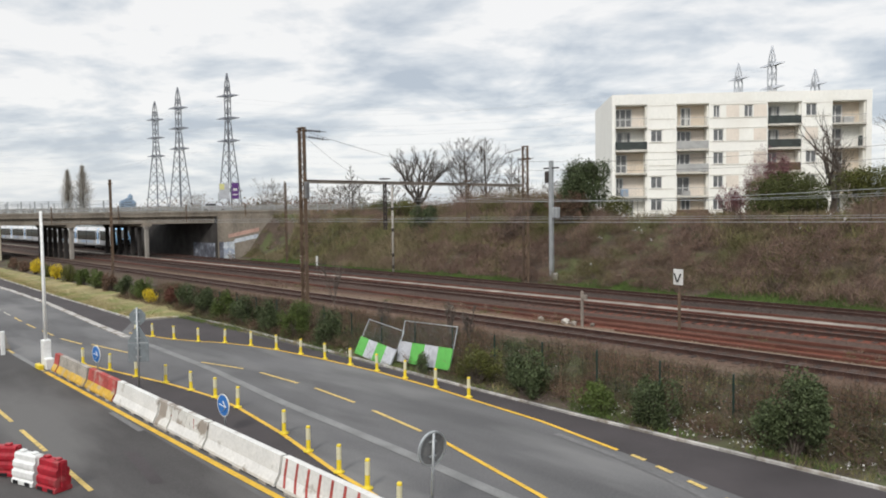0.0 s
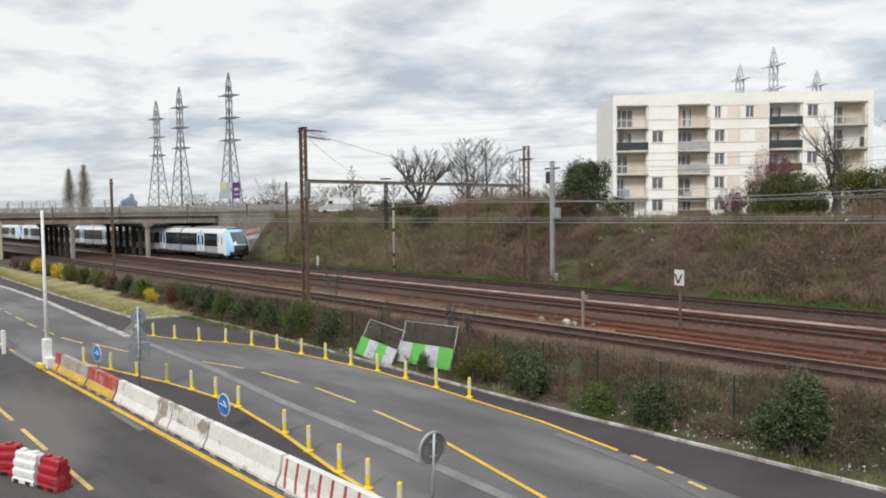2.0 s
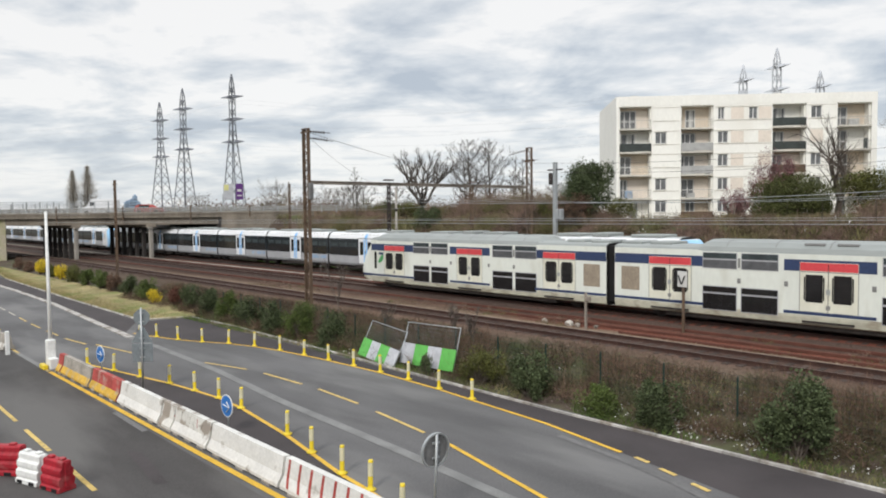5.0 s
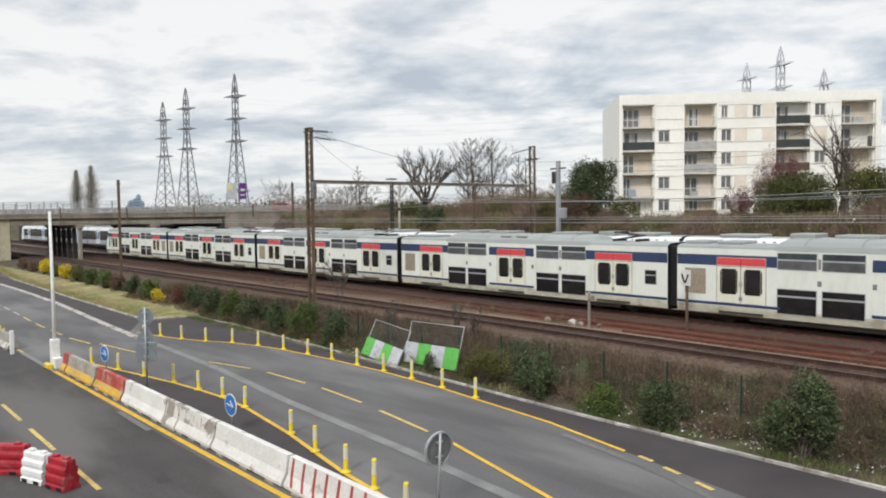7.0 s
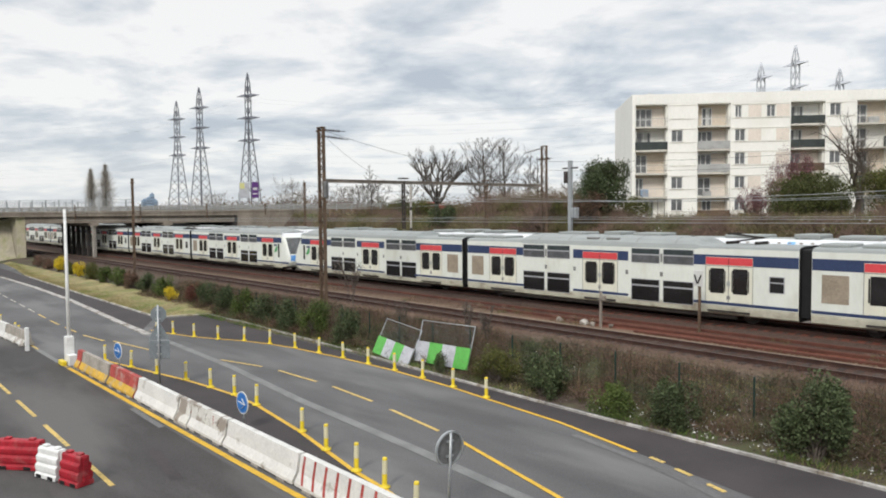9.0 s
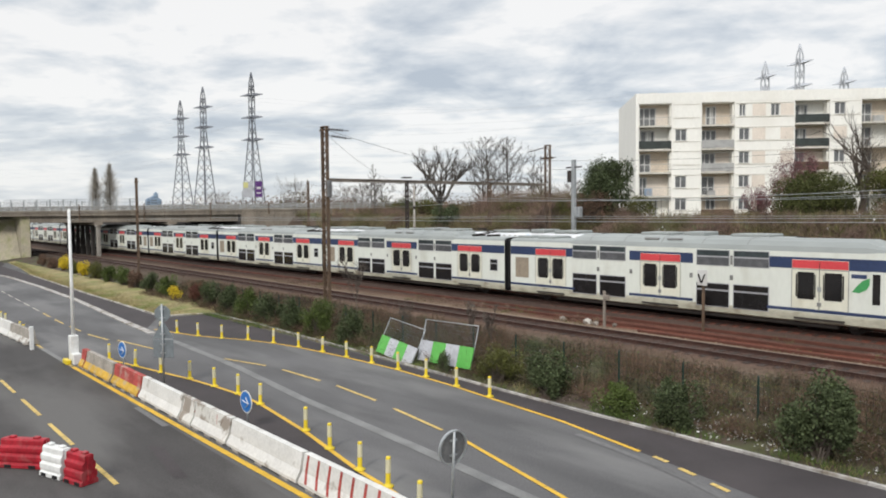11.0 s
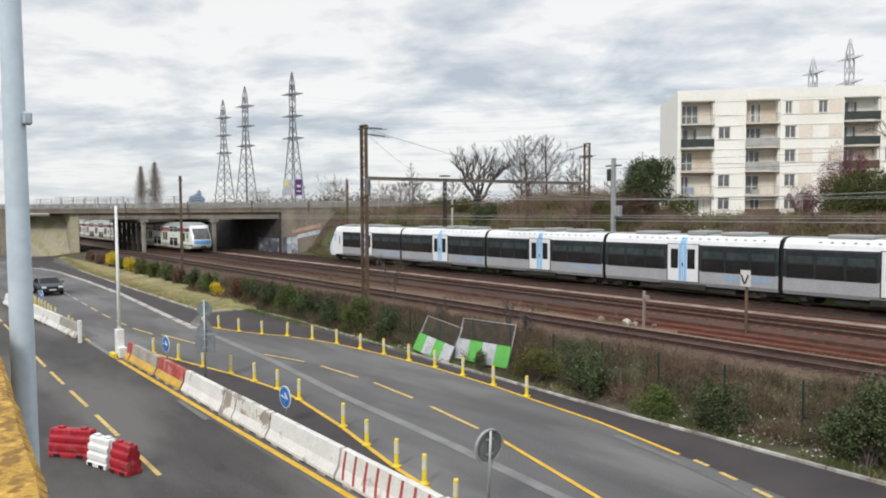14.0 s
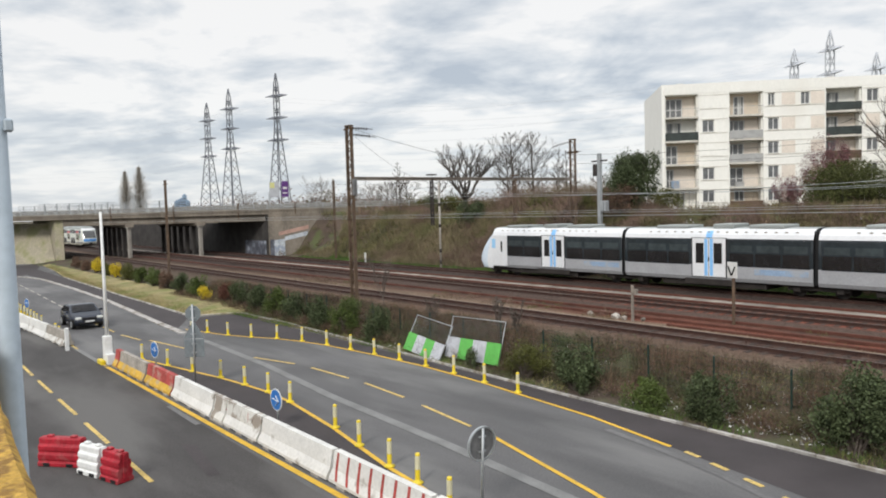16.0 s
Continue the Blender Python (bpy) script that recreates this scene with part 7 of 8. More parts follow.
def grown_tree(x, y, z, h, w, seed, label, kind="leader", mt=None, r0=0.22, group="bare trees", side=44):
    """A bare tree h high and w wide: one leader with rising side limbs, or a short trunk that divides into heavy limbs."""
    r = random.Random(seed)
    th = thing("tree", label, "tree", pose(x, y, z - 0.1), group=group)
    verts, faces, crown, cf = [], [], [], []

    def spray(pts, ln, rad, lev):
        """Side shoots along a limb."""
        for _ in range(7 if lev else 6):
            k = r.uniform(0.35, 1.0) * (len(pts) - 1)
            i = min(int(k), len(pts) - 2)
            p = pts[i].lerp(pts[i + 1], k - i)
            d = (pts[i + 1] - pts[i]).normalized()
            d = (d + Vector((r.uniform(-1, 1), r.uniform(-1, 1), r.uniform(-0.4, 0.8))) * 0.75).normalized()
            sub, _d = bent(p, d, ln * r.uniform(0.6, 1.1), r, 0.16, 0.10, 3)
            add_limb(crown, cf, sub, rad, rad * 0.4, 3)
            if lev:
                spray(sub, ln * 0.5, max(0.011, rad * 0.6), lev - 1)

    if kind == "leader":
        stem, _d = bent(Vector((0, 0, 0)), Vector((0, 0, 1)), h * 0.97, r, 0.03, 0.02, 8)
        add_limb(verts, faces, stem, r0, 0.03, 7)
        for b in range(side):
            t = 0.16 + 0.80 * (b + r.random()) / side
            i = min(int(t * 8), 7)
            p = stem[i].lerp(stem[i + 1], t * 8 - i)
            ang = b * 2.4 + r.uniform(-0.4, 0.4)
            reach = w * 0.5 * min(1.0, 0.55 + t * 1.1) * min(1.0, (1.04 - t) / 0.55) * r.uniform(0.75, 1.1)
            d = Vector((math.cos(ang), math.sin(ang), r.uniform(0.55, 1.0))).normalized()
            pts, _d = bent(p, d, reach * 1.3, r, 0.12, 0.06)
            rad = max(0.022, r0 * 0.34 * (1 - t))
            add_limb(verts, faces, pts, rad, 0.016, 4)
            spray(pts, reach * 0.42, max(0.013, rad * 0.42), 1)
    else:
        stem, d0 = bent(Vector((0, 0, 0)), Vector((0.05, 0, 1)), h * 0.22, r, 0.05, 0.0, 3)
        add_limb(verts, faces, stem, r0, r0 * 0.85, 8)
        for b in range(7):
            ang = b * math.tau / 7 + r.uniform(-0.3, 0.3)
            flat = r.uniform(0.2, 0.95)
            d = Vector((math.cos(ang), math.sin(ang), flat)).normalized()
            pts, d2 = bent(stem[-1], d, h * r.uniform(0.34, 0.46), r, 0.34, 0.10, 6)
            add_limb(verts, faces, pts, r0 * 0.62, r0 * 0.34, 6)
            for c in range(5):
                dd = (d2 + Vector((r.uniform(-1, 1), r.uniform(-1, 1), r.uniform(0.0, 0.8))) * 0.7).normalized()
                p2, d3 = bent(pts[-1 - c // 2], dd, h * r.uniform(0.20, 0.36), r, 0.36, 0.10, 5)
                add_limb(verts, faces, p2, r0 * 0.27, r0 * 0.10, 5)
                spray(p2, h * 0.12, 0.028, 1)
    top = max(v[2] for v in crown)
    k = h / top
    for name, vv, ff in (("trunk", verts, faces), ("crown", crown, cf)):
        me = bpy.data.meshes.new(name)
        me.from_pydata([(a * k, b * k, c * k) for a, b, c in vv], [], ff)
        part_of(name, me, mt or M["limb"], th)
    return th


def ground_pts(x, y):
    return np.stack([x, y, np.array([ground_z(a, b) for a, b in zip(x, y)])], 1)


def scrub(name, label, n_clumps, xr, yr, rad, hgt, stems, mt, leaf_mt, leaf_n, leaf_size, width, keep=None):
    """Tangled undergrowth, too fine to count."""
    x, y = RNG.uniform(*xr, n_clumps), RNG.uniform(*yr, n_clumps)
    if keep is not None:
        ok = np.array([keep(a, b) for a, b in zip(x, y)])
        x, y = x[ok], y[ok]
    c = ground_pts(x, y)
    R = RNG.uniform(*rad, len(c))
    Hh = RNG.uniform(*hgt, len(c))
    k = np.repeat(np.arange(len(c)), stems)
    base = c[k] + np.stack([RNG.normal(0, 0.35, len(k)) * R[k], RNG.normal(0, 0.35, len(k)) * R[k], RNG.uniform(-0.05, 0.45, len(k)) * Hh[k]], 1)
    d = unit(np.stack([RNG.normal(0, 0.75, len(k)), RNG.normal(0, 0.75, len(k)), RNG.uniform(0.1, 1.3, len(k))], 1))
    q = blades(base, d, RNG.uniform(0.35, 0.8, len(k)) * Hh[k], RNG.uniform(0.6, 1.4, len(k)) * width)
    tagged(part_of(name, quad_mesh(name, q, mt), None), label, "undergrowth", kind="stuff")
    if leaf_n:
        k = np.repeat(np.arange(len(c)), leaf_n)
        v = unit(RNG.normal(size=(len(k), 3)))
        p = c[k] + v * (RNG.uniform(0.3, 1, len(k)) ** 0.5)[:, None] * np.stack([R[k], R[k], Hh[k] * 0.85], 1)
        p[:, 2] = np.maximum(p[:, 2], c[k][:, 2] + 0.02)
        tagged(part_of(name + "_leaves", quad_mesh(name + "_leaves", leaves(p, leaf_size), leaf_mt), None), label, "undergrowth", kind="stuff")


def turf(name, label, n, xr, yr, h, w, mt, keep=None, z_add=0.0):
    x, y = RNG.uniform(*xr, n), RNG.uniform(*yr, n)
    if keep is not None:
        ok = np.array([keep(a, b) for a, b in zip(x, y)])
        x, y = x[ok], y[ok]
    c = ground_pts(x, y)
    c[:, 2] += z_add
    d = unit(np.stack([RNG.normal(0, 0.45, len(c)), RNG.normal(0, 0.45, len(c)), np.ones(len(c))], 1))
    tagged(part_of(name, quad_mesh(name, blades(c, d, RNG.uniform(0.5, 1.4, len(c)) * h, w), mt), None), label, "grass", kind="stuff")


def patch(a, b, s, lo):
    return noise.noise(Vector((a * s, b * s, 5.5))) > lo


def build_plants():
    open_view = lambda a, b: b > 55.5 and -0.69 < a / b < -0.30
    bank = lambda a, b: a - BR(b) > 1.6 + 0.12 * (b - 46) and not open_view(a, b)
    # railway embankment beyond the tracks
    scrub("scrub", "tangled leafless brown scrub on the railway embankment", 3300, (-100, 14), (47.6, 62), (0.5, 1.5), (0.6, 1.6), 110, M["twig"], M["leaf_brown"], 70, 0.08, 0.019, lambda a, b: bank(a, b) and (a > -58 or patch(a, b, 0.1, -0.05)))
    scrub("dark_scrub", "dark bramble thicket on the embankment", 700, (-95, 14), (48.5, 62), (0.7, 1.7), (0.9, 2.2), 110, M["twig_dark"], M["leaf_brown"], 70, 0.12, 0.04, lambda a, b: a > -58 and bank(a, b) and patch(a, b, 0.09, 0.05))
    scrub("green_scrub", "greening undergrowth on the embankment", 700, (-98, 14), (47.2, 63), (0.5, 1.4), (0.5, 1.4), 30, M["twig"], M["leaf_olive"], 120, 0.11, 0.03, lambda a, b: bank(a, b) and patch(a, b, 0.11, 0.08))
    turf("embankment_grass", "bright spring grass at the embankment's foot", 60000, (-90, 14), (46.3, 48.6), 0.30, 0.03, M["grass_green"], lambda a, b: patch(a, b, 0.12, -0.22) and bank(a, b + 0.0))
    scrub("ridge_scrub", "tall bare shrubs along the top of the embankment", 420, (-92, 16), (58, 66), (0.8, 2.0), (1.2, 2.6), 130, M["twig"], M["leaf_olive"], 40, 0.12, 0.035, bank)
    scrub("crest_brush", "tall bare brush along the embankment's crest", 330, (-104, -44), (58.5, 69), (1.0, 2.3), (2.0, 4.0), 130, M["twig"], M["leaf_brown"], 60, 0.12, 0.03, lambda a, b: a / b < -0.74 and not -1.30 < a / b < -1.02 and a - BR(b) > 8)
    scrub("tall_brush", "dense tall brush below the bare trees", 90, (-70, -50), (62, 68), (1.0, 2.0), (3.0, 4.6), 150, M["twig"], M["leaf_brown"], 90, 0.12, 0.03, lambda a, b: -1.02 < a / b < -0.76)
    scrub("green_brush", "olive leafing brush along the embankment's crest", 90, (-104, -44), (58.5, 66), (1.0, 2.0), (1.8, 3.2), 60, M["twig"], M["leaf_olive"], 260, 0.12, 0.03, lambda a, b: a / b < -0.74 and not -1.30 < a / b < -1.02 and a - BR(b) > 8)
    turf("slope_grass", "olive spring grass on the railway embankment", 80000, (-104, 10), (48, 60), 0.6, 0.06, M["slope_grass"], lambda a, b: a - BR(b) > 0.8 and patch(a, b, 0.09, -0.1 if b < 52 else -0.35))
    turf("pale_slope_grass", "pale olive and straw grass on the embankment", 90000, (-104, -46), (47.2, 61), 0.75, 0.05, M["pale_grass"], lambda a, b: a - BR(b) > 2.0 and patch(a, b, 0.1, -0.25) and RNG.random() < min(1.0, (-a - 40) / 22))
    scrub("crest_thicket", "dense bare thicket along the embankment's crest", 420, (-110, -48), (63, 78), (0.9, 2.2), (1.2, 2.8), 120, M["twig"], M["leaf_olive"], 60, 0.13, 0.035, lambda a, b: a / b < -0.74 and a - BR(b) > 10)
    scrub("roadside_thicket", "bare thicket and grass beside the upper road", 480, (-92, -52), (54, 82), (0.7, 1.6), (1.1, 2.2), 100, M["twig"], M["leaf_olive"], 70, 0.12, 0.035, lambda a, b: 1.2 < a - BR(b) < 9 and a / b < -0.72)
    # bank between the road and the tracks
    scrub("bank_weeds", "dry brown weeds on the bank above the road", 2600, (-62, 8), (20.2, 25.3), (0.2, 0.6), (0.3, 0.95), 40, M["weed"], M["leaf_mid"], 40, 0.05, 0.014)
    scrub("bank_bramble", "dark low brambles on the bank above the road", 650, (-62, 8), (20.3, 25.0), (0.3, 0.8), (0.3, 0.8), 30, M["twig_dark"], M["leaf_mid"], 70, 0.06, 0.014, lambda a, b: patch(a, b, 0.22, 0.0))
    turf("bank_grass", "patchy short grass on the bank", 42000, (-62, 8), (19.4, 25.0), 0.16, 0.016, M["grass"], lambda a, b: patch(a, b, 0.3, -0.15))
    turf("kerb_weeds", "small green weeds behind the kerb", 9000, (-50, 6), (19.35, 20.1), 0.16, 0.016, M["grass_green"], lambda a, b: patch(a, b, 0.5, -0.05))
    scrub("trackside_weeds", "low weeds between the tracks", 800, (-60, 6), (29.6, 33.2), (0.2, 0.5), (0.15, 0.5), 26, M["twig"], M["leaf_olive"], 20, 0.05, 0.016, lambda a, b: patch(a, b, 0.25, 0.0))
    # verge by the far end of the road
    bm = bmesh.new()
    xs = [-122, -108, -94, -80, -67, -56, -48.3]
    yl = [20.6, 19.6, 18.15, 17.7, 17.33, 17.1, 17.05]
    rows = [[(x, yl[i] + (21.5 - yl[i]) * k / 4, 0.03 + 0.05 * k) for k in range(5)] for i, x in enumerate(xs)]
    rows.append([(-47.0, 20.1 + 1.2 * k / 4, 0.03 + 0.05 * k) for k in range(5)])
    add_loft(bm, rows, close=False, smooth=True)
    bmesh.ops.recalc_face_normals(bm, faces=bm.faces)
    tagged(part("verge", bm, M["straw"]), "strip of straw-coloured spring grass beside the road", "verge", kind="structure")
    inside = lambda a, b: b > np.interp(a, xs, yl) + 0.1 and (a < -48.3 or b > 20.2)
    turf("verge_grass", "straw-coloured grass blades on the verge", 40000, (-120, -47.2), (17.2, 21.3), 0.14, 0.03, M["straw"], inside, 0.03)
    # shrubs along the road, one by one
    green = "dark green evergreen shrub behind the kerb"
    for i, (x, y, rx, ry, h, mt, n, leaf, lab) in enumerate((
        (-7.6, 20.1, 1.15, 1.05, 2.3, "leaf_dark", 5200, 0.13, "large dark green evergreen shrub behind the kerb"),
        (-11.9, 20.0, 0.85, 0.8, 1.55, "leaf_dark", 3000, 0.11, green),
        (-14.0, 20.0, 0.75, 0.7, 1.15, "leaf_mid", 2200, 0.09, "low green shrub behind the kerb"),
        (-17.2, 20.1, 0.95, 0.85, 1.7, "leaf_dark", 2800, 0.12, green),
        (-19.8, 20.2, 1.15, 0.9, 1.5, "leaf_olive", 3200, 0.09, "yellowish green shrub beside the fallen fence panels"),
        (-22.6, 19.7, 0.35, 0.3, 0.9, "leaf_dark", 700, 0.09, "small shrub growing before the fence panels"),
        (-30.9, 20.6, 1.05, 0.9, 1.85, "leaf_dark", 2600, 0.12, green),
        (-34.3, 20.7, 1.4, 1.0, 1.9, "leaf_mid", 3000, 0.12, "green shrub in the roadside row"),
        (-37.4, 20.7, 1.2, 1.0, 1.8, "leaf_dark", 2500, 0.12, "dark green shrub in the roadside row"),
        (-40.4, 20.8, 1.3, 1.0, 1.8, "leaf_dark", 2400, 0.13, "dark green shrub in the roadside row"),
        (-43.6, 20.9, 1.3, 1.0, 1.8, "leaf_mid", 2400, 0.13, "green shrub in the roadside row"),
        (-46.6, 21.0, 1.4, 1.0, 1.95, "leaf_dark", 2400, 0.13, "dark green shrub in the roadside row"),
        (-49.8, 21.1, 1.3, 1.0, 1.75, "leaf_dark", 2200, 0.13, "dark green shrub in the roadside row"),
        (-53.0, 21.3, 1.5, 1.0, 1.6, "leaf_russet", 1900, 0.12, "reddish brown bare shrub in the roadside row"),
        (-55.8, 20.7, 0.7, 0.6, 1.2, "bloom", 900, 0.12, "yellow flowering forsythia shrub on the verge"),
        (-59.0, 21.3, 1.6, 1.0, 1.9, "leaf_mid", 2400, 0.14, "green shrub in the roadside row"),
        (-63.0, 21.3, 1.5, 1.0, 1.7, "leaf_dark", 2000, 0.14, "dark green shrub in the roadside row"),
        (-67.4, 21.5, 1.6, 1.0, 1.6, "leaf_brown", 1900, 0.14, "brownish shrub in the roadside row"),
        (-71.0, 21.5, 1.9, 1.0, 1.8, "leaf_mid", 2200, 0.15, "green shrub in the roadside row"),
        (-76.0, 21.6, 1.6, 1.0, 1.6, "leaf_mid", 1800, 0.15, "green shrub in the roadside row"),
        (-81.0, 21.7, 1.6, 1.0, 1.7, "leaf_olive", 1700, 0.15, "olive green shrub in the roadside row"),
        (-86.0, 21.8, 1.6, 0.9, 1.5, "bloom", 1300, 0.15, "yellow flowering forsythia shrub on the verge"),
        (-90.5, 21.9, 1.6, 0.9, 1.5, "leaf_olive", 1500, 0.15, "olive green shrub in the roadside row"),
        (-95.5, 22.0, 1.8, 0.9, 1.7, "bloom", 1400, 0.16, "yellow flowering forsythia shrub on the verge"),
        (-101.0, 22.0, 1.8, 0.9, 1.3, "leaf_brown", 1200, 0.16, "brown bare shrub beside the abutment"),
        (-107.0, 22.2, 2.0, 0.9, 1.5, "leaf_brown", 1200, 0.16, "brown bare shrub beside the abutment"),
    )):
        bush(x, y, rx * (0.74 if x < -29 else 1.0), ry * 0.85, h * (1.06 if x < -29 else 1.0), M[mt], int(n * 2.3), leaf * 0.68, 150 + i, lab, "roadside shrubs")
    # yellow blooms at the foot of the bank
    bush(-3.6, 20.9, 0.5, 0.4, 0.9, M["bloom"], 160, 0.06, 71, "small yellow flowering plant on the bank", "roadside shrubs", 40)
    # thin leafless saplings on the bank
    for i, (x, y, h) in enumerate(((-36.0, 24.3, 3.4), (-24.6, 23.2, 2.2), (-23.5, 23.6, 2.0), (-29.4, 23.0, 1.9))):
        tree(x, y, ground_z(x, y), h, 0.035, 40 + i, "thin leafless sapling on the bank", 0.4, 3, 0.6, name="sapling", group="saplings")
    # trees above the embankment
    bare = "bare spreading tree above the embankment"
    grown_tree(-66.6, 57.6, ground_z(-66.6, 57.6), 9.3, 9.0, 37, bare, "spread", r0=0.31)
    for x, y, h, w, sd, r0 in ((-68.3, 68.0, 11.5, 7.2, 4, 0.21), (-65.4, 68.6, 11.0, 6.6, 9, 0.19), (-71.5, 70.0, 8.6, 5.0, 12, 0.13)):
        grown_tree(x, y, ground_z(x, y), h, w, sd, "tall bare tree with a straight leader above the embankment", r0=r0)
    for x, y, h, w, sd in ((-62.6, 70.0, 7.0, 3.4, 5), (-61.3, 69.0, 8.4, 2.6, 6), (-60.4, 69.4, 8.0, 2.4, 8), (-58.6, 68.0, 5.6, 3.0, 33), (-55.0, 69.0, 5.2, 3.2, 34), (-51.5, 70.0, 5.4, 3.4, 23), (-80.0, 57.5, 7.6, 2.6, 21), (-77.0, 62.0, 5.6, 4.0, 35), (-86.0, 63.0, 5.2, 4.2, 22), (-93.0, 66.0, 5.6, 5.0, 36)):
        grown_tree(x, y, ground_z(x, y), h, w, sd, "slender bare tree above the embankment", r0=0.10, side=20)
    tree(-24.6, 73.8, 5.9, 9.4, 0.42, 26, "large bare pollarded tree before the apartment block", 0.75, 4, 0.22)
    tree(-22.0, 92.0, 5.9, 11.5, 0.25, 13, "bare tree beside the apartment block", 0.6, 6, 0.3, crown=M["leaf_red"], leaf=0.12, per_tip=1)
    tree(-16.5, 88.0, 5.9, 8.5, 0.2, 14, "bare tree beside the apartment block", 0.6, 5, 0.3)
    for x, y, h, w, sd in ((-122, 69, 9.0, 10.0, 15), (-133, 75, 6.4, 7.0, 16), (-112, 74, 7.4, 8.0, 17), (-101, 70, 6.4, 6.0, 18), (-150, 66, 6.6, 7.0, 19), (-106, 66, 4.6, 5.0, 41), (-117, 64, 4.2, 5.0, 42)):
        grown_tree(x, y, 6.0, h, w, sd, "distant bare tree beyond the bridge", mt=M["pale_limb"], r0=0.15, side=30)
    for x, y, h, w in ((-193.4, 52.5, 13.4, 1.8), (-193.6, 56.0, 14.8, 2.6)):
        th = thing("poplar", "distant slim leafless poplar tree", "tree", pose(x, y, 6.3), group="poplars")
        part("trunk", tube([(0, 0, 0), (0, 0, h * 0.5), (0, 0, h * 0.97)], [0.28, 0.16, 0.04], 8), M["bark"], th)
        n = 1500
        zz = RNG.uniform(0.06, 0.95, n) * h
        reach = w * np.minimum(1, (h - zz) / (0.55 * h)) * RNG.uniform(0.25, 1, n) * np.minimum(1, 0.45 + zz / h * 1.4)
        ang = RNG.uniform(0, math.tau, n)
        d = np.stack([np.cos(ang) * reach, np.sin(ang) * reach, RNG.uniform(1.0, 2.2, n)], 1)
        base = np.stack([np.cos(ang) * reach * 0.4, np.sin(ang) * reach * 0.4, zz * 0.92], 1)
        part_of("crown", quad_mesh("crown", blades(base, unit(d), np.minimum(np.linalg.norm(d, axis=1), h + 0.1 - zz), 0.06), M["poplar_bark"]), None, th)
    # evergreens and shrubs before the apartment block
    bush(-41.3, 57.0, 3.5, 3.0, 6.0, M["leaf_dark"], 26000, 0.16, 200, "tall dark evergreen tree above the embankment", name="evergreen_tree", twigs=260)
    bush(-28.4, 68.0, 2.9, 2.2, 6.6, M["leaf_red"], 17000, 0.10, 214, "purple-red flowering plum tree above the embankment", name="plum_tree", twigs=420)
    bush(-30.4, 64.6, 1.5, 1.2, 3.2, M["leaf_red"], 4200, 0.11, 206, "purple-red shrub above the embankment", name="plum_shrub", twigs=300)
    bush(-25.1, 63.6, 4.5, 2.6, 4.9, M["leaf_hedge"], 34000, 0.13, 202, "broad green laurel hedge before the apartment block", name="laurel_shrub", twigs=260)
    bush(-17.4, 62.5, 4.4, 2.2, 4.4, M["leaf_olive"], 18000, 0.14, 203, "broad yellowish green shrub above the embankment", name="broad_shrub", twigs=260)
    bush(-10.0, 62.0, 4.0, 2.0, 3.2, M["leaf_olive"], 6000, 0.17, 204, "broad yellowish green shrub above the embankment", name="broad_shrub", twigs=260)
    bush(-44.5, 66.5, 2.6, 1.5, 2.6, M["leaf_olive"], 3200, 0.16, 205, "pale green shrub at the foot of the apartment block", name="broad_shrub", twigs=300)
    for i, (x, y, rx, h) in enumerate(((-62.5, 55.0, 2.6, 2.9), (-70, 58, 3.0, 2.8), (-77, 61, 3.0, 2.6), (-56, 60, 2.6, 2.4), (-50, 62, 2.2, 2.2), (-84, 64, 3.4, 2.6))):
        bush(x, y, rx, rx * 0.7, h, M["leaf_dark"] if i % 2 == 0 else M["leaf_olive"], 3000, 0.17, 220 + i, "dense dark shrub on the embankment's crest", "crest shrubs", 260)
    bush(-41.6, 54.6, 2.5, 1.5, 3.5, M["leaf_brown"], 9000, 0.10, 231, "brown leafless bush beside the evergreen tree", "crest shrubs", 300)
    bush(-46.5, 56.5, 2.4, 1.6, 2.2, M["leaf_olive"], 5000, 0.12, 232, "olive green bush on the embankment's crest", "crest shrubs", 260)
    # far tree line and town roofs
    n = 430
    x = RNG.uniform(-420, -120, n)
    y = 62 + RNG.uniform(0, 110, n) + (-(x + 130)) * 0.25
    c = np.stack([x, y, np.full(n, 5.5)], 1)
    k = np.repeat(np.arange(n), 320)
    p = c[k] + RNG.normal(0, 1, (len(k), 3)) * np.array([5.0, 5.0, 1.4]) + np.array([0, 0, 2.2])
    tagged(part_of("far_woods", quad_mesh("far_woods", leaves(p, 0.42), M["twig"]), None), "distant brown tree line beyond the bridge", "woods", kind="stuff")
    n = 200
    x = RNG.uniform(-100, 30, n)
    y = RNG.uniform(105, 160, n)
    k = np.repeat(np.arange(n), 220)
    p = np.stack([x, y, np.full(n, 6.8)], 1)[k] + RNG.normal(0, 1, (len(k), 3)) * np.array([3.5, 3.5, 1.6])
    tagged(part_of("back_woods", quad_mesh("back_woods", leaves(p, 0.4), M["twig"]), None), "brown trees behind the apartment block", "woods", kind="stuff")
    # loose ballast and small stones round the tracks
    n = 90000
    x, y = RNG.uniform(-85, 6, n), RNG.uniform(25.4, 45.6, n)
    prof = np.interp(y, [25.4, 25.7, 29.6, 31.0, 32.8, 33.9, 37.7, 38.4, 40.9, 41.5, 45.3, 45.6], [0.8, 0.92, 0.92, 0.67, 0.71, 0.92, 0.92, 0.81, 0.81, 0.92, 0.92, 0.85])
    p = np.stack([x, y, prof + 0.0], 1)
    q = leaves(p, 0.09, 0.0)
    q[:, :, 2] = p[:, None, 2] + 0.012 + np.abs(q[:, :, 2] - p[:, None, 2]) * 0.35
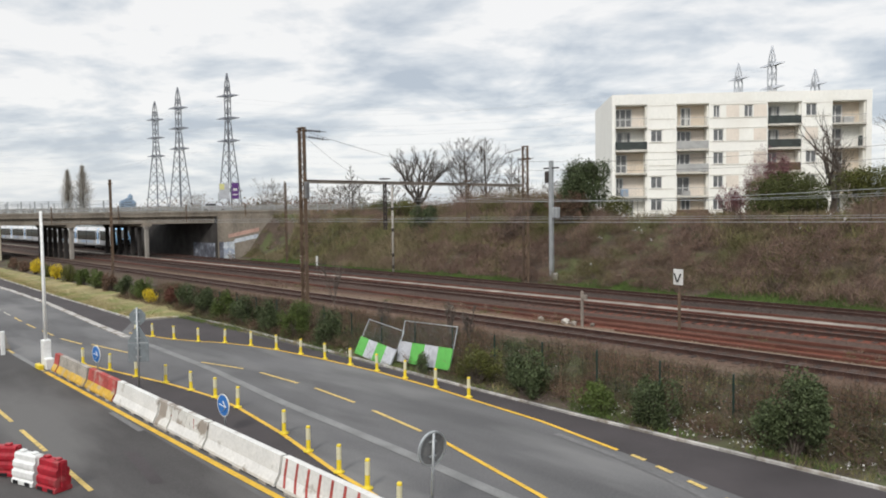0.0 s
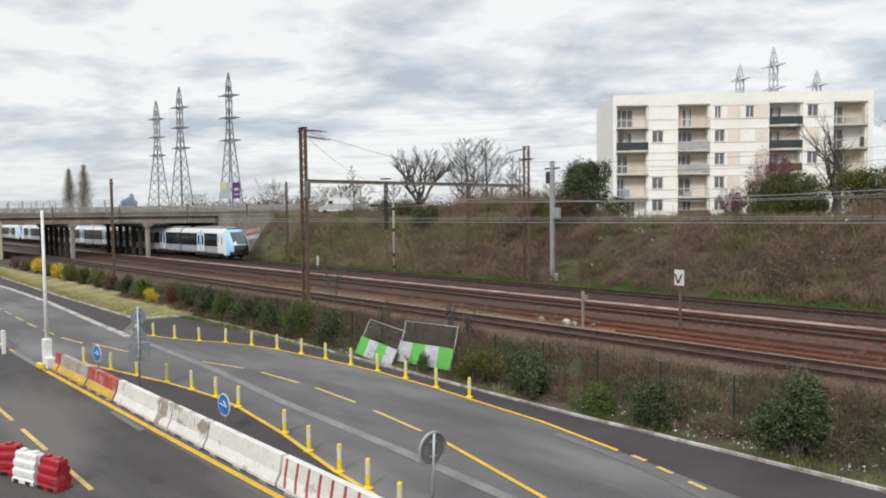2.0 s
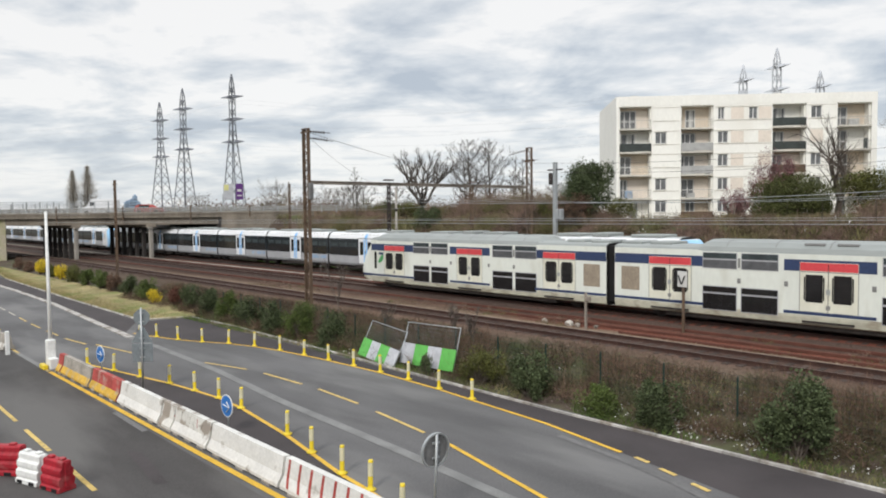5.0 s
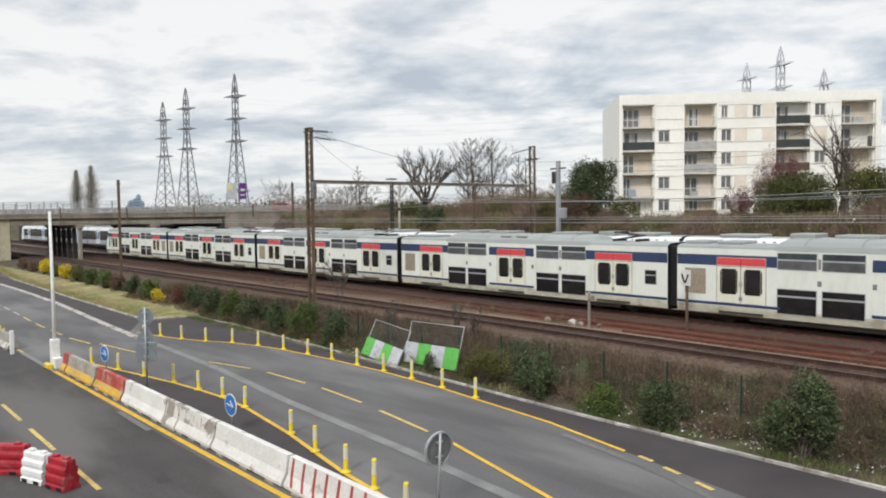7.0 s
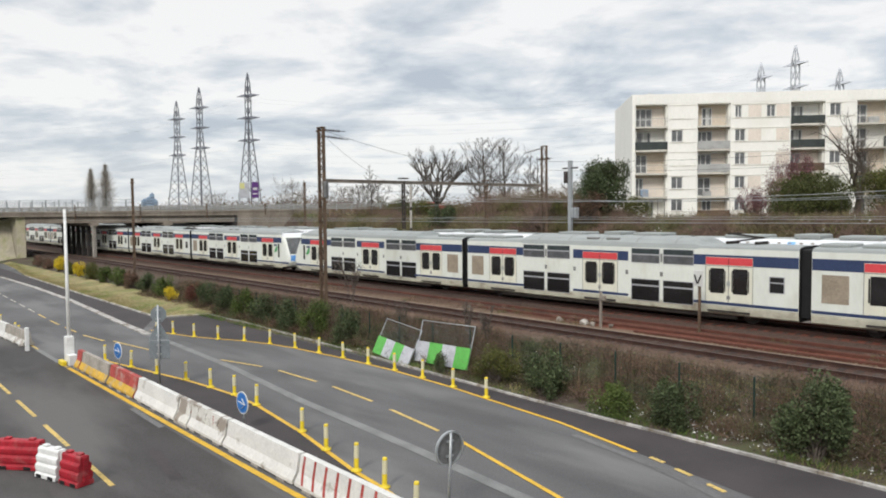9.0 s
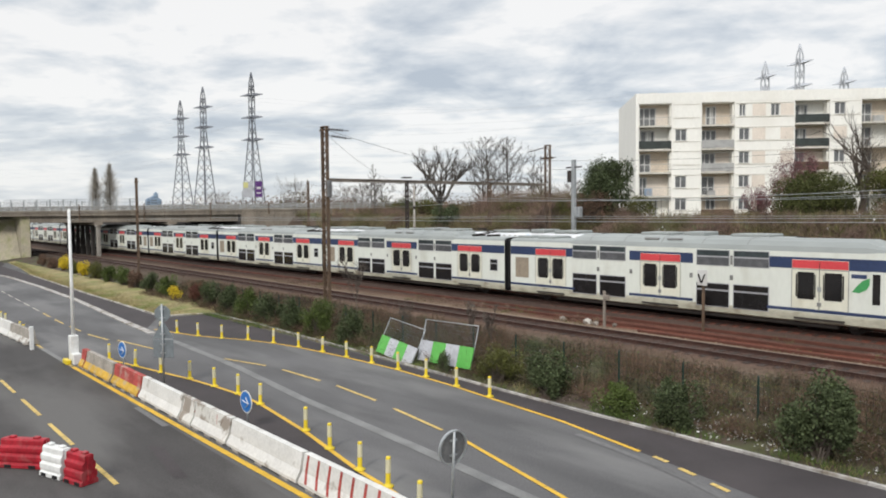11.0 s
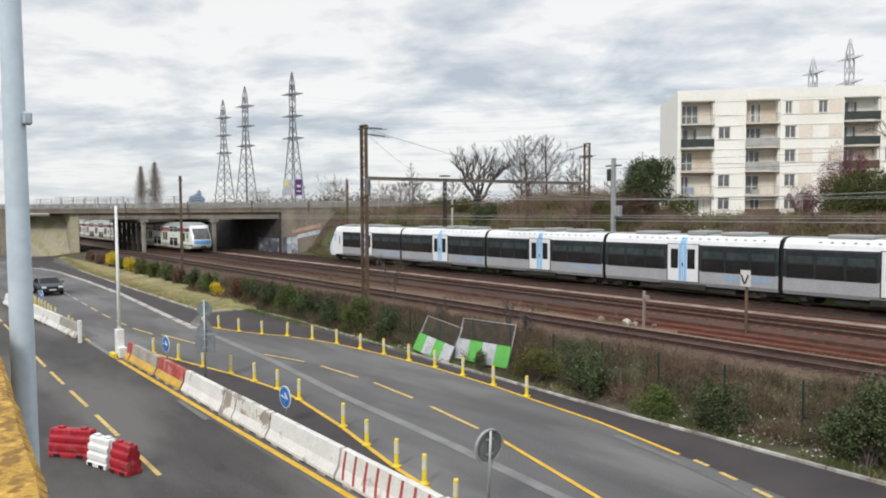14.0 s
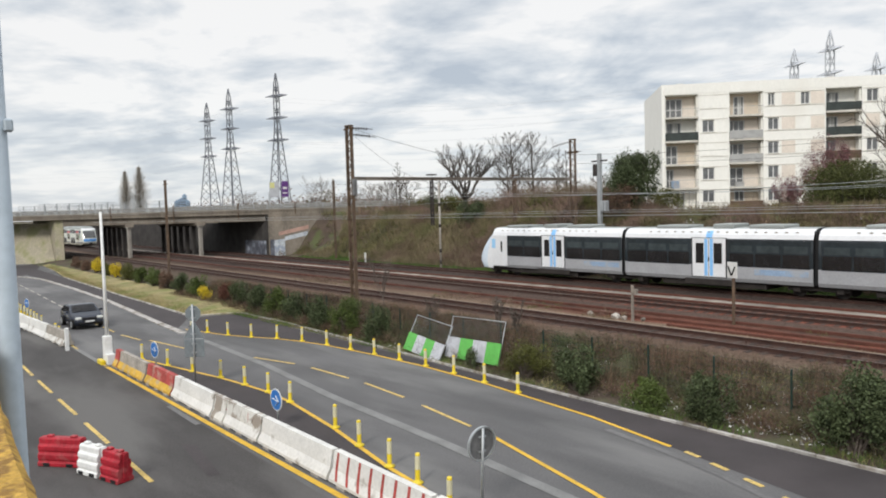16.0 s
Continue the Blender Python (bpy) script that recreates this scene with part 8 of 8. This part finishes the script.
    tagged(part_of("loose_ballast", quad_mesh("loose_ballast", q, M["stones"]), None), "loose brown and grey stones of the track bed", "stones", kind="stuff")
    # rubble and dead stalks on the bank
    n = 5200
    x, y = RNG.uniform(-24, 4, n), RNG.uniform(19.6, 25.2, n)
    keepers = np.array([patch(a, b, 0.4, -0.05) for a, b in zip(x, y)])
    p = ground_pts(x[keepers], y[keepers]) + np.array([0, 0, 0.01])
    tagged(part_of("bank_rubble", quad_mesh("bank_rubble", leaves(p, 0.08, 0.4), M["rubble"]), None), "small stones, bark and rubble strewn on the bank", "rubble", kind="stuff")
    n = 9000
    x, y = RNG.uniform(-34, 5, n), RNG.uniform(20.4, 25.2, n)
    keepers = np.array([patch(a, b, 0.25, 0.0) for a, b in zip(x, y)])
    p = ground_pts(x[keepers], y[keepers])
    d = unit(np.stack([RNG.normal(0, 0.28, len(p)), RNG.normal(0, 0.28, len(p)), np.ones(len(p))], 1))
    tagged(part_of("dead_stalks", quad_mesh("dead_stalks", blades(p, d, RNG.uniform(0.5, 1.3, len(p)), 0.011), M["leaf_brown"]), None), "upright dead reddish brown stalks on the bank", "undergrowth", kind="stuff")
    # litter on the bank
    n = 800
    x, y = RNG.uniform(-30, 3, n), RNG.uniform(20.0, 24.4, n)
    keepers = np.array([patch(a, b, 0.35, 0.12) or (abs(a + 8.0) < 5.0 and patch(a, b, 0.6, -0.1)) for a, b in zip(x, y)])
    p = ground_pts(x[keepers], y[keepers]) + np.array([0, 0, 0.06])
    q = leaves(np.repeat(p, 3, 0) + RNG.normal(0, 0.05, (3 * len(p), 3)), 0.065, 0.6)
    tagged(part_of("litter", quad_mesh("litter", q, M["trash"]), None), "scraps of white litter on the bank", "litter", kind="stuff")
    n = 260
    x, y = RNG.normal(-11.0, 2.6, n), RNG.normal(20.9, 0.7, n)
    p = ground_pts(x, np.clip(y, 19.8, 23.5)) + np.array([0, 0, 0.05])
    q = leaves(np.repeat(p, 2, 0) + RNG.normal(0, 0.04, (2 * len(p), 3)), 0.10, 0.2)
    tagged(part_of("dumped_litter", quad_mesh("dumped_litter", q, M["trash"]), None), "scraps of white and grey litter dumped on the bank", "litter", kind="stuff")
    n = 60
    x, y = RNG.uniform(-45, -8, n), RNG.uniform(48.5, 56, n)
    keepers = np.array([patch(a, b, 0.2, 0.15) for a, b in zip(x, y)])
    p = ground_pts(x[keepers], y[keepers]) + np.array([0, 0, 0.5])
    q = leaves(np.repeat(p, 4, 0) + RNG.normal(0, 0.1, (4 * len(p), 3)), 0.17, 0.6)
    tagged(part_of("embankment_litter", quad_mesh("embankment_litter", q, M["trash"]), None), "scraps of white litter on the embankment", "litter", kind="stuff")


def build_skyline():
    # light blue-grey: the haze of distance is mixed into the towers' colour
    far = mat("far_tower", (0.27, 0.36, 0.47), 0.6, var=0.15, scale=0.02, fine=0.2, bump=0)
    for x, y, w, h in ((-1416.4, 493.9, 7, 50), (-1418, 488, 10, 42), (-1421, 480, 8, 38), (-1414, 499, 7, 38)):
        th = thing("far_tower_block", "distant blue-grey tower block on the horizon", "building", pose(x, y, 0), group="distant towers")
        part("shell", box(-w / 2, w / 2, -w / 2, w / 2, 5, h), far, th)
        for k in range(6):
            z = 12 + (h - 14) * k / 6
            part("window_row", box(-w / 2 - 0.2, w / 2 + 0.2, -w / 2 - 0.2, w / 2 + 0.2, z, z + 1.2), M["pane"], th)
        part("roof_plant", box(-w / 5, w / 5, -w / 5, w / 5, h, h + 2.5), far, th)


build_plants()
build_skyline()


# ---------------------------------------------------------------- what moves
def motions():
    walk(double_deck, [(t, pose(x, 35.8, RAIL)) for t, x in ((0, 233), (4, 103.1), (7, 4.8), (8.5, -44.7), (11.5, -142.8), (12, -158.8), (13, -190.0), (14.4, -231), (16, -277))])
    walk(single_deck, [(t, pose(x, 43.4, RAIL)) for t, x in ((0, -127.6), (2, -84.7), (4, -41.7), (6.5, 9.3), (8.5, 48.5), (11.5, 105.6), (12, 114.3), (13, 131.0), (14, 146.8), (14.5, 154.4), (16, 176.1))])
    walk(car, [(t, pose(x, y, 0, 0, 0, 1)) for t, x, y in ((0, -183, 11.9), (11, -94.5, 11.2), (13.6, -72.2, 10.7), (14.4, -64.2, 10.7), (15.2, -57.2, 10.6), (16, -50.1, 10.5))])
    # bridge traffic keeps to the skew deck: y along it, d behind its near face
    deck = lambda y, d, turn: pose(BR(y) - d, y, 7.36 - 0.42 * smooth((y - 50) / 9), 0, 0, turn + 42.27)
    walk(VAN, [(t, deck(y, 9.5, 180)) for t, y in ((0, 82.5), (1.5, 67.7), (2, 62.4), (3, 53.4), (4, 44.8), (7, 20), (9, 4), (16, -22))])
    walk(GREY_CAR, [(t, deck(y, 3.5, 0)) for t, y in ((0, 47.75), (0.5, 51.9), (1.5, 60), (4, 80), (8, 108), (16, 150))])
    walk(RED_CAR, [(t, deck(y, 3.5, 0)) for t, y in ((0, 5.5), (3, 26.3), (3.5, 29.8), (6, 47.3), (9, 68), (16, 116))])


motions()
